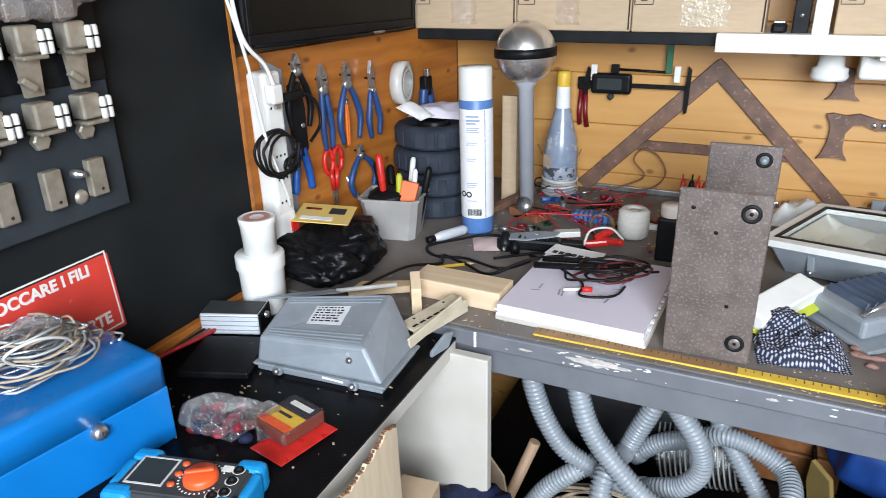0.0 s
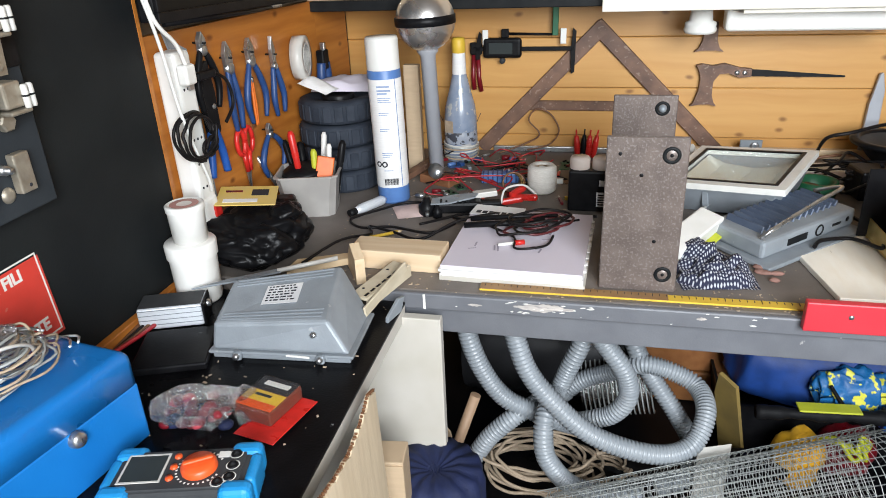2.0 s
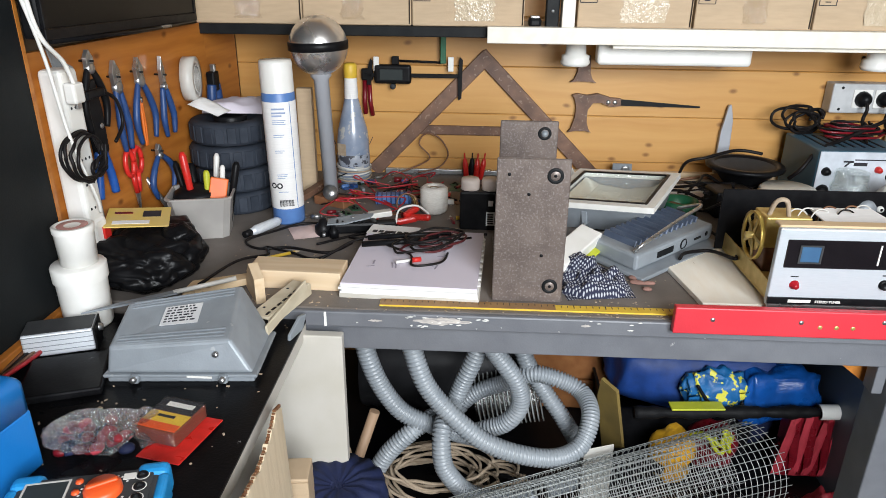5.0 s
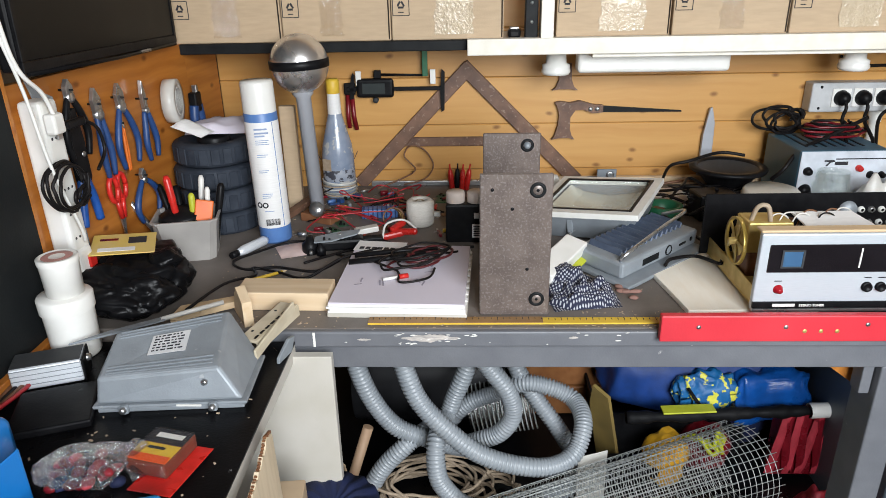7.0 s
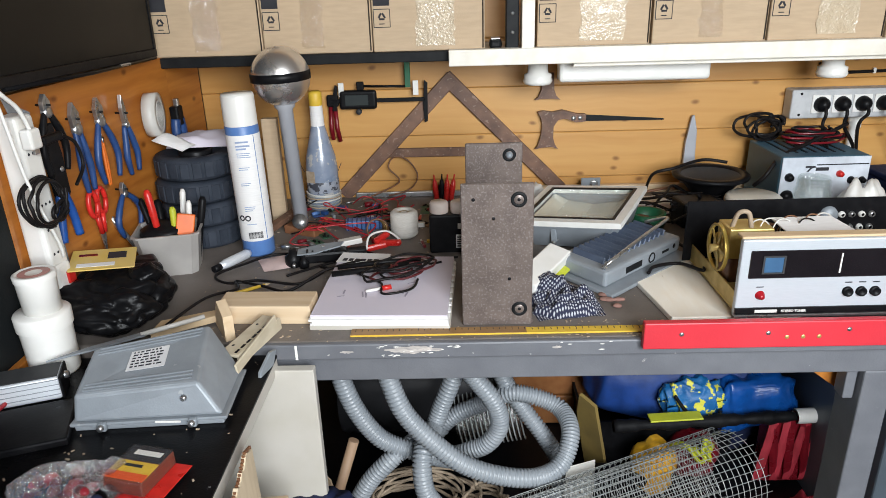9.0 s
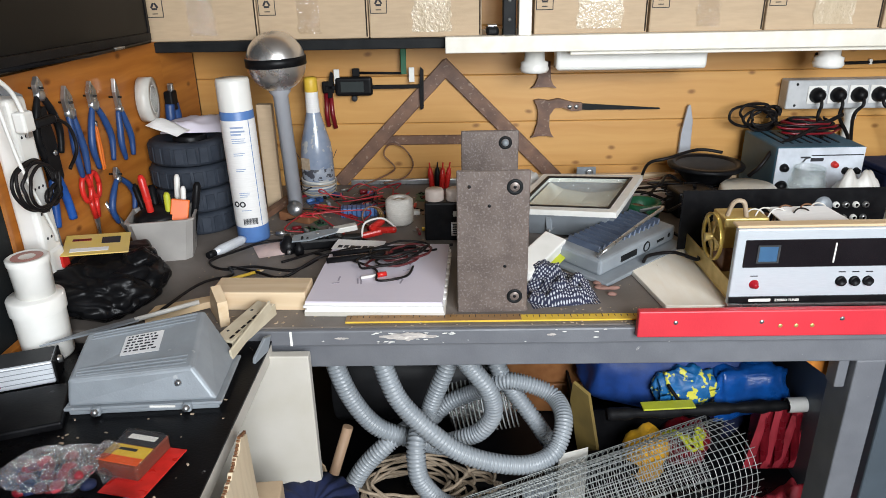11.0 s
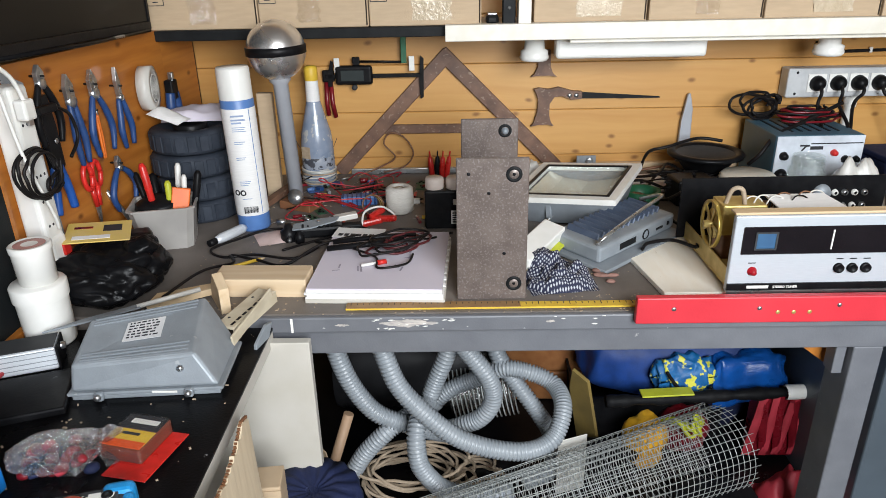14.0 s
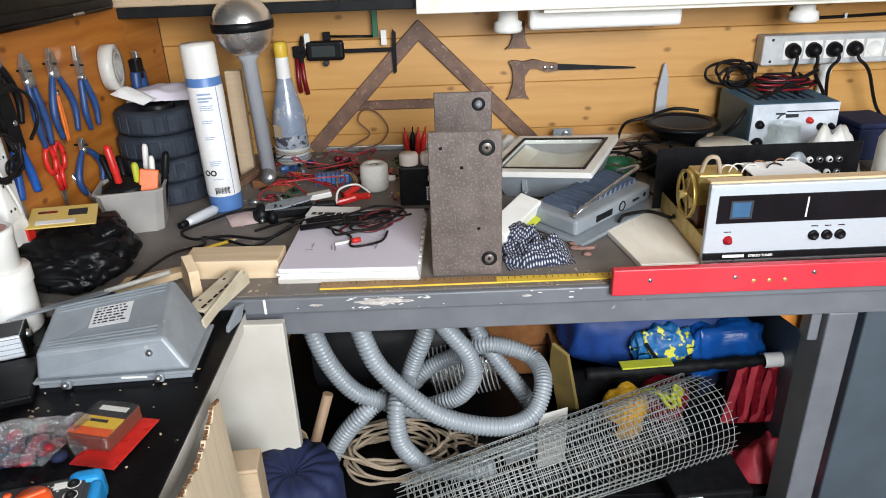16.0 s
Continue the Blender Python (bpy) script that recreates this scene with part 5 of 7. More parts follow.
hs = thing("heatsink_lamp", "grey finned lamp housing lying tilted on the bench", "lamp housing", pose(0.572, 0.284, 0.916, 2, -2, 41))
part("body", bm_box(0.243, 0.115, 0.032, (0, 0, 0), 0.006), GALV, hs)
part("plate", bm_box(0.255, 0.155, 0.008, (-0.005, -0.005, -0.009), 0.002), GALV, hs)
for k in range(13):
    part("fin", bm_box(0.004, 0.075, 0.026, (0, 0, 0), 0.0015, 1), mat_fin if k else (mat_fin := mat("blue_grey_fin", (0.085, 0.11, 0.16), (0.06, 0.08, 0.125), 0.5, 0.2)), hs, m=pose(-0.100 + k * 0.0160, 0.006, 0.019, 0, 24))
part("slot", bm_box(0.05, 0.0015, 0.013, (-0.035, -0.0581, 0.009), 0.0005, 1), DARKSTEEL, hs)
part("slot", bm_lathe([(0.008, 0), (0.009, 0.002), (0.011, 0)], 18, m=pose(0.022, -0.058, 0.016, 90)), DARKSTEEL, hs)
part("slot", bm_box(0.022, 0.0015, 0.005, (0.068, -0.0581, 0.013), 0.0005, 1), DARKSTEEL, hs)
part("slot", bm_lathe([(0, 0.0006), (0.0045, 0.0005), (0.005, 0)], 14, m=pose(0.098, -0.0578, 0.017, 90)), PLAST_K, hs)
part("bracket", bm_tube(spline([(-0.115, -0.045, 0.034), (-0.09, -0.054, 0.052), (0.02, -0.044, 0.064), (0.118, -0.025, 0.062), (0.124, 0.03, 0.036)], 6), 0.0035, 8), STEEL, hs, "bent steel bracket")

CHECK = bpy.data.materials.new("navy_white_check_cloth")
CHECK.use_nodes = True
cn, cl_ = CHECK.node_tree.nodes, CHECK.node_tree.links
tcx, chk, chk2, mxx = cn.new("ShaderNodeTexCoord"), cn.new("ShaderNodeTexWave"), cn.new("ShaderNodeTexWave"), cn.new("ShaderNodeMix")
for c, d in ((chk, "X"), (chk2, "Y")):
    c.bands_direction = d
    c.inputs["Scale"].default_value, c.inputs["Distortion"].default_value = 62, 2.0
    cl_.new(tcx.outputs["Object"], c.inputs["Vector"])
mth = cn.new("ShaderNodeMath")
mth.operation = "ADD"
cl_.new(chk.outputs["Fac"], mth.inputs[0])
cl_.new(chk2.outputs["Fac"], mth.inputs[1])
mr = cn.new("ShaderNodeMapRange")
mr.inputs[1].default_value, mr.inputs[2].default_value = 1.1, 1.6
cl_.new(mth.outputs[0], mr.inputs[0])
mxx.data_type = "RGBA"
mxx.inputs["A"].default_value, mxx.inputs["B"].default_value = (0.012, 0.015, 0.04, 1), (0.42, 0.43, 0.47, 1)
cl_.new(mr.outputs[0], mxx.inputs["Factor"])
cl_.new(mxx.outputs["Result"], cn["Principled BSDF"].inputs["Base Color"])
cn["Principled BSDF"].inputs["Roughness"].default_value = 0.85
rag = thing("checked_cloth", "crumpled navy and white checked rag", "cloth", pose(0.438, 0.115, TOP, 0, 0, 10))
part("rag", cloth(52, 46, 0.122, 0.105, 0.034, 4.4, 44, 0.8), CHECK, rag)
part("rag_fold", cloth(24, 20, 0.07, 0.06, 0.03, 8.4, 50, 0.8), CHECK, rag, m=pose(-0.015, 0.040, 0.018, 15, 0, 40))
wb = thing("white_block", "white plastic block with a yellow-green rim propped up", "block", pose(0.410, 0.200, 0.919, 12, -8, 55))
part("block", bm_box(0.140, 0.046, 0.026, (0, 0.004, 0.004), 0.003), PLAST_W, wb)
part("rim", bm_box(0.150, 0.062, 0.005, (0, 0, -0.001), 0.002), LIME, wb, "yellow-green rim")
bw2 = thing("pale_board", "pale wooden board lying flat under the tuner", "board", pose(0.70, 0.215, TOP))
part("board", bm_slab([(-0.094, -0.172), (0.12, -0.172), (0.12, 0.13), (0.035, 0.13), (-0.04, 0.085), (-0.117, -0.020)], 0.010, bevel=0.0015), PALEB, bw2)
rgt = thing("rubber_scrap", "dull reddish crumbs on the bench", "scraps", pose(0.515, 0.13, TOP))
for k in range(7):
    r2 = random.Random(k + 50)
    part("crumb", blob(r2.uniform(0.005, 0.012), r2.uniform(0.004, 0.009), 0.004, k, 0.3, 60, 2), mat_crumb if k else (mat_crumb := mat("reddish_crumb", (0.28, 0.15, 0.12), rough=0.8)), rgt, m=pose(r2.uniform(-0.04, 0.045), r2.uniform(-0.05, 0.05), 0))

# opened radio tuner
TX, TY, TZ = 0.702, 0.030, 0.912
tn = thing("radio_tuner", "silver fronted radio tuner with its cover off", "radio tuner", pose(TX, TY, TZ, 0, 0, 0.5))
part("front_panel", bm_box(0.40, 0.012, 0.134, (0.20, 0.006, 0.004), 0.0025), SILVER, tn, "silver front panel")
part("bottom_strip", bm_box(0.40, 0.0035, 0.011, (0.20, -0.0012, 0.009)), PLAST_K, tn, "black strip with pale print")
part("bottom_trim", bm_box(0.40, 0.006, 0.005, (0.20, -0.002, 0.003), 0.001, 1), STEEL, tn)
part("top_rail", bm_box(0.40, 0.022, 0.004, (0.20, 0.016, 0.1382), 0.001, 1), RAW, tn, "tan top edge")
part("dial_window", bm_box(0.385, 0.003, 0.048, (0.207, -0.0006, 0.072), 0.001, 1), mat("dark_dial_glass", (0.012, 0.010, 0.012), rough=0.12, bump=0.0, stain=0.0), tn, "dark glass dial window")
part("meter", bm_box(0.030, 0.002, 0.026, (0.052, -0.0022, 0.083), 0.0005, 1), mat("blue_meter_face", (0.05, 0.13, 0.24), (0.04, 0.10, 0.2), 0.3, bump=0.0), tn, "blue signal meter")
part("meter_frame", frame_ring(0.036, 0.031, 0.030, 0.026, 0.0015), CHAR, tn, m=pose(0.052, -0.0022, 0.096, 90))
part("pointer", bm_box(0.0025, 0.002, 0.034, (0.158, -0.0024, 0.080)), PLAST_W, tn, "white dial pointer")
part("power_button", bm_lathe([(0, 0.010), (0.0045, 0.009), (0.0055, 0.003), (0.0072, 0.002), (0.0080, 0)], 20, m=pose(0.038, -0.0002, 0.042, 90)), DIALRED, tn, "red power button")
for x in (0.178, 0.200, 0.222):
    part("button", bm_lathe([(0, 0.002), (0.0055, 0.003), (0.0075, 0.006), (0.0085, 0)], 20, m=pose(x, -0.0002, 0.046, 90)), PLAST_K, tn, "round black button")
    part("print_bar", bm_box(0.011, 0.0008, 0.0018, (x, -0.0003, 0.061)), INK, tn)
part("print_bar", bm_box(0.012, 0.0008, 0.0015, (0.036, -0.0003, 0.056)), INK, tn)
part("maker_mark", bm_box(0.036, 0.0008, 0.0052, (0.050, -0.0033, 0.0118)), WHITEINK, tn)
words("STEREO TUNER", 0.0058, WHITEINK, tn, pose(0.075, -0.0034, 0.0122, 90))
part("chassis", bm_box(0.385, 0.245, 0.004, (0.20, 0.135, 0.003), 0.001, 1), GOLD, tn, "brass coloured chassis tray")
part("chassis_side", bm_box(0.003, 0.245, 0.034, (0.010, 0.135, 0.003), 0.001, 1), GOLD, tn)
part("chassis_block", bm_box(0.05, 0.05, 0.022, (0.05, 0.045, 0.008), 0.002), GOLD, tn)
part("rear_panel", bm_box(0.395, 0.004, 0.122, (0.19, 0.245, 0.003), 0.001, 1), PLAST_K, tn, "black rear panel")
part("circuit_board", bm_box(0.30, 0.16, 0.003, (0.22, 0.14, 0.035), 0.0005, 1), BROWN, tn)
wh = part("dial_wheel", bm_lathe([(0.037, 0.002), (0.042, 0.003), (0.040, 0), (0.042, -0.003), (0.037, -0.002), (0.037, 0.002)], 40, m=pose(-0.006, 0.085, 0.094, 0, 90)), mat("brass_pulley", (0.58, 0.42, 0.11), (0.46, 0.32, 0.07), 0.32, 0.55), tn, "yellow cord pulley wheel")
for k in range(5):
    part("spoke", bm_box(0.003, 0.006, 0.036, (0, 0, 0.006), 0.0008, 1), GOLD, wh, m=pose(-0.006, 0.085, 0.094, 72 * k + 20))
part("disc", bm_lathe([(0, -0.001), (0.026, -0.001), (0.026, 0.001), (0, 0.001)], 28, m=pose(-0.003, 0.085, 0.094, 0, 90)), GOLD, wh)
part("hub", bm_lathe([(0, -0.012), (0.006, -0.012), (0.006, 0.016), (0, 0.016)], 14, m=pose(-0.006, 0.085, 0.094, 0, 90)), GOLD, wh)
part("capacitor_box", bm_box(0.075, 0.055, 0.055, (0.045, 0.10, 0.075), 0.003), GOLD, tn, "brass tuning capacitor box")
part("capacitor_box", bm_box(0.06, 0.05, 0.045, (0.045, 0.10, 0.030), 0.003), BROWN, tn)
part("ribbon", bm_tube(spline([(0.015, 0.09, 0.12), (0.02, 0.08, 0.155), (0.035, 0.075, 0.158), (0.045, 0.08, 0.13)], 8), 0.004, 8), ROPE, tn, "pale bent ribbon")
part("paper_shield", bm_slab([(0, 0), (0.118, 0.0), (0.100, 0.065), (-0.005, 0.06)], 0.002, m=pose(0.092, 0.045, 0.129, 7, 1, 0)), PAPERW, tn, "white paper sheet over the parts")
rn = random.Random(5)
for k in range(34):
    x, y = rn.uniform(0.06, 0.37), rn.uniform(0.07, 0.215)
    r = rn.uniform(0.004, 0.009)
    h = rn.uniform(0.012, 0.05)
    if k % 3:
        part("capacitor", bm_lathe([(r, 0), (r, h), (r * 0.9, h + 0.001), (0, h + 0.001)], 12, m=pose(x, y, 0.038)), rn.choice([PLAST_K, STEEL, BROWN, GOLD, BLUEG]), tn)
    else:
        part("coil_can", bm_box(r * 2, r * 2, h, (x, y, 0.038), 0.001, 1), rn.choice([STEEL, BROWN, GOLD, MAST]), tn)
for k in range(7):
    p0 = Vector((0.05 + 0.02 * k, 0.06 + rn.uniform(0, 0.04), 0.11))
    part("wire", bm_tube(spline([p0 + Vector((-0.02, 0.0, -0.01)), p0 + Vector((0, 0.01, 0.03)), p0 + Vector((0.03, 0.02, 0.02)), p0 + Vector((0.05, 0.05, -0.03))], 6), 0.0014, 5), rn.choice([CABLE_R, CABLE_K, MAST, BROWN]), tn)
part("knob", bm_lathe([(0, 0.01), (0.015, 0.008), (0.017, 0)], 24, m=pose(0.263, 0.2425, 0.092, 90)), GALV, tn, "round grey plug")
for k in range(4):
    for z in (0.092, 0.066):
        part("phono_socket", bm_lathe([(0.003, 0.006), (0.0055, 0.005), (0.0065, 0)], 14, m=pose(0.288 + 0.019 * k, 0.2425, z, 90)), STEEL if k % 2 else PLAST_W, tn)

# behind the tuner
sp = thing("loudspeaker", "round black loudspeaker lying face up with loose wires", "loudspeaker", pose(0.875, 0.665, 0.90))
part("magnet", bm_lathe([(0, 0), (0.036, 0), (0.036, 0.022), (0, 0.022)], 28), DARKSTEEL, sp)
part("basket", bm_lathe([(0.03, 0.022), (0.05, 0.04), (0.078, 0.074)], 28), PLAST_K, sp)
part("rim", bm_lathe([(0.070, 0.077), (0.074, 0.083), (0.088, 0.083), (0.092, 0.079), (0.090, 0.073), (0.076, 0.072)], 44), PLAST_K, sp, "black rubber rim")
part("cone", bm_lathe([(0, 0.060), (0.02, 0.058), (0.025, 0.055), (0.066, 0.077), (0.070, 0.078)], 44), CHAR, sp, "dark paper cone")
for k in range(6):
    r3 = random.Random(k + 90)
    o = thing("black_wire", "thin black wire tangled round the loudspeaker", "wire", group="wires round the loudspeaker")
    c0 = Vector((r3.uniform(0.76, 0.86), r3.uniform(0.50, 0.70), TOP + 0.003))
    part("wire", bm_tube(spline([c0 + Vector((r3.uniform(-0.08, 0.08), r3.uniform(-0.06, 0.06), r3.uniform(0, 0.05))) for _ in range(6)], 7), 0.0022, 5), CABLE_K, o)
o = thing("black_wire", "thick black wire bent over the speaker rim", "wire")
part("wire", bm_tube(spline([(0.74, 0.74, 0.92), (0.745, 0.70, 0.972), (0.79, 0.69, 0.988), (0.87, 0.72, 1.0), (0.93, 0.71, 0.995)], 8), 0.004, 8), CABLE_K, o)
o = thing("thick_cable", "thick dark cable running over the pale board", "cable")
part("cable", bm_tube(spline([(0.665, 0.44, 0.935), (0.70, 0.36, 0.925), (0.72, 0.27, 0.925), (0.705, 0.19, 0.93), (0.68, 0.25, 0.919), (0.63, 0.24, 0.918), (0.61, 0.21, 0.918)], 9), 0.0035, 8), CABLE_K, o)
ub = thing("black_box", "small black plastic box behind the tuner", "box", pose(0.80, 0.53, TOP, 0, 0, 8))
part("box", bm_box(0.09, 0.07, 0.06, (0, 0, 0), 0.005), PLAST_K, ub)
gt = thing("green_tape", "dark green plastic ring behind the lamp", "ring", pose(0.69, 0.53, TOP))
part("ring", bm_lathe([(0.030, 0), (0.040, 0), (0.042, 0.03), (0.034, 0.03), (0.030, 0.004)], 28), FELT, gt)
wl = thing("cream_tub", "round cream plastic tub upside down on the bench", "tub", pose(0.935, 0.545, TOP))
part("tub", bm_lathe([(0, 0.062), (0.056, 0.061), (0.062, 0.056), (0.064, 0.045), (0.060, 0.0), (0, 0)], 40), mat("cream_plastic", (0.88, 0.84, 0.74), (0.84, 0.80, 0.69), 0.35, bump=0.02), wl)
psu = thing("power_supply", "teal blue power supply with a white front panel", "power supply", pose(1.003, 0.575, TOP, 0, 0, 1))
part("case", bm_box(0.205, 0.185, 0.135, (0.1025, 0.095, 0.004), 0.004), TEALB, psu, "dark teal blue metal case")
part("front_panel", bm_box(0.203, 0.003, 0.133, (0.1025, -0.0002, 0.005), 0.001, 1), mat("white_blue_panel", (0.62, 0.66, 0.72), rough=0.4, bump=0.02), psu, "white front panel")
part("maker_mark", bm_slab([(0, 0.014), (0.022, 0.014), (0.024, 0.010), (0.014, 0.008), (0.008, 0), (0.003, 0), (0.011, 0.010), (0, 0.010)], 0.0008, m=pose(0.055, -0.0018, 0.104, 90)), INK, psu)
part("maker_mark", bm_box(0.03, 0.0008, 0.008, (0.094, -0.0022, 0.106)), INK, psu)
part("line", bm_box(0.12, 0.0008, 0.0025, (0.14, -0.0022, 0.119)), INK, psu)
for x, z, r, mm in ((0.02, 0.092, 0.009, PLAST_K), (0.02, 0.045, 0.014, PLAST_K), (0.136, 0.098, 0.007, REDG), (0.165, 0.082, 0.008, PLAST_K), (0.19, 0.082, 0.007, PLAST_K), (0.165, 0.05, 0.008, REDG)):
    part("knob", bm_lathe([(0, 0.012), (r * 0.85, 0.011), (r, 0.004), (r * 1.15, 0.0)], 20, m=pose(x, -0.0018, z, 90)), mm, psu)
for k in range(7):
    part("vent_slot", bm_box(0.006, 0.12, 0.0012, (0.03 + k * 0.022, 0.10, 0.1388)), PLAST_K, psu)
part("foot", bm_box(0.2, 0.17, 0.004, (0.1025, 0.095, 0)), PLAST_K, psu)
cb = thing("cable_bundle", "coiled black and red leads lying on the power supply", "cable coil", pose(1.125, 0.70, 1.042, 0, 0, 5))
for k in range(6):
    part("lead", bm_tube(coil_path(0.075 - 0.005 * k, 0.036 - 0.002 * k, 1.2, 0.2, k, n=14, z=0.004 + k * 0.0055, rise=0.003), 0.003, 6), CABLE_K if k % 2 else DKRED, cb)
cb2 = thing("cable_bundle", "loop of thick black cable hanging behind the speaker", "cable coil", pose(1.02, 0.755, 1.075, 90, 0, 12))
for k in range(5):
    part("lead", bm_tube(coil_path(0.055 - 0.006 * k, 0.032 - 0.003 * k, 1.3, 0.28, k * 2 + 3, n=12, z=k * 0.005, rise=0.006), 0.0036, 6), CABLE_K, cb2)
o = thing("black_cable", "thick black cable from the sockets over the speaker", "cable")
part("cable", bm_tube(spline([(1.20, 0.69, 1.09), (1.10, 0.66, 1.052), (1.02, 0.62, 1.03), (0.98, 0.60, 0.99), (0.965, 0.62, 0.96)], 9), 0.005, 8), CABLE_K, o)
jar = thing("glass_jar", "empty clear glass jar before the power supply", "jar", pose(1.055, 0.52, TOP))
jg = part("glass", bm_lathe([(0, 0.002), (0.036, 0.002), (0.040, 0.01), (0.040, 0.075), (0.034, 0.085), (0.034, 0.108), (0.032, 0.108), (0.032, 0.083), (0.037, 0.073), (0.037, 0.012), (0, 0.008)], 32), PANE, jar, "clear glass body")
jg.visible_shadow = False
part("screw_rim", bm_lathe([(0.0345, 0.088), (0.0365, 0.09), (0.0345, 0.092), (0.0345, 0.097), (0.0365, 0.099), (0.0345, 0.101)], 32), PANE, jar)
wr = thing("white_rag", "crumpled off-white rag behind the tuner", "cloth", pose(1.16, 0.50, TOP))
part("rag", cloth(22, 18, 0.13, 0.10, 0.11, 6.6, 22, 0.75), MAST, wr)
nb = thing("navy_box", "dark navy blue box beside the power supply", "box", pose(1.30, 0.62, TOP, 0, 0, 4))
part("body", bm_box(0.10, 0.12, 0.075, (0, 0, 0), 0.004), NAVY, nb)
part("lid", bm_box(0.104, 0.124, 0.014, (0, 0, 0.0752), 0.004), NAVY, nb)
gr = thing("grey_canister", "pale grey plastic canister on the bench", "canister", pose(1.24, 0.40, TOP))
part("body", bm_lathe([(0, 0), (0.035, 0), (0.037, 0.006), (0.037, 0.10), (0.028, 0.115), (0, 0.116)], 28), MAST, gr)
part("cap", bm_lathe([(0.02, 0.116), (0.02, 0.138), (0, 0.139)], 20), PLAST_K, gr)
wp = thing("white_plastic_piece", "crumpled white plastic packing beside the tuner", "packing", pose(1.155, 0.29, TOP))
part("packing", blob(0.05, 0.04, 0.035, 5.5, 0.3, 30, 3), PLAST_W, wp)
sb = thing("angle_bracket", "small steel bracket with a hole behind the lamp", "bracket", pose(0.60, 0.755, TOP))
part("plate", bm_box(0.05, 0.004, 0.05, (0, 0, 0), 0.001, 1), GALV, sb)
part("bolt", bm_lathe([(0.004, 0.002), (0.010, 0.003), (0.011, 0)], 16, m=pose(0.008, -0.0021, 0.034, 90)), STEEL, sb)
part("lug", bm_box(0.03, 0.02, 0.03, (-0.035, 0, 0), 0.003), CHAR, sb)
pk = thing("white_foam_scraps", "white crumpled foam behind the steel channel", "packing", pose(0.44, 0.70, TOP))
part("foam", cloth(20, 14, 0.11, 0.09, 0.05, 7.7, 30, 0.8), PLAST_W, pk)
ppl = thing("paper_leaflet", "pale printed leaflets flat at the back of the bench", "papers", pose(0.72, 0.68, TOP, 0, 0, 6))
part("sheet", bm_box(0.19, 0.11, 0.003, (0, 0, 0), 0.0005, 1), PAPERW, ppl)
part("sheet", bm_box(0.10, 0.07, 0.003, (0.02, -0.06, 0.0032), 0.0005, 1), PAPER, ppl)
rn = random.Random(77)
for k in range(26):
    o = thing("small_scrap", "small scrap of electronics on the bench", "scrap", pose(rn.uniform(0.43, 0.80), rn.uniform(0.52, 0.76), TOP, 0, 0, rn.uniform(0, 180)), group="small scraps")
    part("scrap", bm_box(rn.uniform(0.008, 0.035), rn.uniform(0.006, 0.02), rn.uniform(0.006, 0.02), (0, 0, 0), 0.001, 1), rn.choice([PLAST_K, GALV, DARKSTEEL, PLAST_W, GALV, BROWN]), o)

# ---- tools on the orange panel ----
def on_panel(y, z, out=0.0):
    """A pose on the tool panel: x along the panel away from the door, y up, z out from it."""
    return tool_wall_pose @ Matrix(((0, 0, 1, out), (1, 0, 0, y), (0, 1, 0, z), (0, 0, 0, 1)))


tool_wall_pose = pose(-0.462, 0, 0, 0, 0, -SK)


def pliers(y, z, length, grip, label, spread=0.02, nose=0.35, wide=0.011, tilt=0, spring=None):
    """Pliers that hang head up: two jaws, a joint and two bowed grips."""
    p = thing("pliers", label, "pliers", on_panel(y, z, 0.012) @ pose(0, 0, 0, 0, 0, tilt), group="pliers on the tool panel")
    nl = length * nose
    for s in (-1, 1):
        part("jaw", bm_slab([(0.0006 * s, 0), (wide * s, -nl * 0.35), (wide * 0.9 * s, -nl * 0.75), (0.0006 * s, -nl * 0.7), (0.0006 * s, -nl * 0.2)][::s], 0.008, bevel=0.0008), STEEL, p)
        part("grip", bm_tube(spline([(0.006 * s, -nl * 0.85, 0.004), (spread * 0.7 * s, -nl - (length - nl) * 0.25, 0.005), (spread * 1.0 * s, -nl - (length - nl) * 0.6, 0.005), (spread * 0.75 * s, -length, 0.004)], 6),
                             lambda i: 0.0045 + 0.0022 * math.sin(min(1, i / 18) * math.pi)), grip, p, "rubber grip")
    part("joint", bm_lathe([(0, 0.011), (0.005, 0.0105), (wide * 0.95, 0.009), (wide * 0.95, 0)], 16, m=pose(0, -nl * 0.82, 0)), STEEL, p)
    part("hook", bm_tube([(0, -nl * 0.5, -0.012), (0, -nl * 0.5, 0.014)], 0.002, 6), DARKSTEEL, p)
    return p


pliers(0.158, 1.288, 0.135, PLAST_K, "cutting pliers with bright jaws and black grips", 0.030, 0.28, 0.010)
pliers(0.226, 1.262, 0.165, BLUEG, "combination pliers with long dark blue grips", 0.013, 0.36, 0.012, 3)
pliers(0.302, 1.258, 0.160, BLUEG, "side cutters with dark blue grips", 0.034, 0.34, 0.012, 2)
tweezers = pliers(0.299, 1.190, 0.10, ORANGEG, "thin tweezers with orange grips", 0.006, 0.15, 0.004)
tweezers.matrix_basis = tweezers.matrix_basis @ Matrix.Diagonal((0.5, 1, 0.5, 1))
pliers(0.384, 1.250, 0.160, BLUEG, "long nose pliers with dark blue grips", 0.020, 0.46, 0.007, 3)
pliers(0.332, 1.085, 0.105, BLUEG, "small flush cutters with dark blue grips", 0.044, 0.28, 0.008, 4)
ws_ = thing("wire_stripper", "black and blue wire stripper hung on the panel", "wire stripper", on_panel(0.60, 1.185, 0.02))
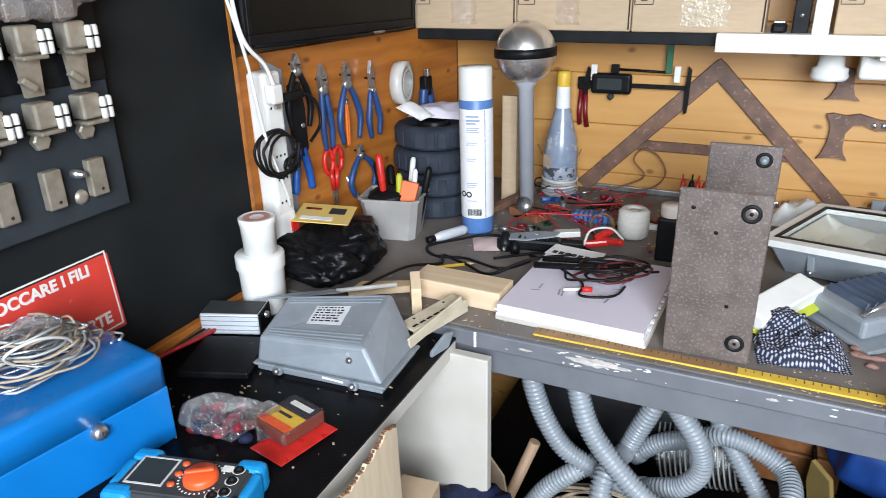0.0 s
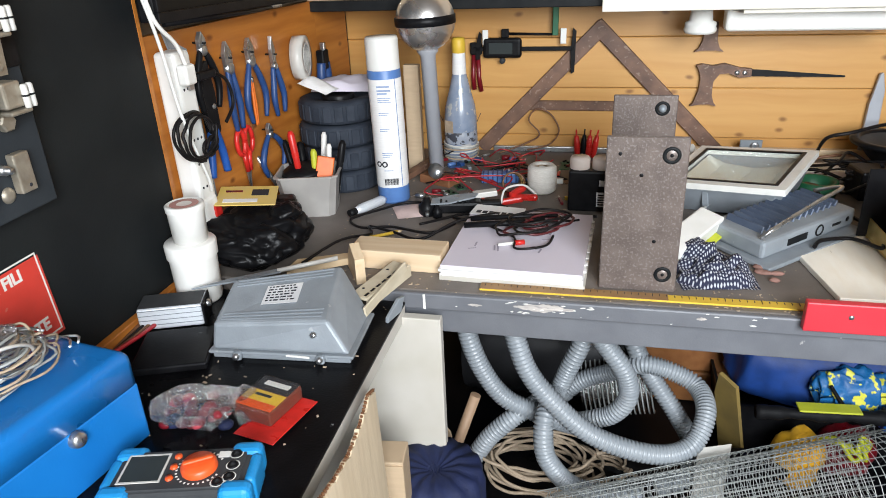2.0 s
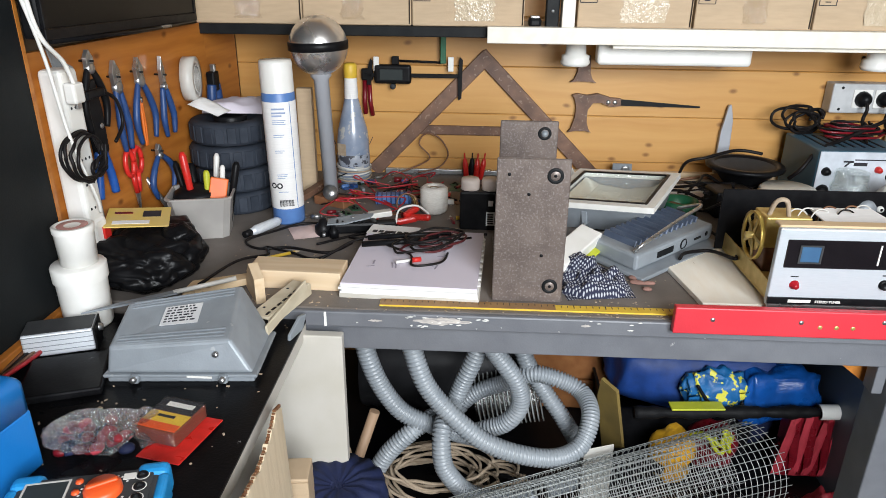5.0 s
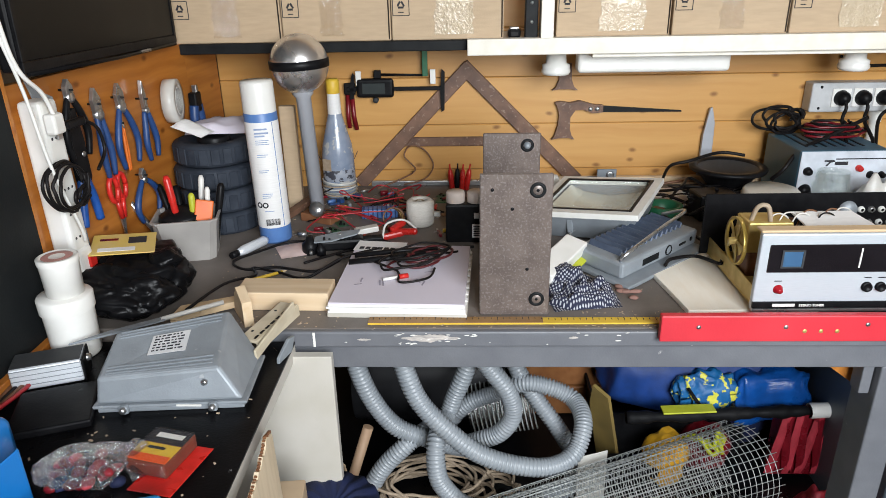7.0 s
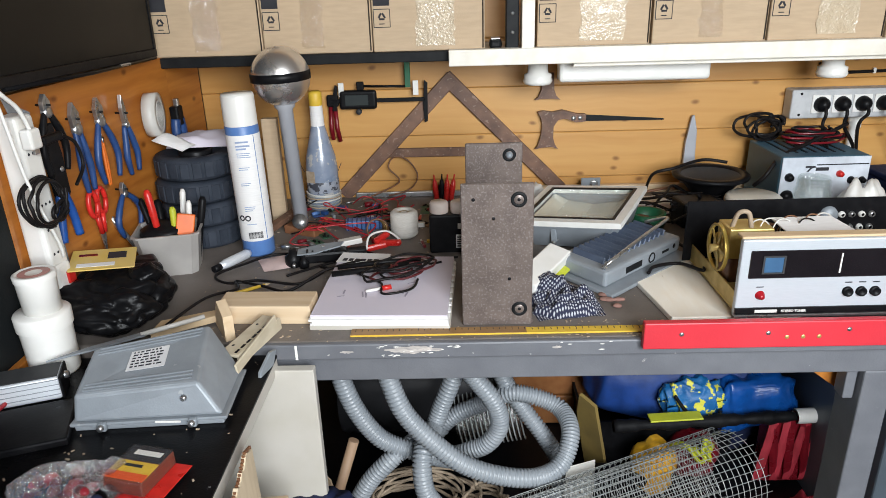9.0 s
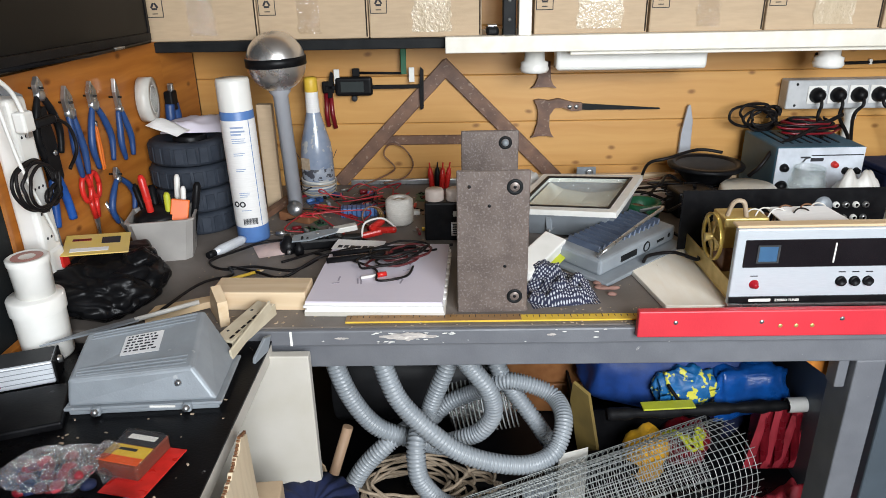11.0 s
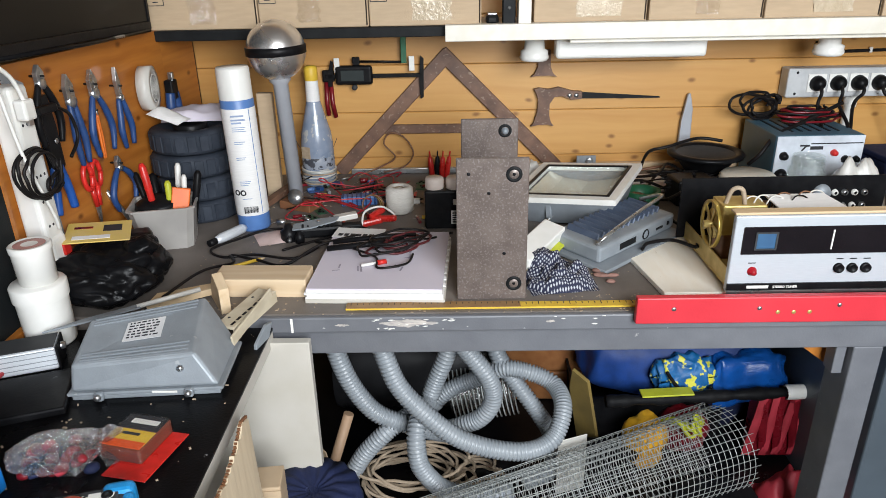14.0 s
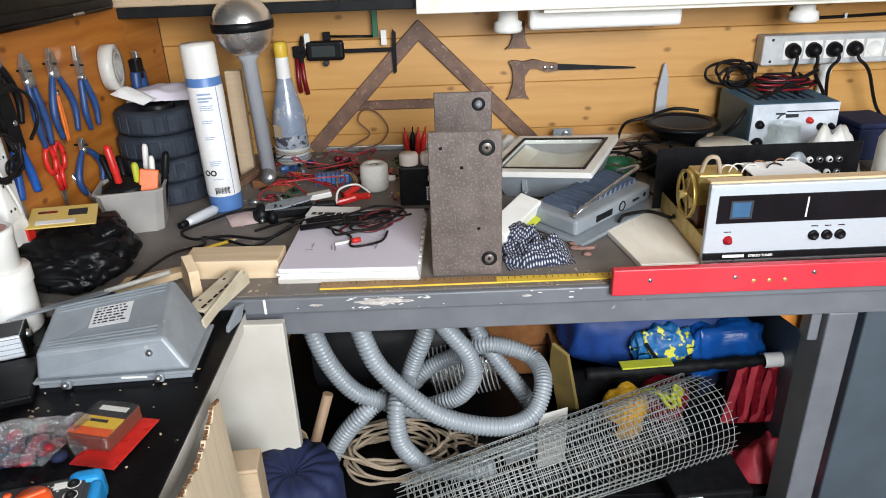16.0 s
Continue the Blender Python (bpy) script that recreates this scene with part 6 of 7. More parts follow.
for s in (-1, 1):
    part("grip", bm_tube(spline([(0.010 * s, -0.025, 0), (0.016 * s, -0.06, 0), (0.015 * s, -0.13, 0)], 6), 0.011, 10), BLUEG, ws_)
part("head", bm_box(0.03, 0.045, 0.02, (0, -0.018, -0.01), 0.004), PLAST_K, ws_)
part("jaw", bm_box(0.01, 0.02, 0.012, (0.006, 0.010, -0.006), 0.002), STEEL, ws_)
bh = thing("black_crimper", "black crimping tool with bright blue grips hung on the panel", "crimper", on_panel(0.142, 1.235, 0.008))
part("body", bm_slab([(-0.006, 0.0), (0.020, 0.004), (0.026, -0.05), (0.028, -0.12), (0.014, -0.135), (-0.004, -0.125), (-0.008, -0.06)], 0.012, bevel=0.002), PLAST_K, bh)
for s in (-1, 1):
    part("grip", bm_tube(spline([(0.009 + 0.006 * s, -0.118, 0.006), (0.009 + 0.016 * s, -0.155, 0.007), (0.009 + 0.024 * s, -0.200, 0.006)], 6), lambda i: 0.0075, 10), BLUEBR, bh, "bright blue grip")
part("screw", bm_lathe([(0, 0.002), (0.004, 0.0015), (0.005, 0)], 12, m=pose(0.014, -0.075, 0.0142)), STEEL, bh)
tp = thing("tape_roll", "roll of clear adhesive tape hung on the panel", "tape roll", on_panel(0.50, 1.187, 0.004) @ pose(0, 0, 0, 0, 14, 0))
part("tape", bm_lathe([(0.030, 0.0), (0.047, 0.0), (0.047, 0.026), (0.030, 0.026), (0.030, 0)], 36), MAST, tp)
part("core", bm_lathe([(0.028, 0.001), (0.030, 0.0), (0.030, 0.0265), (0.028, 0.0265)], 36), PLAST_W, tp)
sc = thing("scissors", "red handled scissors hung on the panel", "scissors", on_panel(0.243, 1.072, 0.012))
for s in (-1, 1):
    part("ring", bm_tube([(s * 0.014 + 0.013 * math.cos(a), 0.024 * math.sin(a), 0.003) for a in [2 * math.pi * i / 20 for i in range(21)]], 0.0048, 8), REDG, sc, "red finger ring")
    part("shank", bm_tube([(s * 0.010, -0.018, 0.003), (s * 0.004, -0.06, 0.003)], 0.005, 8), REDG, sc)
    part("blade", bm_slab([(0.0, -0.05), (s * 0.008, -0.055), (s * 0.001, -0.10)][::s], 0.003), STEEL, sc)
sqr = thing("try_square", "grey metal set square hung on the panel", "set square", on_panel(0.10, 1.285, 0.004))
part("blade", bm_slab([(-0.026, 0.014), (-0.006, -0.004), (0.030, -0.022), (0.040, -0.32), (0.012, -0.32), (0.004, -0.04), (-0.012, -0.03)], 0.003), GALV, sqr)

# white extension strip on the panel
ex = thing("extension_strip", "white multi-socket extension strip hung upright", "extension lead", on_panel(0.067, 1.125, 0.003) @ pose(0, 0, 0, 0, 0, 0.5))
part("housing", bm_box(0.046, 0.29, 0.04, (0, 0, 0), 0.008, 3), PLAST_W, ex)
for k in range(5):
    for dx in (-0.010, 0, 0.010):
        part("socket_hole", bm_lathe([(0, 0.0003), (0.0022, 0.0002), (0.0026, 0)], 8, m=pose(dx, 0.085 - k * 0.042, 0.0402)), INK, ex)
part("switch_housing", bm_box(0.047, 0.06, 0.044, (0.0, -0.13, 0), 0.012, 4), PLAST_W, ex)
part("switch", bm_box(0.018, 0.022, 0.005, (0.01, -0.13, 0.0435), 0.0015), REDG, ex, "red rocker switch")
up = thing("usb_plug", "white charger plug with a white cable in the strip", "plug", on_panel(0.055, 1.235, 0.044))
part("body", bm_box(0.026, 0.032, 0.02, (0, 0, 0), 0.004), PLAST_W, up)
part("pin", bm_box(0.012, 0.012, 0.004, (0.008, -0.02, 0.006), 0.0005, 1), STEEL, up)
part("cable", bm_tube(spline([(0, 0.014, 0.012), (-0.018, 0.05, 0.014), (-0.056, 0.09, 0.014), (-0.072, 0.16, 0.014), (-0.088, 0.36, 0.012)], 8), 0.0035, 8), PLAST_W, up)
part("cable", bm_tube(spline([(-0.078, 0.16, 0.008), (-0.054, 0.06, 0.012), (-0.036, -0.06, 0.014), (0.0, -0.17, 0.014), (0.012, -0.20, 0.008)], 8), 0.0028, 8), PLAST_W, up)
bp2 = thing("black_plug", "black flat plug with a coiled black cable", "plug", on_panel(0.085, 1.225, 0.044))
part("body", bm_box(0.05, 0.014, 0.014, (0.02, 0, 0), 0.004), PLAST_K, bp2)
part("cable", bm_tube(spline([(0.045, 0, 0.007), (0.075, -0.02, 0.01), (0.08, -0.06, 0.012), (0.045, -0.085, 0.016)], 8), 0.003, 8), CABLE_K, bp2)
cc = thing("cable_coil", "coil of black cable hung over the extension strip", "cable coil", on_panel(0.050, 1.135, 0.046))
for k in range(4):
    part("turn", bm_tube(coil_path(0.048 - 0.003 * k, 0.042 - 0.004 * k, 1.15, 0.10, k + 9, n=16, z=0.003 + 0.004 * k, rise=0.004), 0.0027, 6), CABLE_K, cc)
part("knot", bm_tube(coil_path(0.018, 0.014, 1.6, 0.2, 3, n=12, z=0.006), 0.003, 6), CABLE_K, cc, m=pose(0.035, -0.025, 0))

# ---- black side table ----
gx = thing("junction_box", "grey cast junction box with a ribbed lid and paper label", "junction box", pose(-0.18, -0.15, BT))


GB = [Vector(p) for p in ((-0.098, -0.063, 0.012), (0.104, -0.049, 0.012), (0.097, 0.068, 0.012), (-0.104, 0.046, 0.012))]
GT = [Vector(p) for p in ((-0.091, -0.060, 0.054), (0.072, -0.038, 0.060), (0.055, 0.078, 0.088), (-0.094, 0.018, 0.083))]


def hexa(lo, hi, bevel=0.004, seg=2):
    """A solid between two four-cornered faces."""
    bm = bmesh.new()
    a, b = [bm.verts.new(p) for p in lo], [bm.verts.new(p) for p in hi]
    bm.faces.new(a[::-1])
    bm.faces.new(b)
    for i in range(4):
        bm.faces.new((a[i], a[(i + 1) % 4], b[(i + 1) % 4], b[i]))
    if bevel:
        bmesh.ops.bevel(bm, geom=list(bm.edges), offset=bevel, segments=seg, affect="EDGES", profile=0.5)
    return bm


UP = (GT[1] - GT[0]).cross(GT[3] - GT[0]).normalized()


def lid_at(u, v, h=0.0):
    return GT[0].lerp(GT[1], u).lerp(GT[3].lerp(GT[2], u), v) + UP * h


def lid_patch(u0, u1, v0, v1, h0, h1):
    c = ((u0, v0), (u1, v0), (u1, v1), (u0, v1))
    return hexa([lid_at(u, v, h0) for u, v in c], [lid_at(u, v, h1) for u, v in c], 0)


out = [Vector((p.x * 1.05, p.y * 1.06, 0)) for p in GB]
part("base", hexa([Vector((p.x, p.y, 0.0)) for p in GB], [Vector((p.x, p.y, 0.008)) for p in GB], 0.002), GALV, gx)
part("flange", hexa([p + Vector((0, 0, 0.008)) for p in out], [p + Vector((0, 0, 0.013)) for p in out], 0.0015, 1), GALV, gx)
part("lid", hexa([p + Vector((0, 0, 0.0012)) for p in GB], GT, 0.005, 3), GALV, gx, "domed grey lid")
for v in (0.08, 0.14, 0.20, 0.82, 0.88, 0.94):
    part("rib", lid_patch(0.06, 0.94, v, v + 0.018, -0.0005, 0.0012), GALV, gx)
part("label", lid_patch(0.36, 0.68, 0.36, 0.74, 0.0, 0.0008), mat("grey_white_label", (0.60, 0.60, 0.60), (0.52, 0.52, 0.53), 0.5, bump=0.03), gx, "pale printed label")
rn = random.Random(31)
for k in range(6):
    u = 0.385
    while u < 0.62:
        w = rn.uniform(0.012, 0.05)
        part("print_bar", lid_patch(u, u + w, 0.69 - k * 0.055, 0.715 - k * 0.055, 0.0008, 0.0011), INK, gx)
        u += w + 0.014
for f in (0.2, 0.8):
    q = GB[0].lerp(GB[1], f)
    part("latch_lug", bm_box(0.012, 0.010, 0.013, (0, 0, 0), 0.003), GALV, gx, m=pose(q.x, q.y - 0.005, 0.002, 0, 0, 4))
    part("latch", bm_lathe([(0, 0.006), (0.004, 0.005), (0.005, 0)], 12, m=pose(q.x, q.y - 0.0095, 0.010, 90)), STEEL, gx)
part("paint_mark", bm_box(0.035, 0.001, 0.003, (0.03, -0.0585, 0.009)), WHITEINK, gx)
part("cover_screw", bm_lathe([(0, 0.005), (0.004, 0.004), (0.005, 0)], 12, m=pose(0.052, -0.0455, 0.040, 80)), STEEL, gx)

al = thing("aluminium_case", "small ribbed aluminium instrument case", "case", pose(-0.390, -0.128, BT, 0, 0, 20))
part("extrusion", bm_box(0.096, 0.048, 0.036, (0, 0, 0.002), 0.003), ALU, al)
# charcoal plate added: the dark reflection on the top, put in as colour
part("top_plate", bm_box(0.094, 0.044, 0.0012, (0, 0.001, 0.0381), 0.0005, 1), CHAR, al, "dark plate standing in for the top's dark reflection")
part("end_plate", bm_box(0.003, 0.050, 0.038, (0.0500, 0, 0.001), 0.001, 1), PLAST_K, al)
for z in (0.010, 0.018, 0.026, 0.034):
    part("groove", bm_box(0.095, 0.0008, 0.0012, (0, -0.0242, z)), GALV, al)
part("connector", bm_lathe([(0, 0.006), (0.005, 0.006), (0.006, 0)], 14, m=pose(0.0526, 0.0, 0.028, 0, 90)), STEEL, al)
bx = thing("black_power_brick", "flat matt black plastic power brick", "power adapter", pose(-0.338, -0.212, BT, 0, 0, 20))
part("body", bm_box(0.105, 0.105, 0.012, (0, 0, 0), 0.003), PLAST_K, bx)
part("socket", bm_lathe([(0, 0.0004), (0.003, 0.0003), (0.0035, 0)], 10, m=pose(0.03, 0.03, 0.0121)), CHAR, bx)

bu = thing("white_bucket", "white plastic tub with a screw lid", "tub", pose(-0.392, -0.048, BT))
part("tub", bm_lathe([(0, 0), (0.034, 0), (0.036, 0.004), (0.038, 0.085)], 36), PLAST_W, bu)
part("lid", bm_lathe([(0.0405, 0.080), (0.041, 0.102), (0.039, 0.105), (0, 0.105)], 36), PLAST_W, bu)
cu = thing("small_white_tub", "small white plastic tub on top of the larger one", "tub", pose(-0.390, -0.046, BT + 0.1055))
part("tub", bm_lathe([(0, 0), (0.027, 0), (0.029, 0.056)], 32), PLAST_W, cu)
part("lid", bm_lathe([(0.030, 0.052), (0.0305, 0.061), (0.027, 0.063), (0.025, 0.0615), (0, 0.0615)], 32), PLAST_W, cu)
part("lid_print", bm_lathe([(0.012, 0.0618), (0.022, 0.0620), (0.0225, 0.0618)], 32), mat("faded_red_print", (0.50, 0.25, 0.22), rough=0.5), cu, "faded red print on the lid")
kn = thing("flat_file", "long flat steel file with a pale tang", "file", lay((-0.372, -0.098, 0.927), (-0.20, 0.005, 0.934)))
part("blade", bm_slab([(0, -0.002), (0.06, -0.006), (0.14, -0.006), (0.14, 0.006), (0.06, 0.006)], 0.003), GALV, kn)
part("handle", bm_tube([(0.135, 0, 0.002), (0.235, 0, 0.003)], 0.004, 10), MAST, kn)
kp = thing("cable_under_file", "brown cables lying along the wall foot", "cables")
for k in range(4):
    part("cable", bm_tube(spline([(-0.437 + 0.006 * k, -0.42, BT + 0.004), (-0.425 + 0.004 * k, -0.28, BT + 0.006 + 0.004 * k), (-0.43 + 0.008 * k, -0.15, BT + 0.01), (-0.41, -0.06 + 0.02 * k, BT + 0.02), (-0.40, 0.06, TOP + 0.006)], 8), 0.0035, 6), (BROWN, CABLE_K, BROWN, CABLE_R)[k], kp)
wbt = thing("orange_batten", "orange varnished batten along the foot of the wall", "batten", kind="structure")
part("batten", bm_box(0.014, 0.50, 0.020, (-0.439, -0.262, BT + 0.001), 0.002), ORANGE, wbt)

TAN = mat("tan_cream_plastic", (0.60, 0.53, 0.40), (0.50, 0.43, 0.31), 0.5, scale=30, bump=0.1, stain=0.2)
cr = thing("cream_bracket", "tan cream slotted channel bracket", "bracket", lay((-0.106, -0.070, 0.914), (-0.066, 0.040, 0.922)))
part("channel", bm_box(0.118, 0.034, 0.005, (0.06, 0, 0), 0.001, 1), TAN, cr)
for s in (-1, 1):
    part("flange", bm_box(0.118, 0.003, 0.020, (0.06, 0.0165 * s, -0.016), 0.0005, 1), TAN, cr)
for k in range(7):
    part("slot", bm_box(0.010, 0.004, 0.0006, (0.012 + k * 0.015, -0.009, 0.005)), PLAST_K, cr)
for x in (0.025, 0.09):
    part("rivet_hole", bm_lathe([(0, 0.0004), (0.0022, 0.0003), (0.0026, 0)], 10, m=pose(x, 0.008, 0.005)), INK, cr)
cr2 = thing("cream_strip", "thin tan cream strip leaning on the bracket", "strip", lay((-0.086, -0.098, 0.900), (-0.052, 0.034, 0.922)))
part("strip", bm_box(0.130, 0.004, 0.018, (0.065, 0, 0), 0.001, 1), TAN, cr2)
gp = thing("grey_plastic_clip", "grey plastic clip on the table corner", "clip", pose(-0.053, -0.062, BT, 0, 0, 72))
part("clip", bm_slab([(-0.024, 0), (0.014, 0.002), (0.026, 0.024), (0.010, 0.027), (-0.022, 0.009)], 0.006, m=pose(0, 0, 0, 90), bevel=0.0015), GALV, gp)

# cash box against the wall


def lid_box(w, d, h, r, m):
    """A shallow lid: straight sides below, well rounded shoulders above."""
    bm = bmesh.new()
    rings = []
    for i in range(7):
        a = math.pi / 2 * i / 6
        inset, z = r * (1 - math.cos(a)), h - r + r * math.sin(a)
        rings.append((inset, z))
    rings = [(0, 0)] + rings
    rows = []
    for inset, z in rings:
        x, y, c = w / 2 - inset, d / 2 - inset, 0.008
        rows.append([bm.verts.new(m @ Vector((px, py, z))) for px, py in
                     ((x - c, -y), (x - c * 0.3, -y + c * 0.3), (x, -y + c), (x, y - c), (x - c * 0.3, y - c * 0.3), (x - c, y), (-x + c, y), (-x + c * 0.3, y - c * 0.3), (-x, y - c), (-x, -y + c), (-x + c * 0.3, -y + c * 0.3), (-x + c, -y))])
    for a, b in zip(rows, rows[1:]):
        for i in range(12):
            bm.faces.new((a[i], a[(i + 1) % 12], b[(i + 1) % 12], b[i])).smooth = True
    bm.faces.new(rows[0][::-1])
    bm.faces.new(rows[-1])
    return bm


cx = thing("cash_box", "glossy blue enamelled steel cash box", "cash box", pose(-0.268, -0.382, BT, 0, 0, -9.5))
part("body", bm_box(0.17, 0.27, 0.076, (-0.085, -0.135, 0), 0.0025, 2), BLUEE, cx)
part("lid", lid_box(0.172, 0.272, 0.0445, 0.011, m=pose(-0.085, -0.135, 0.0768)), BLUEE, cx, "rounded blue lid")
part("lock", bm_lathe([(0, 0.010), (0.007, 0.009), (0.009, 0.006), (0.010, 0)], 24, m=pose(0.0002, -0.092, 0.066, 0, 90)), STEEL, cx, "round chrome lock")
part("key_slot", bm_box(0.0008, 0.0015, 0.006, (0.0103, -0.092, 0.063)), INK, cx)
wt = thing("wire_hank", "hank of bare grey wire lying on the cash box", "wire coil", pose(-0.372, -0.475, 1.0072, 0, 0, 60))
for k in range(20):
    part("strand", bm_tube(coil_path(0.068 - 0.0018 * k, 0.048 - 0.0014 * k, 1.3, 0.30, k * 3 + 1, n=16, z=0.003 + 0.0022 * k, rise=0.008), 0.0016, 6), (GALVW, ROPE, STEEL)[k % 3], wt)
part("bundle_film", crumpled(0.040, 0.028, 0.030, 21, 40, 4), CRINKLE, wt, "scrap of clear film", m=pose(0.01, 0, 0.02))
part("loop", bm_tube(spline([(0.0, -0.03, 0.02), (-0.02, -0.05, 0.05), (0.01, -0.06, 0.066), (0.04, -0.04, 0.05), (0.05, -0.01, 0.02)], 8), 0.002, 6), MAST, wt)

# warning sign
sg = thing("warning_sign", "red enamel warning sign with pale capital letters", "sign", pose(-0.441, -0.288, 0.966, 90, 0, 90) @ pose(0, 0, 0, -4, 0, 0.5))
part("plate", bm_box(0.25, 0.118, 0.0015, (-0.125, 0.056, 0), 0.0005, 1), mat("red_enamel", (0.60, 0.045, 0.03), (0.52, 0.04, 0.025), 0.45, scale=20, bump=0.05, specks=(0.5, 0.3, 0.22), speck_amount=0.5, speck_scale=50, speck_size=0.3), sg)
for (x, y, w, h) in ((-0.125, 0.111, 0.242, 0.0022), (-0.125, 0.003, 0.242, 0.0022)):
    part("border", bm_box(w, h, 0.0005, (x, y, 0.0015)), WHITEINK, sg)
for x in (-0.005, -0.245):
    part("border", bm_box(0.0022, 0.108, 0.0005, (x, 0.057, 0.0015)), WHITEINK, sg)
words("NON TOCCARE I FILI", 0.0212, WHITEINK, sg, pose(-0.236, 0.088, 0.0016))
words("MORTE", 0.0225, WHITEINK, sg, pose(-0.094, 0.012, 0.0016))
part("emblem", bm_slab([(-0.012, -0.008), (0.012, -0.008), (0.02, 0.004), (0.008, 0.012), (-0.008, 0.012), (-0.02, 0.004)], 0.0004, m=pose(-0.125, 0.058, 0.0016)), WHITEINK, sg)

# fuse board on the black wall
fb = thing("fuse_board", "slate grey board with old brass fuse holders", "fuse board", pose(-0.4465, -0.250, 1.135, 0, 0, 90))
part("board", bm_box(0.40, 0.018, 0.42, (-0.20, -0.009, 0), 0.002), mat("slate_board", (0.034, 0.040, 0.046), (0.026, 0.031, 0.036), 0.55, scale=15, bump=0.15), fb)
OLDM = mat("tarnished_brass", (0.42, 0.38, 0.31), (0.32, 0.28, 0.22), 0.45, 0.6, scale=60, bump=0.2)
# plain black sheet covering the upper part of the board
part("backing", bm_box(0.398, 0.004, 0.25, (-0.20, -0.0198, 0.168), 0.001, 1), PLAST_K, fb, "black sheet over the upper board")
PORC = mat("white_porcelain", (0.66, 0.66, 0.63), (0.55, 0.54, 0.50), 0.3, scale=60, bump=0.05)
for c in range(5):
    x = -0.050 - c * 0.062
    for z in (0.128, 0.212):
        part("clamp", bm_box(0.027, 0.024, 0.030, (x, -0.034, z), 0.003), OLDM, fb)
        part("clamp_jaw", bm_box(0.032, 0.028, 0.005, (x + 0.002, -0.036, z - 0.007), 0.002), OLDM, fb)
        for dx in (0.013, 0.023):
            part("porcelain_cap", bm_lathe([(0, 0), (0.0036, 0), (0.0040, 0.002), (0.0040, 0.025), (0.0025, 0.027), (0, 0.027)], 12, m=pose(x + dx, -0.051 + dx * 0.15, z - 0.002)), PORC, fb, "white porcelain cap")
            part("cap_band", bm_lathe([(0.0042, 0), (0.0045, 0.001), (0.0042, 0.0022)], 12, m=pose(x + dx, -0.051 + dx * 0.15, z + 0.011)), DARKSTEEL, fb)
    part("nut", bm_lathe([(0, 0.009), (0.010, 0.009), (0.012, 0.007), (0.012, 0)], 6, m=pose(x, -0.020, 0.112, 90), smooth=False), OLDM, fb)
    part("fuse_strip", bm_slab([(-0.011, 0.0), (0.011, 0.0), (0.015, 0.05), (-0.015, 0.05)], 0.006, m=pose(x, -0.030, 0.164, 90)), OLDM, fb)
    part("wing", bm_box(0.020, 0.010, 0.008, (0, 0, 0), 0.002), OLDM, fb, m=pose(x - 0.012, -0.040, 0.176, 0, 40))
    part("fuse_strip", bm_box(0.024, 0.007, 0.15, (x - 0.002, -0.034, 0.246), 0.001, 1), OLDM, fb)
    part("terminal", bm_box(0.024, 0.012, 0.048, (x, -0.025, 0.028), 0.002), OLDM, fb)
    part("terminal_hole", bm_lathe([(0, 0.0004), (0.002, 0.0003), (0.0024, 0)], 10, m=pose(x + 0.002, -0.0312, 0.036, 90)), INK, fb)
    if c % 2 == 0:
        part("stud", bm_lathe([(0, 0.02), (0.004, 0.02), (0.0045, 0.012), (0.006, 0.012), (0.006, 0)], 10, m=pose(x - 0.026, -0.0185, 0.062, 90)), STEEL, fb)
        part("rosette", bm_lathe([(0, 0.004), (0.004, 0.005), (0.009, 0.002), (0.010, 0)], 16, m=pose(x - 0.022, -0.0185, 0.030, 90)), OLDM, fb)
pb = thing("plastic_wrap", "dusty clear plastic wrap hung over the fuse board", "plastic wrap", pose(-0.405, -0.34, 1.425, 0, 0, 90))
part("film", blob(0.10, 0.02, 0.045, 3.1, 0.35, 50, 4, False, True), CRINKLE, pb)

# multimeter
mm_ = thing("multimeter", "blue cased multimeter with an orange dial", "multimeter", pose(-0.170, -0.464, BT, 0, 0, 14) @ Matrix.Diagonal((0.87, 0.87, 0.95, 1)))
part("body", bm_box(0.172, 0.078, 0.030, (0, 0, 0.004), 0.008, 3), CHAR, mm_, "charcoal body")
for sx in (-1, 1):
    for sy in (-1, 1):
        part("corner_bumper", bm_box(0.040, 0.026, 0.038, (sx * 0.072, sy * 0.034, 0), 0.009, 3), BLUEM, mm_, "bright blue rubber corner")
    part("side_bumper", bm_box(0.014, 0.05, 0.036, (sx * 0.086, 0, 0.0), 0.006, 3), BLUEM, mm_)
part("face_plate", bm_box(0.145, 0.068, 0.003, (0.002, 0, 0.0335), 0.001, 1), CHAR, mm_)
part("display_frame", frame_ring(0.052, 0.050, 0.047, 0.045, 0.0012), MAST, mm_, m=pose(-0.046, 0.003, 0.0362))
part("display", bm_box(0.047, 0.045, 0.0008, (-0.046, 0.003, 0.0362)), LCD, mm_, "grey blank display")
part("dial", bm_lathe([(0, 0.010), (0.019, 0.009), (0.0215, 0.006), (0.022, 0)], 36, m=pose(0.022, 0.0, 0.0365)), DIAL, mm_, "orange-red rotary dial")
part("dial_ridge", bm_box(0.036, 0.007, 0.004, (0, 0, 0), 0.002), DIAL, mm_, m=pose(0.022, 0, 0.0462, 0, 0, 20))
for k in range(3):
    part("button", bm_lathe([(0, 0.003), (0.0042, 0.0025), (0.005, 0)], 14, m=pose(-0.010, 0.022 - k * 0.019, 0.0364)), DIAL, mm_, "orange-red push button")
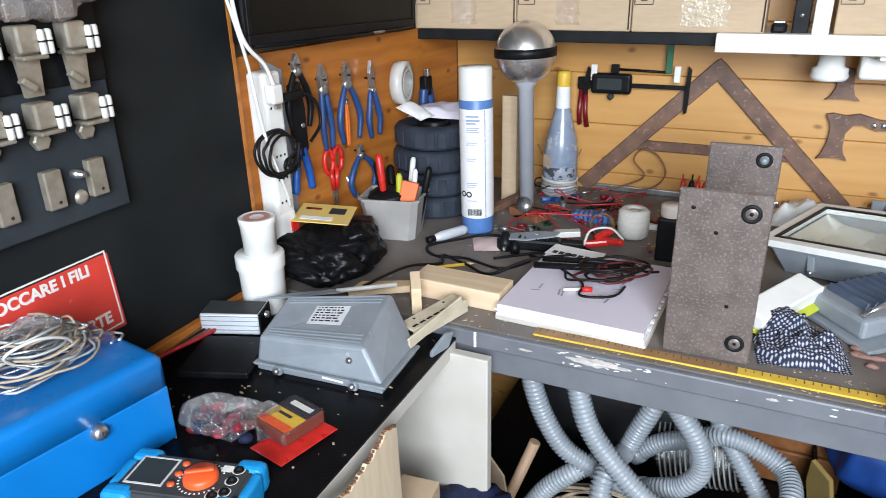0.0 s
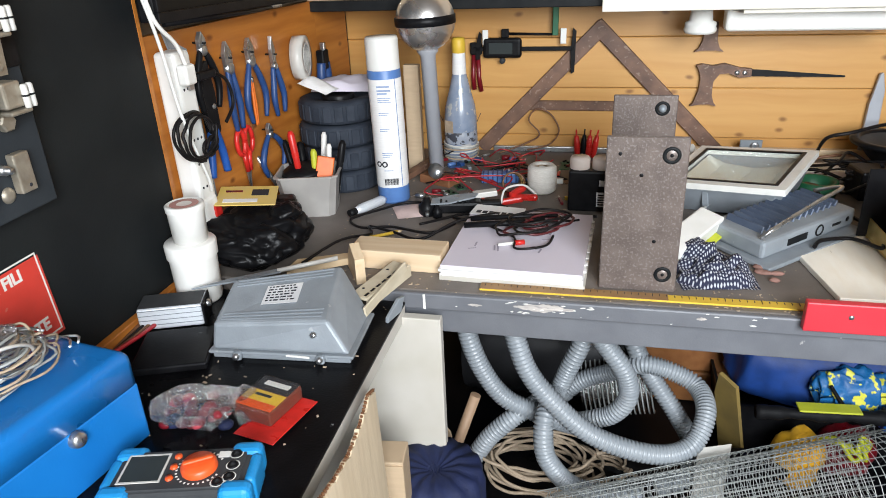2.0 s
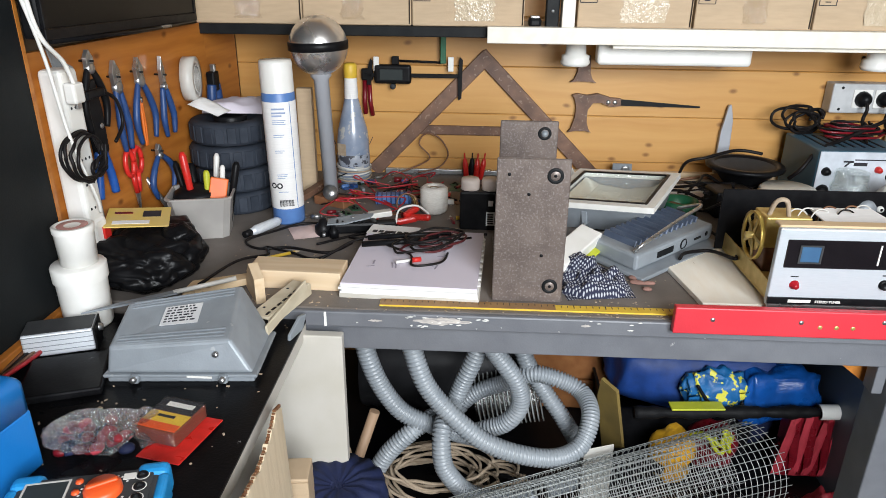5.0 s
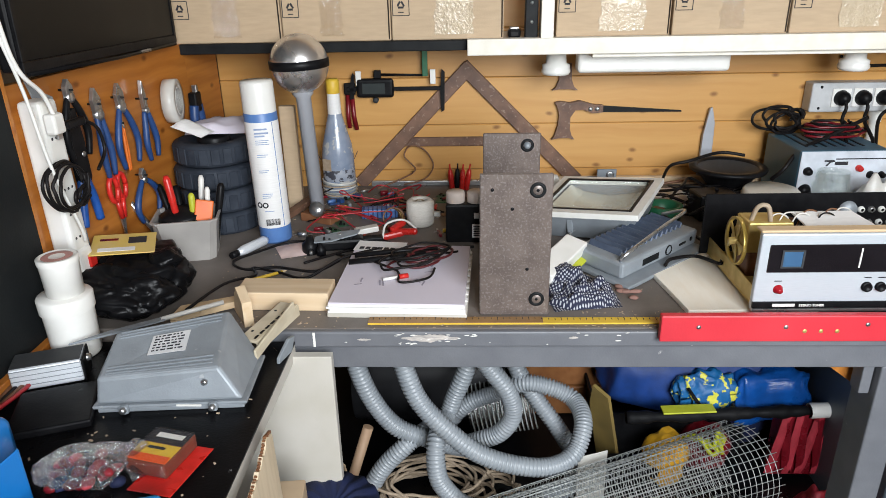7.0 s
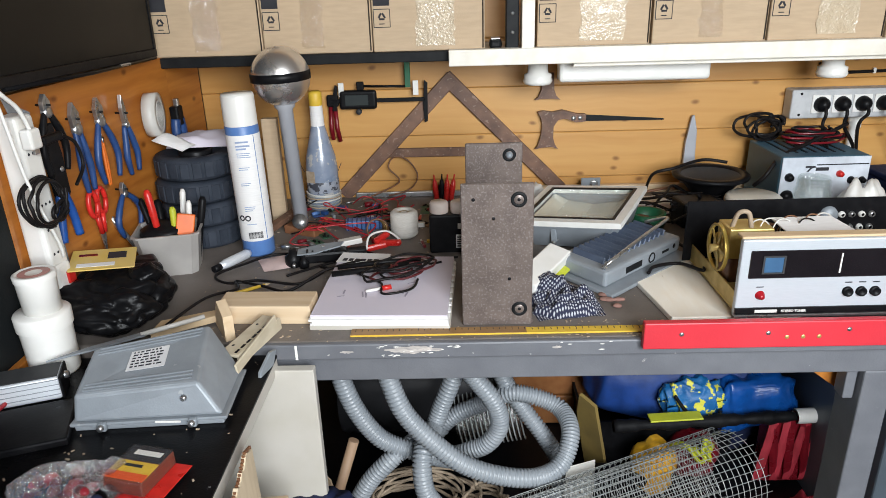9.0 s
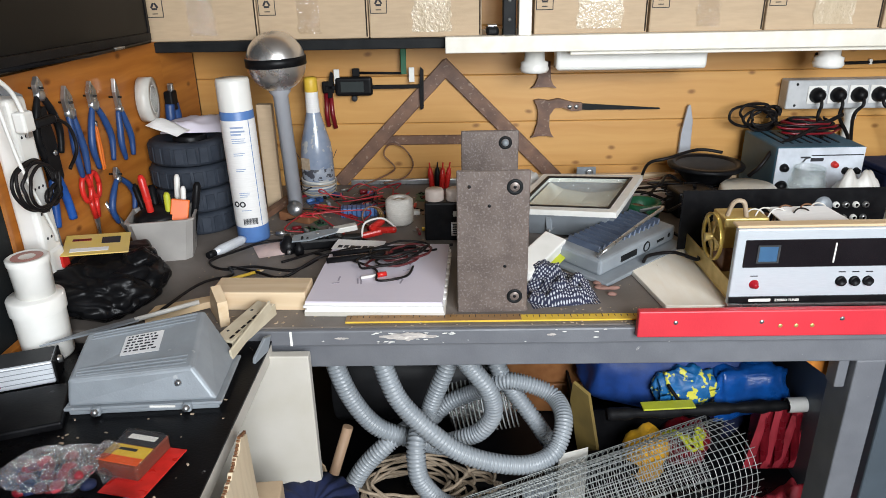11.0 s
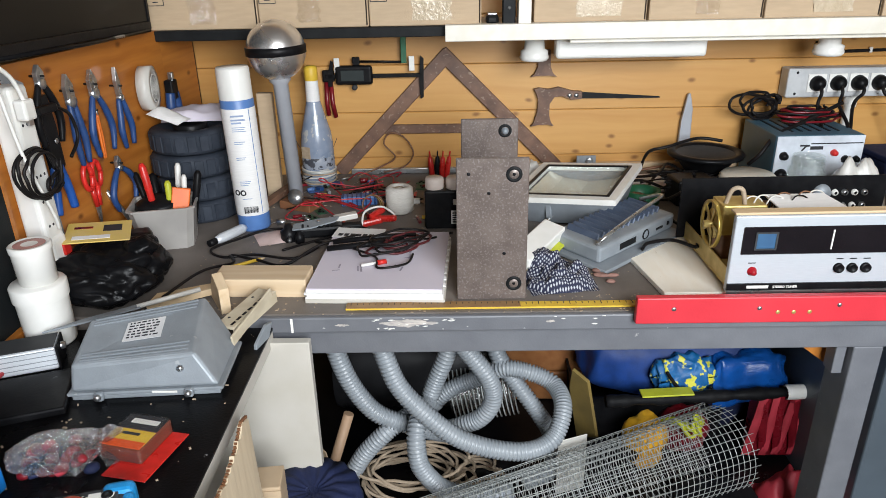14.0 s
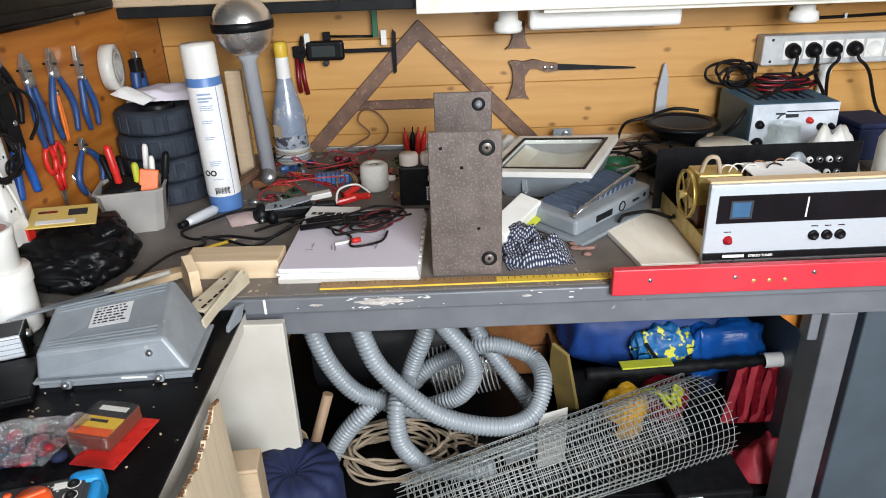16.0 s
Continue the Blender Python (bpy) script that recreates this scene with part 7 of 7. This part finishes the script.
for k in range(26):
    a = math.radians(30 + 300 * k / 25)
    part("scale_mark", bm_box(0.0028, 0.0022, 0.0003, (0, 0, 0)), WHITEINK, mm_, m=pose(0.022 + 0.0275 * math.cos(a), 0.0275 * math.sin(a), 0.0364, 0, 0, math.degrees(a)))
for x, y in ((0.062, 0.022), (0.062, 0.002), (0.062, -0.018), (0.05, -0.026)):
    part("test_socket", bm_lathe([(0.003, 0.0005), (0.0042, 0.002), (0.0062, 0.002), (0.007, 0)], 16, m=pose(x, y, 0.0363)), PLAST_K, mm_, "round black socket")
    part("socket_ring", bm_lathe([(0.0072, 0.0003), (0.008, 0.0005), (0.0086, 0.0003)], 16, m=pose(x, y, 0.0363)), WHITEINK, mm_)
part("inset_label", bm_box(0.014, 0.011, 0.0006, (0.047, 0.022, 0.0364)), WHITEINK, mm_)
for k in range(5):
    part("grip_rib", bm_box(0.004, 0.004, 0.018, (-0.03 + k * 0.015, -0.0395, 0.008), 0.001, 1), PLAST_K, mm_)

# bag of sweets and the battery blister
sw = thing("clear_bag", "crinkled clear bag of red and white sweets", "bag", pose(-0.224, -0.346, BT, 0, 0, 14))
rn = random.Random(8)
for k in range(26):
    part("sweet", blob(rn.uniform(0.007, 0.012), rn.uniform(0.006, 0.009), 0.006, k, 0.2, 60, 2), (DKRED, PINKR, DKRED, DKRED, NAVY, PINKR)[k % 6], sw, m=pose(rn.uniform(-0.045, 0.04), rn.uniform(-0.022, 0.022), rn.uniform(0.0, 0.02), 0, 0, rn.uniform(0, 180)))
part("film", crumpled(0.068, 0.040, 0.030, 14, 70), CRINKLE, sw, "crinkled clear film")
part("neck", cloth(16, 12, 0.05, 0.05, 0.03, 2.7, 40, 0.7), CRINKLE, sw, m=pose(0.065, 0.012, 0.004, 0, 0, 30))
bb = thing("battery_blister", "red and yellow battery blister pack", "blister pack", pose(-0.143, -0.322, BT, 0, 0, -14) @ Matrix.Diagonal((0.86, 0.86, 0.92, 1)))
part("card", bm_box(0.070, 0.104, 0.0016, (0.020, -0.004, 0.001), 0.0004, 1), REDG, bb, "red backing card", m=pose(0, 0, 0.001, 0, -2))
part("pack", bm_box(0.066, 0.075, 0.022, (-0.004, 0.010, 0.0045), 0.003), mat("dark_printed_card", (0.16, 0.045, 0.03), rough=0.35, bump=0.02), bb)
part("print_band", bm_box(0.064, 0.030, 0.0008, (-0.004, -0.002, 0.0266)), YELL, bb, "yellow printed band")
part("print_band", bm_box(0.064, 0.014, 0.0008, (-0.004, -0.0175, 0.0270)), DIAL, bb, "orange-red printed band")
part("print_band", bm_box(0.064, 0.030, 0.0008, (-0.004, 0.0305, 0.0263)), INK, bb)
part("print_bar", bm_box(0.044, 0.010, 0.0006, (-0.002, 0.032, 0.0267)), WHITEINK, bb)
part("print_bar", bm_box(0.028, 0.005, 0.0006, (-0.006, 0.004, 0.0274)), INK, bb)
part("print_band", bm_box(0.0008, 0.050, 0.018, (-0.0374, 0.004, 0.006)), YELL, bb)
part("print_band", bm_box(0.0012, 0.020, 0.018, (-0.0376, -0.012, 0.006)), REDG, bb)
part("blister", bm_box(0.072, 0.082, 0.026, (-0.004, 0.008, 0.0038), 0.006, 3), BLISTER, bb, "clear plastic blister")
rn = random.Random(12)
crumbs = thing("table_crumbs", "pale crumbs and paint flecks on the black table", "crumbs", kind="stuff")
cbm = bmesh.new()
for k in range(90):
    s = rn.uniform(0.0008, 0.0028)
    bm_box(s * rn.uniform(1, 2.5), s, s * 0.5, (0, 0, 0), bm=cbm, m=pose(rn.uniform(-0.40, -0.06), rn.uniform(-0.62, -0.03), BT, 0, 0, rn.uniform(0, 180)))
part("crumb", cbm, ROPE, crumbs)

# ---- in front of and under the side table ----
cf = thing("cardboard_sheet", "torn pale corrugated cardboard box wall", "cardboard")
sheet = bmesh.new()
rn = random.Random(3)
N = 40
lo, hi = [], []
for i in range(N + 1):
    u = i / N
    y = -0.258 - 0.33 * u
    x = -0.028 + 0.012 * math.sin(u * 2.2)
    z = 0.908 - 0.02 * math.sin(u * 5) + rn.uniform(-0.004, 0.004) - (0.02 * (1 - u * 12) if u < 0.08 else 0)
    for dx, row in ((0, lo), (0.006, hi)):
        row.append((sheet.verts.new((x + dx, y, z)), sheet.verts.new((x + dx + 0.03, y - 0.015, 0.02))))
for a, b in zip(range(N), range(1, N + 1)):
    sheet.faces.new((lo[a][0], lo[b][0], lo[b][1], lo[a][1]))
    sheet.faces.new((hi[a][0], hi[a][1], hi[b][1], hi[b][0]))
    sheet.faces.new((lo[a][0], hi[a][0], hi[b][0], lo[b][0]))
    sheet.faces.new((lo[a][1], lo[b][1], hi[b][1], hi[a][1]))
sheet.faces.new((lo[0][0], lo[0][1], hi[0][1], hi[0][0]))
sheet.faces.new((lo[N][0], hi[N][0], hi[N][1], lo[N][1]))
PALECARD = mat("pale_cardboard", (0.66, 0.54, 0.38), (0.60, 0.48, 0.33), 0.7, scale=15, stretch=(1, 8, 1), bump=0.08)
part("sheet", sheet, PALECARD, cf)
flute = bmesh.new()
for i in range(60):
    u = i / 60
    bm_box(0.0035, 0.0018, 0.004, (-0.025 + 0.012 * math.sin(u * 2.2), -0.258 - 0.33 * u, 0.907 - 0.02 * math.sin(u * 5) - (0.02 * (1 - u * 12) if u < 0.08 else 0)), bm=flute)
part("torn_edge", flute, BROWN, cf, "brown corrugated torn edge")
c2 = thing("cardboard_box", "brown cardboard box standing under the side table", "box", pose(-0.045, -0.175, 0, 0, 0, 6))
part("carton", bm_box(0.06, 0.05, 0.715, (0, 0, 0), 0.002), CARD, c2)
part("flap", bm_box(0.06, 0.002, 0.05, (0, -0.0265, 0.66)), CARD, c2)
nv = thing("navy_bag", "pleated navy blue fabric bag standing under the bench", "bag", pose(0.006, -0.085, 0))
nbm = bmesh.new()
rings = []
for r, z in ((0.07, 0), (0.08, 0.1), (0.084, 0.45), (0.083, 0.59), (0.076, 0.612), (0.04, 0.618), (0.012, 0.608)):
    rings.append([nbm.verts.new(((r + 0.0018 * math.sin(14 * a)) * math.cos(a), (r + 0.0018 * math.sin(14 * a)) * math.sin(a), z + 0.002 * math.sin(14 * a + 1) * (z > 0.5))) for a in [2 * math.pi * i / 72 for i in range(72)]])
for a, b in zip(rings, rings[1:]):
    for i in range(72):
        nbm.faces.new((a[i], a[(i + 1) % 72], b[(i + 1) % 72], b[i])).smooth = True
nbm.faces.new(rings[-1])
nbm.faces.new(rings[0][::-1])
part("fabric", nbm, NAVY, nv)

# ---- on the lower shelf ----
LS = 0.34


def hose(path, label, r=0.0200):
    o = thing("ribbed_hose", label, "hose", group="ribbed hoses")
    P = spline(path, 60)
    out, acc = [P[0]], 0.0
    for a, b in zip(P, P[1:]):
        acc += (b - a).length
        if acc > 0.0020:
            out.append(b)
            acc = 0.0
    part("tube", bm_tube(out, lambda i: r if i % 3 else r * 0.72, 16), HOSE, o)
    e, d = out[-1], (out[-1] - out[-3]).normalized()
    part("cuff", bm_tube([e - d * 0.02, e - d * 0.019, e + d * 0.004, e + d * 0.005], lambda i: (r * 0.9, r * 1.08, r * 1.08, r * 0.9)[i], 16), HOSE, o)
    return o


LH = "grey ribbed plastic hose looped on the lower shelf"
hose([(0.0, 0.22, 0.76), (0.011, 0.2, 0.703), (0.038, 0.2, 0.622), (0.084, 0.2, 0.555), (0.15, 0.205, 0.52), (0.206, 0.22, 0.49), (0.26, 0.27, 0.44)], LH)
hose([(0.095, 0.17, 0.78), (0.109, 0.155, 0.739), (0.137, 0.145, 0.662), (0.188, 0.14, 0.597), (0.252, 0.14, 0.537), (0.328, 0.145, 0.502), (0.406, 0.16, 0.485), (0.458, 0.19, 0.495), (0.483, 0.24, 0.535), (0.470, 0.30, 0.553), (0.419, 0.32, 0.572), (0.36, 0.33, 0.577), (0.304, 0.37, 0.525), (0.24, 0.38, 0.489), (0.19, 0.38, 0.44)], LH)
hose([(0.245, 0.28, 0.74), (0.237, 0.27, 0.667), (0.207, 0.265, 0.586), (0.19, 0.25, 0.545), (0.178, 0.19, 0.56), (0.170, 0.145, 0.55), (0.172, 0.125, 0.50), (0.185, 0.12, 0.466), (0.225, 0.12, 0.42), (0.289, 0.12, 0.405), (0.36, 0.14, 0.39)], LH)
hose([(0.245, 0.22, 0.74), (0.275, 0.22, 0.693), (0.32, 0.22, 0.625), (0.330, 0.225, 0.565), (0.304, 0.23, 0.517), (0.263, 0.24, 0.490), (0.22, 0.26, 0.46)], LH)
hose([(0.32, 0.36, 0.70), (0.344, 0.345, 0.612), (0.388, 0.335, 0.537), (0.439, 0.31, 0.47), (0.470, 0.28, 0.42), (0.46, 0.22, 0.385), (0.40, 0.2, 0.37)], LH)
hose([(0.15, 0.24, 0.52), (0.11, 0.2, 0.513), (0.055, 0.19, 0.458), (0.015, 0.18, 0.395), (-0.02, 0.17, 0.362)], LH)

rp2 = thing("rope_coil", "loose coil of beige rope on the lower shelf", "rope", pose(0.155, 0.215, LS + 0.006))
for k in range(9):
    part("turn", bm_tube(coil_path(0.115 - 0.006 * (k % 4), 0.075 - 0.004 * (k % 3), 1.02, 0.10, k * 1.7, n=20, z=0.0 + 0.0085 * k, rise=0.006), 0.0036, 7), ROPE, rp2, m=pose(0.008 * math.sin(k * 2.1), 0.008 * math.cos(k * 1.3), 0, 4 * math.sin(k), 5 * math.cos(k * 1.9)))
for k in range(4):
    part("turn", bm_tube(coil_path(0.05, 0.045, 1.0, 0.15, k + 40, n=18, z=0.01 * k, rise=0.006), 0.0036, 7), ROPE, rp2, m=pose(0.15, 0.01, 0.0, 0, -10))
st = thing("wooden_stick", "round brown wooden stick leaning under the bench", "stick")
part("stick", bm_tube([(-0.045, 0.14, 0.343), (0.028, 0.185, 0.565)], 0.011, 14), wood("brown_stick", (0.42, 0.28, 0.18), (0.33, 0.21, 0.13), 2, 0.6, False), st)
cb3 = thing("cardboard_piece", "small folded piece of brown cardboard", "cardboard", pose(0.0, 0.125, LS, 0, -14, -20))
part("piece", bm_slab([(-0.03, 0), (0.022, 0), (0.026, 0.17), (-0.018, 0.225)], 0.004, m=pose(0, 0, 0, 90)), CARD, cb3)

gm = thing("wire_mesh_roll", "roll of galvanised welded wire mesh", "wire mesh", lay((0.205, -0.015, 0.425), (0.855, 0.235, 0.436)))
ML = 0.69


def spiral(k):
    a = math.radians(-70 + 470 * k)
    r = 0.074 + 0.014 * k
    return Vector((0, r * math.cos(a), r * math.sin(a)))


flap = spiral(1.0)
NL = 46
for k in range(NL):
    p = spiral(k / (NL - 1))
    part("long_wire", bm_tube([p * 0.86 + Vector((-0.02 * math.sin(k), 0, 0)), p * 1.0 + Vector((ML / 2, 0, 0.002 * math.sin(k * 2.3))), p * 1.14 + Vector((ML + 0.004 * math.cos(k * 3), 0, 0))], 0.0009, 5), GALVW, gm)
ringm = mesh("cross_wire", bm_tube([spiral(i / 60) for i in range(61)] + [flap + Vector((0, -0.006 * i, -0.012 * i)) for i in range(1, 4)], 0.0009, 4), GALVW)
for k in range(50):
    o = new("cross_wire", ringm)
    o.parent = gm
    o.matrix_basis = pose(0.008 + k * 0.0137, 0, 0) @ Matrix.Diagonal((1, 0.86 + 0.28 * k / 49, 0.86 + 0.28 * k / 49, 1))

bl = thing("blue_nylon_bag", "large dark blue nylon bag under the bench", "bag", pose(0.775, 0.47, LS + 0.108))
part("fabric", pillow(0.225, 0.105, 0.085, 6.3, 0.11, 8, 0.6), BLUEBAG, bl)
bl_s = thing("storage_box", "dark plastic storage box holding bags", "box", pose(0.72, 0.50, LS))
part("box", tub_wall(0.34, 0.24, 0.36, 0.26, 0.125, 0.006), PLAST_K, bl_s)
PATT = mat("blue_yellow_print", (0.010, 0.13, 0.34), (0.008, 0.09, 0.26), 0.5, scale=30, bump=0.2, specks=(0.62, 0.58, 0.06), speck_amount=1.0, speck_scale=48, speck_size=0.44)
pt2 = thing("patterned_bag", "blue bag printed with yellow shapes", "bag", pose(0.775, 0.352, 0.480))
part("fabric", pillow(0.070, 0.034, 0.055, 1.3, 0.42, 24, 0.75, -0.02), PATT, pt2)
part("strap", bm_tube(spline([(-0.05, -0.034, 0.09), (-0.02, -0.040, 0.05), (0.03, -0.040, 0.012), (0.055, -0.034, 0.05)], 8), 0.004, 6), PLAST_K, pt2, "black strap")
ik = thing("blue_tarp_bag", "glossy bright blue woven plastic bag", "bag", pose(0.925, 0.362, 0.462))
part("fabric", pillow(0.088, 0.036, 0.066, 9.3, 0.22, 16, 0.5, 0.03), TARP, ik)
pl2 = thing("umbrella", "folded black umbrella with a white handle end", "umbrella", lay((0.585, 0.285, 0.516), (1.06, 0.297, 0.531)))
part("folded_canopy", bm_tube([(x * 0.01, 0, 0) for x in range(0, 41)], lambda i: 0.0130 + 0.0022 * math.sin(i * 0.6) + 0.0014 * math.sin(i * 1.7), 12), mat("black_umbrella_cloth", (0.007, 0.007, 0.008), rough=0.6, bump=0.3), pl2)
part("handle", bm_lathe([(0.0165, 0), (0.017, 0.004), (0.017, 0.06), (0.014, 0.066), (0, 0.066)], 20, m=pose(0.40, 0, 0, 0, 90)), PLAST_W, pl2, "white plastic handle")
part("ferrule", bm_lathe([(0.012, 0.066), (0.013, 0.074), (0, 0.075)], 16, m=pose(0.40, 0, 0, 0, 90)), PLAST_K, pl2)
part("label", bm_box(0.115, 0.030, 0.004, (0.135, 0.0, 0.0145), 0.001, 1), LIME, pl2, "lime yellow tag")
rb = thing("red_folders", "bundle of dark red plastic folders standing upright", "folders", pose(0.985, 0.29, LS))
rn = random.Random(15)
for k in range(7):
    part("folder", cloth(4, 10, 0.02, 0.17, 0.006, k * 1.3, 20), DKRED if k % 2 else PINKR, rb, m=pose(-0.055 + k * 0.017, 0.0, 0.105, 90, rn.uniform(-8, 8), 0) @ pose(0, 0, 0, 0, 0, 0))
part("folder", bm_box(0.10, 0.05, 0.17, (-0.004, 0.03, 0.01), 0.008), DKRED, rb)
rr_ = thing("red_fabric", "crumpled faded red fabric strip on the shelf", "fabric", pose(0.975, 0.165, LS + 0.0, 0, 0, -5))
part("fabric", cloth(30, 12, 0.15, 0.10, 0.085, 3.9, 26, 0.7), PINKR, rr_)
vb = thing("yellowed_board", "stained yellowish board leaning under the bench", "board", pose(0.565, 0.32, LS, 0, -14, 38))
part("board", bm_slab([(-0.034, 0), (0.034, 0), (0.030, 0.20), (0.012, 0.262), (-0.030, 0.25)], 0.008, m=pose(0, 0, 0.002, 90, 0, 90)), mat("yellowed_board", (0.30, 0.21, 0.06), (0.20, 0.14, 0.045), 0.6, scale=15, stain=0.4), vb)
bbx = thing("brown_wooden_crate", "orange brown wooden crate at the back of the shelf", "crate", pose(0.47, 0.62, LS))
for k in range(4):
    part("slat", bm_box(0.26, 0.16, 0.085, (0, 0, 0.002 + k * 0.09), 0.004), mat("red_brown_wood", (0.36, 0.15, 0.05), (0.27, 0.10, 0.03), 0.55) if k == 0 else bpy.data.materials["red_brown_wood"], bbx)
dr = thing("black_drum", "black ribbed duct lying at the back of the shelf", "duct", pose(-0.05, 0.55, LS + 0.135, 0, 90, 0))
part("duct", bm_lathe([((0.13 if i % 2 else 0.126), i * 0.012) for i in range(34)], 32), mat("black_duct", (0.02, 0.02, 0.022), rough=0.35, bump=0.05), dr)
spg = thing("silver_flexible_duct", "short see-through wire spring duct on the shelf", "duct", pose(0.24, 0.44, LS + 0.095, 0, 80, 0))
part("spring", bm_tube([(0.074 * math.cos(a), 0.074 * math.sin(a), 0.0105 * a / (2 * math.pi)) for a in [2 * math.pi * i / 24 for i in range(24 * 15)]], 0.0020, 5), GALVW, spg, "grey steel spring wire")
part("film", bm_lathe([(0.072, 0.0), (0.072, 0.155)], 32), SMOKY, spg, "smoky thin film")
bc = thing("black_clamp", "black plastic hardware piece on the shelf", "clamp", pose(0.565, 0.26, LS))
part("body", bm_box(0.05, 0.03, 0.09, (0, 0, 0), 0.006), PLAST_K, bc)
part("arm", bm_box(0.09, 0.02, 0.022, (0.03, 0, 0.05), 0.005), PLAST_K, bc, m=pose(0, 0, 0.02, 0, 25))
wpp = thing("frosted_plastic", "sheet of frosted pale plastic behind the mesh", "plastic sheet", pose(0.50, 0.2, LS, 0, 0, 20))
part("sheet", bm_box(0.07, 0.003, 0.145, (0, 0, 0.001), 0.001, 1), MAST, wpp)
yb2 = thing("yellow_plastic_bag", "crumpled yellow plastic bag on the shelf", "bag", pose(0.685, 0.30, LS))
part("film", blob(0.05, 0.04, 0.075, 2.9, 0.35, 60, 3, True, True), YELLB, yb2)
lb = thing("lime_net", "lime green plastic straps on the shelf", "straps", pose(0.765, 0.30, LS + 0.08))
for k in range(4):
    part("strap", bm_tube(spline([(-0.05 + 0.02 * k, 0, 0.03), (-0.02 + 0.02 * k, -0.02, 0.05 - 0.015 * k), (0.02, -0.02, 0.02 * k), (0.05, 0, 0.03)], 6), 0.005, 6), LIME, lb)
lb_ = thing("red_pouch", "small dark red pouch behind the mesh", "pouch", pose(0.79, 0.36, LS))
part("pouch", blob(0.06, 0.05, 0.06, 7.9, 0.25, 24, 4), DKRED, lb_)
nb2 = thing("navy_sack", "dark navy sack at the back of the shelf", "sack", pose(0.90, 0.48, LS))
part("sack", blob(0.09, 0.09, 0.10, 8.8, 0.2, 16, 4), NAVY, nb2)
dkc = thing("dark_case", "black plastic case lying under the mesh", "case", pose(0.80, 0.115, LS, 0, 0, 2))
part("body", bm_box(0.16, 0.14, 0.05, (0.0, 0, 0), 0.006), PLAST_K, dkc)
part("catch", bm_box(0.03, 0.004, 0.012, (-0.04, -0.0715, 0.032), 0.001, 1), STEEL, dkc)

# ---- last small clutter ----
GREENB = mat("green_circuit_board", (0.03, 0.12, 0.06), (0.025, 0.09, 0.045), 0.45, scale=90, bump=0.1)
rn = random.Random(101)
for k in range(34):
    x, y = rn.uniform(-0.13, 0.19), rn.uniform(0.40, 0.74)
    if (x + 0.115) ** 2 + (y - 0.528) ** 2 < 0.0045 or (x - 0.13) ** 2 + (y - 0.487) ** 2 < 0.0018:
        continue
    o = thing("loose_component", "loose electronic component on the bench", "component", pose(x, y, TOP, 0, 0, rn.uniform(0, 180)), group="loose components")
    if k % 3 == 0:
        part("board", bm_box(rn.uniform(0.02, 0.045), rn.uniform(0.015, 0.03), 0.002, (0, 0, 0), 0.0004, 1), GREENB if k % 2 else BROWN, o)
        for j in range(4):
            part("chip", bm_box(0.006, 0.004, 0.003, (rn.uniform(-0.009, 0.009), rn.uniform(-0.006, 0.006), 0.002), 0.0005, 1), PLAST_K, o)
    elif k % 3 == 1:
        r = rn.uniform(0.003, 0.007)
        part("body", bm_lathe([(0, 0), (r, 0), (r, 0.02), (0, 0.02)], 12, m=pose(0, 0, r, 0, 90)), rn.choice([BLUEL, PLAST_K, DKRED, STEEL, YELL]), o)
        part("lead", bm_tube([(0.02, 0, r), (0.04, 0.004, 0.002)], 0.0007, 4), STEEL, o)
        part("lead", bm_tube([(0, 0, r), (-0.02, -0.003, 0.002)], 0.0007, 4), STEEL, o)
    else:
        part("clip", bm_box(0.03, 0.007, 0.007, (0, 0, 0), 0.002), rn.choice([REDG, PLAST_K, DKRED]), o)
        part("jaw", bm_box(0.016, 0.004, 0.004, (0.022, 0, 0.001), 0.001, 1), STEEL, o)
dust = thing("bench_crumbs", "pale sawdust and solder crumbs on the worktop", "crumbs", kind="stuff")
dbm = bmesh.new()
for k in range(420):
    s_ = rn.uniform(0.0007, 0.0024)
    bm_box(s_ * rn.uniform(1, 3), s_, s_ * 0.5, (0, 0, 0), bm=dbm, m=pose(rn.uniform(-0.25, 0.62), rn.uniform(0.045, 0.75) if k % 3 else rn.uniform(-0.001, 0.06), TOP, 0, 0, rn.uniform(0, 180)))
part("crumb", dbm, ROPE, dust)
for k, (pts, mm) in enumerate([([(0.78, 0.60, 0.905), (0.83, 0.55, 0.95), (0.90, 0.60, 0.93), (0.86, 0.66, 0.91), (0.77, 0.66, 0.93), (0.72, 0.60, 0.906)], CABLE_K),
                               ([(0.70, 0.70, 0.906), (0.75, 0.63, 0.935), (0.80, 0.70, 0.94), (0.84, 0.60, 0.92), (0.80, 0.52, 0.97)], CABLE_K),
                               ([(0.62, 0.62, 0.906), (0.70, 0.60, 0.93), (0.76, 0.56, 0.92), (0.78, 0.48, 0.95), (0.72, 0.44, 0.935)], CABLE_K),
                               ([(0.66, 0.66, 0.906), (0.71, 0.70, 0.92), (0.78, 0.71, 0.93), (0.83, 0.74, 0.92)], BROWN)]):
    o = thing("tangled_cable", "dark cable tangled behind the tuner", "cable", group="cables behind the tuner")
    part("cable", bm_tube(spline(pts, 9), 0.0036, 7), mm, o)
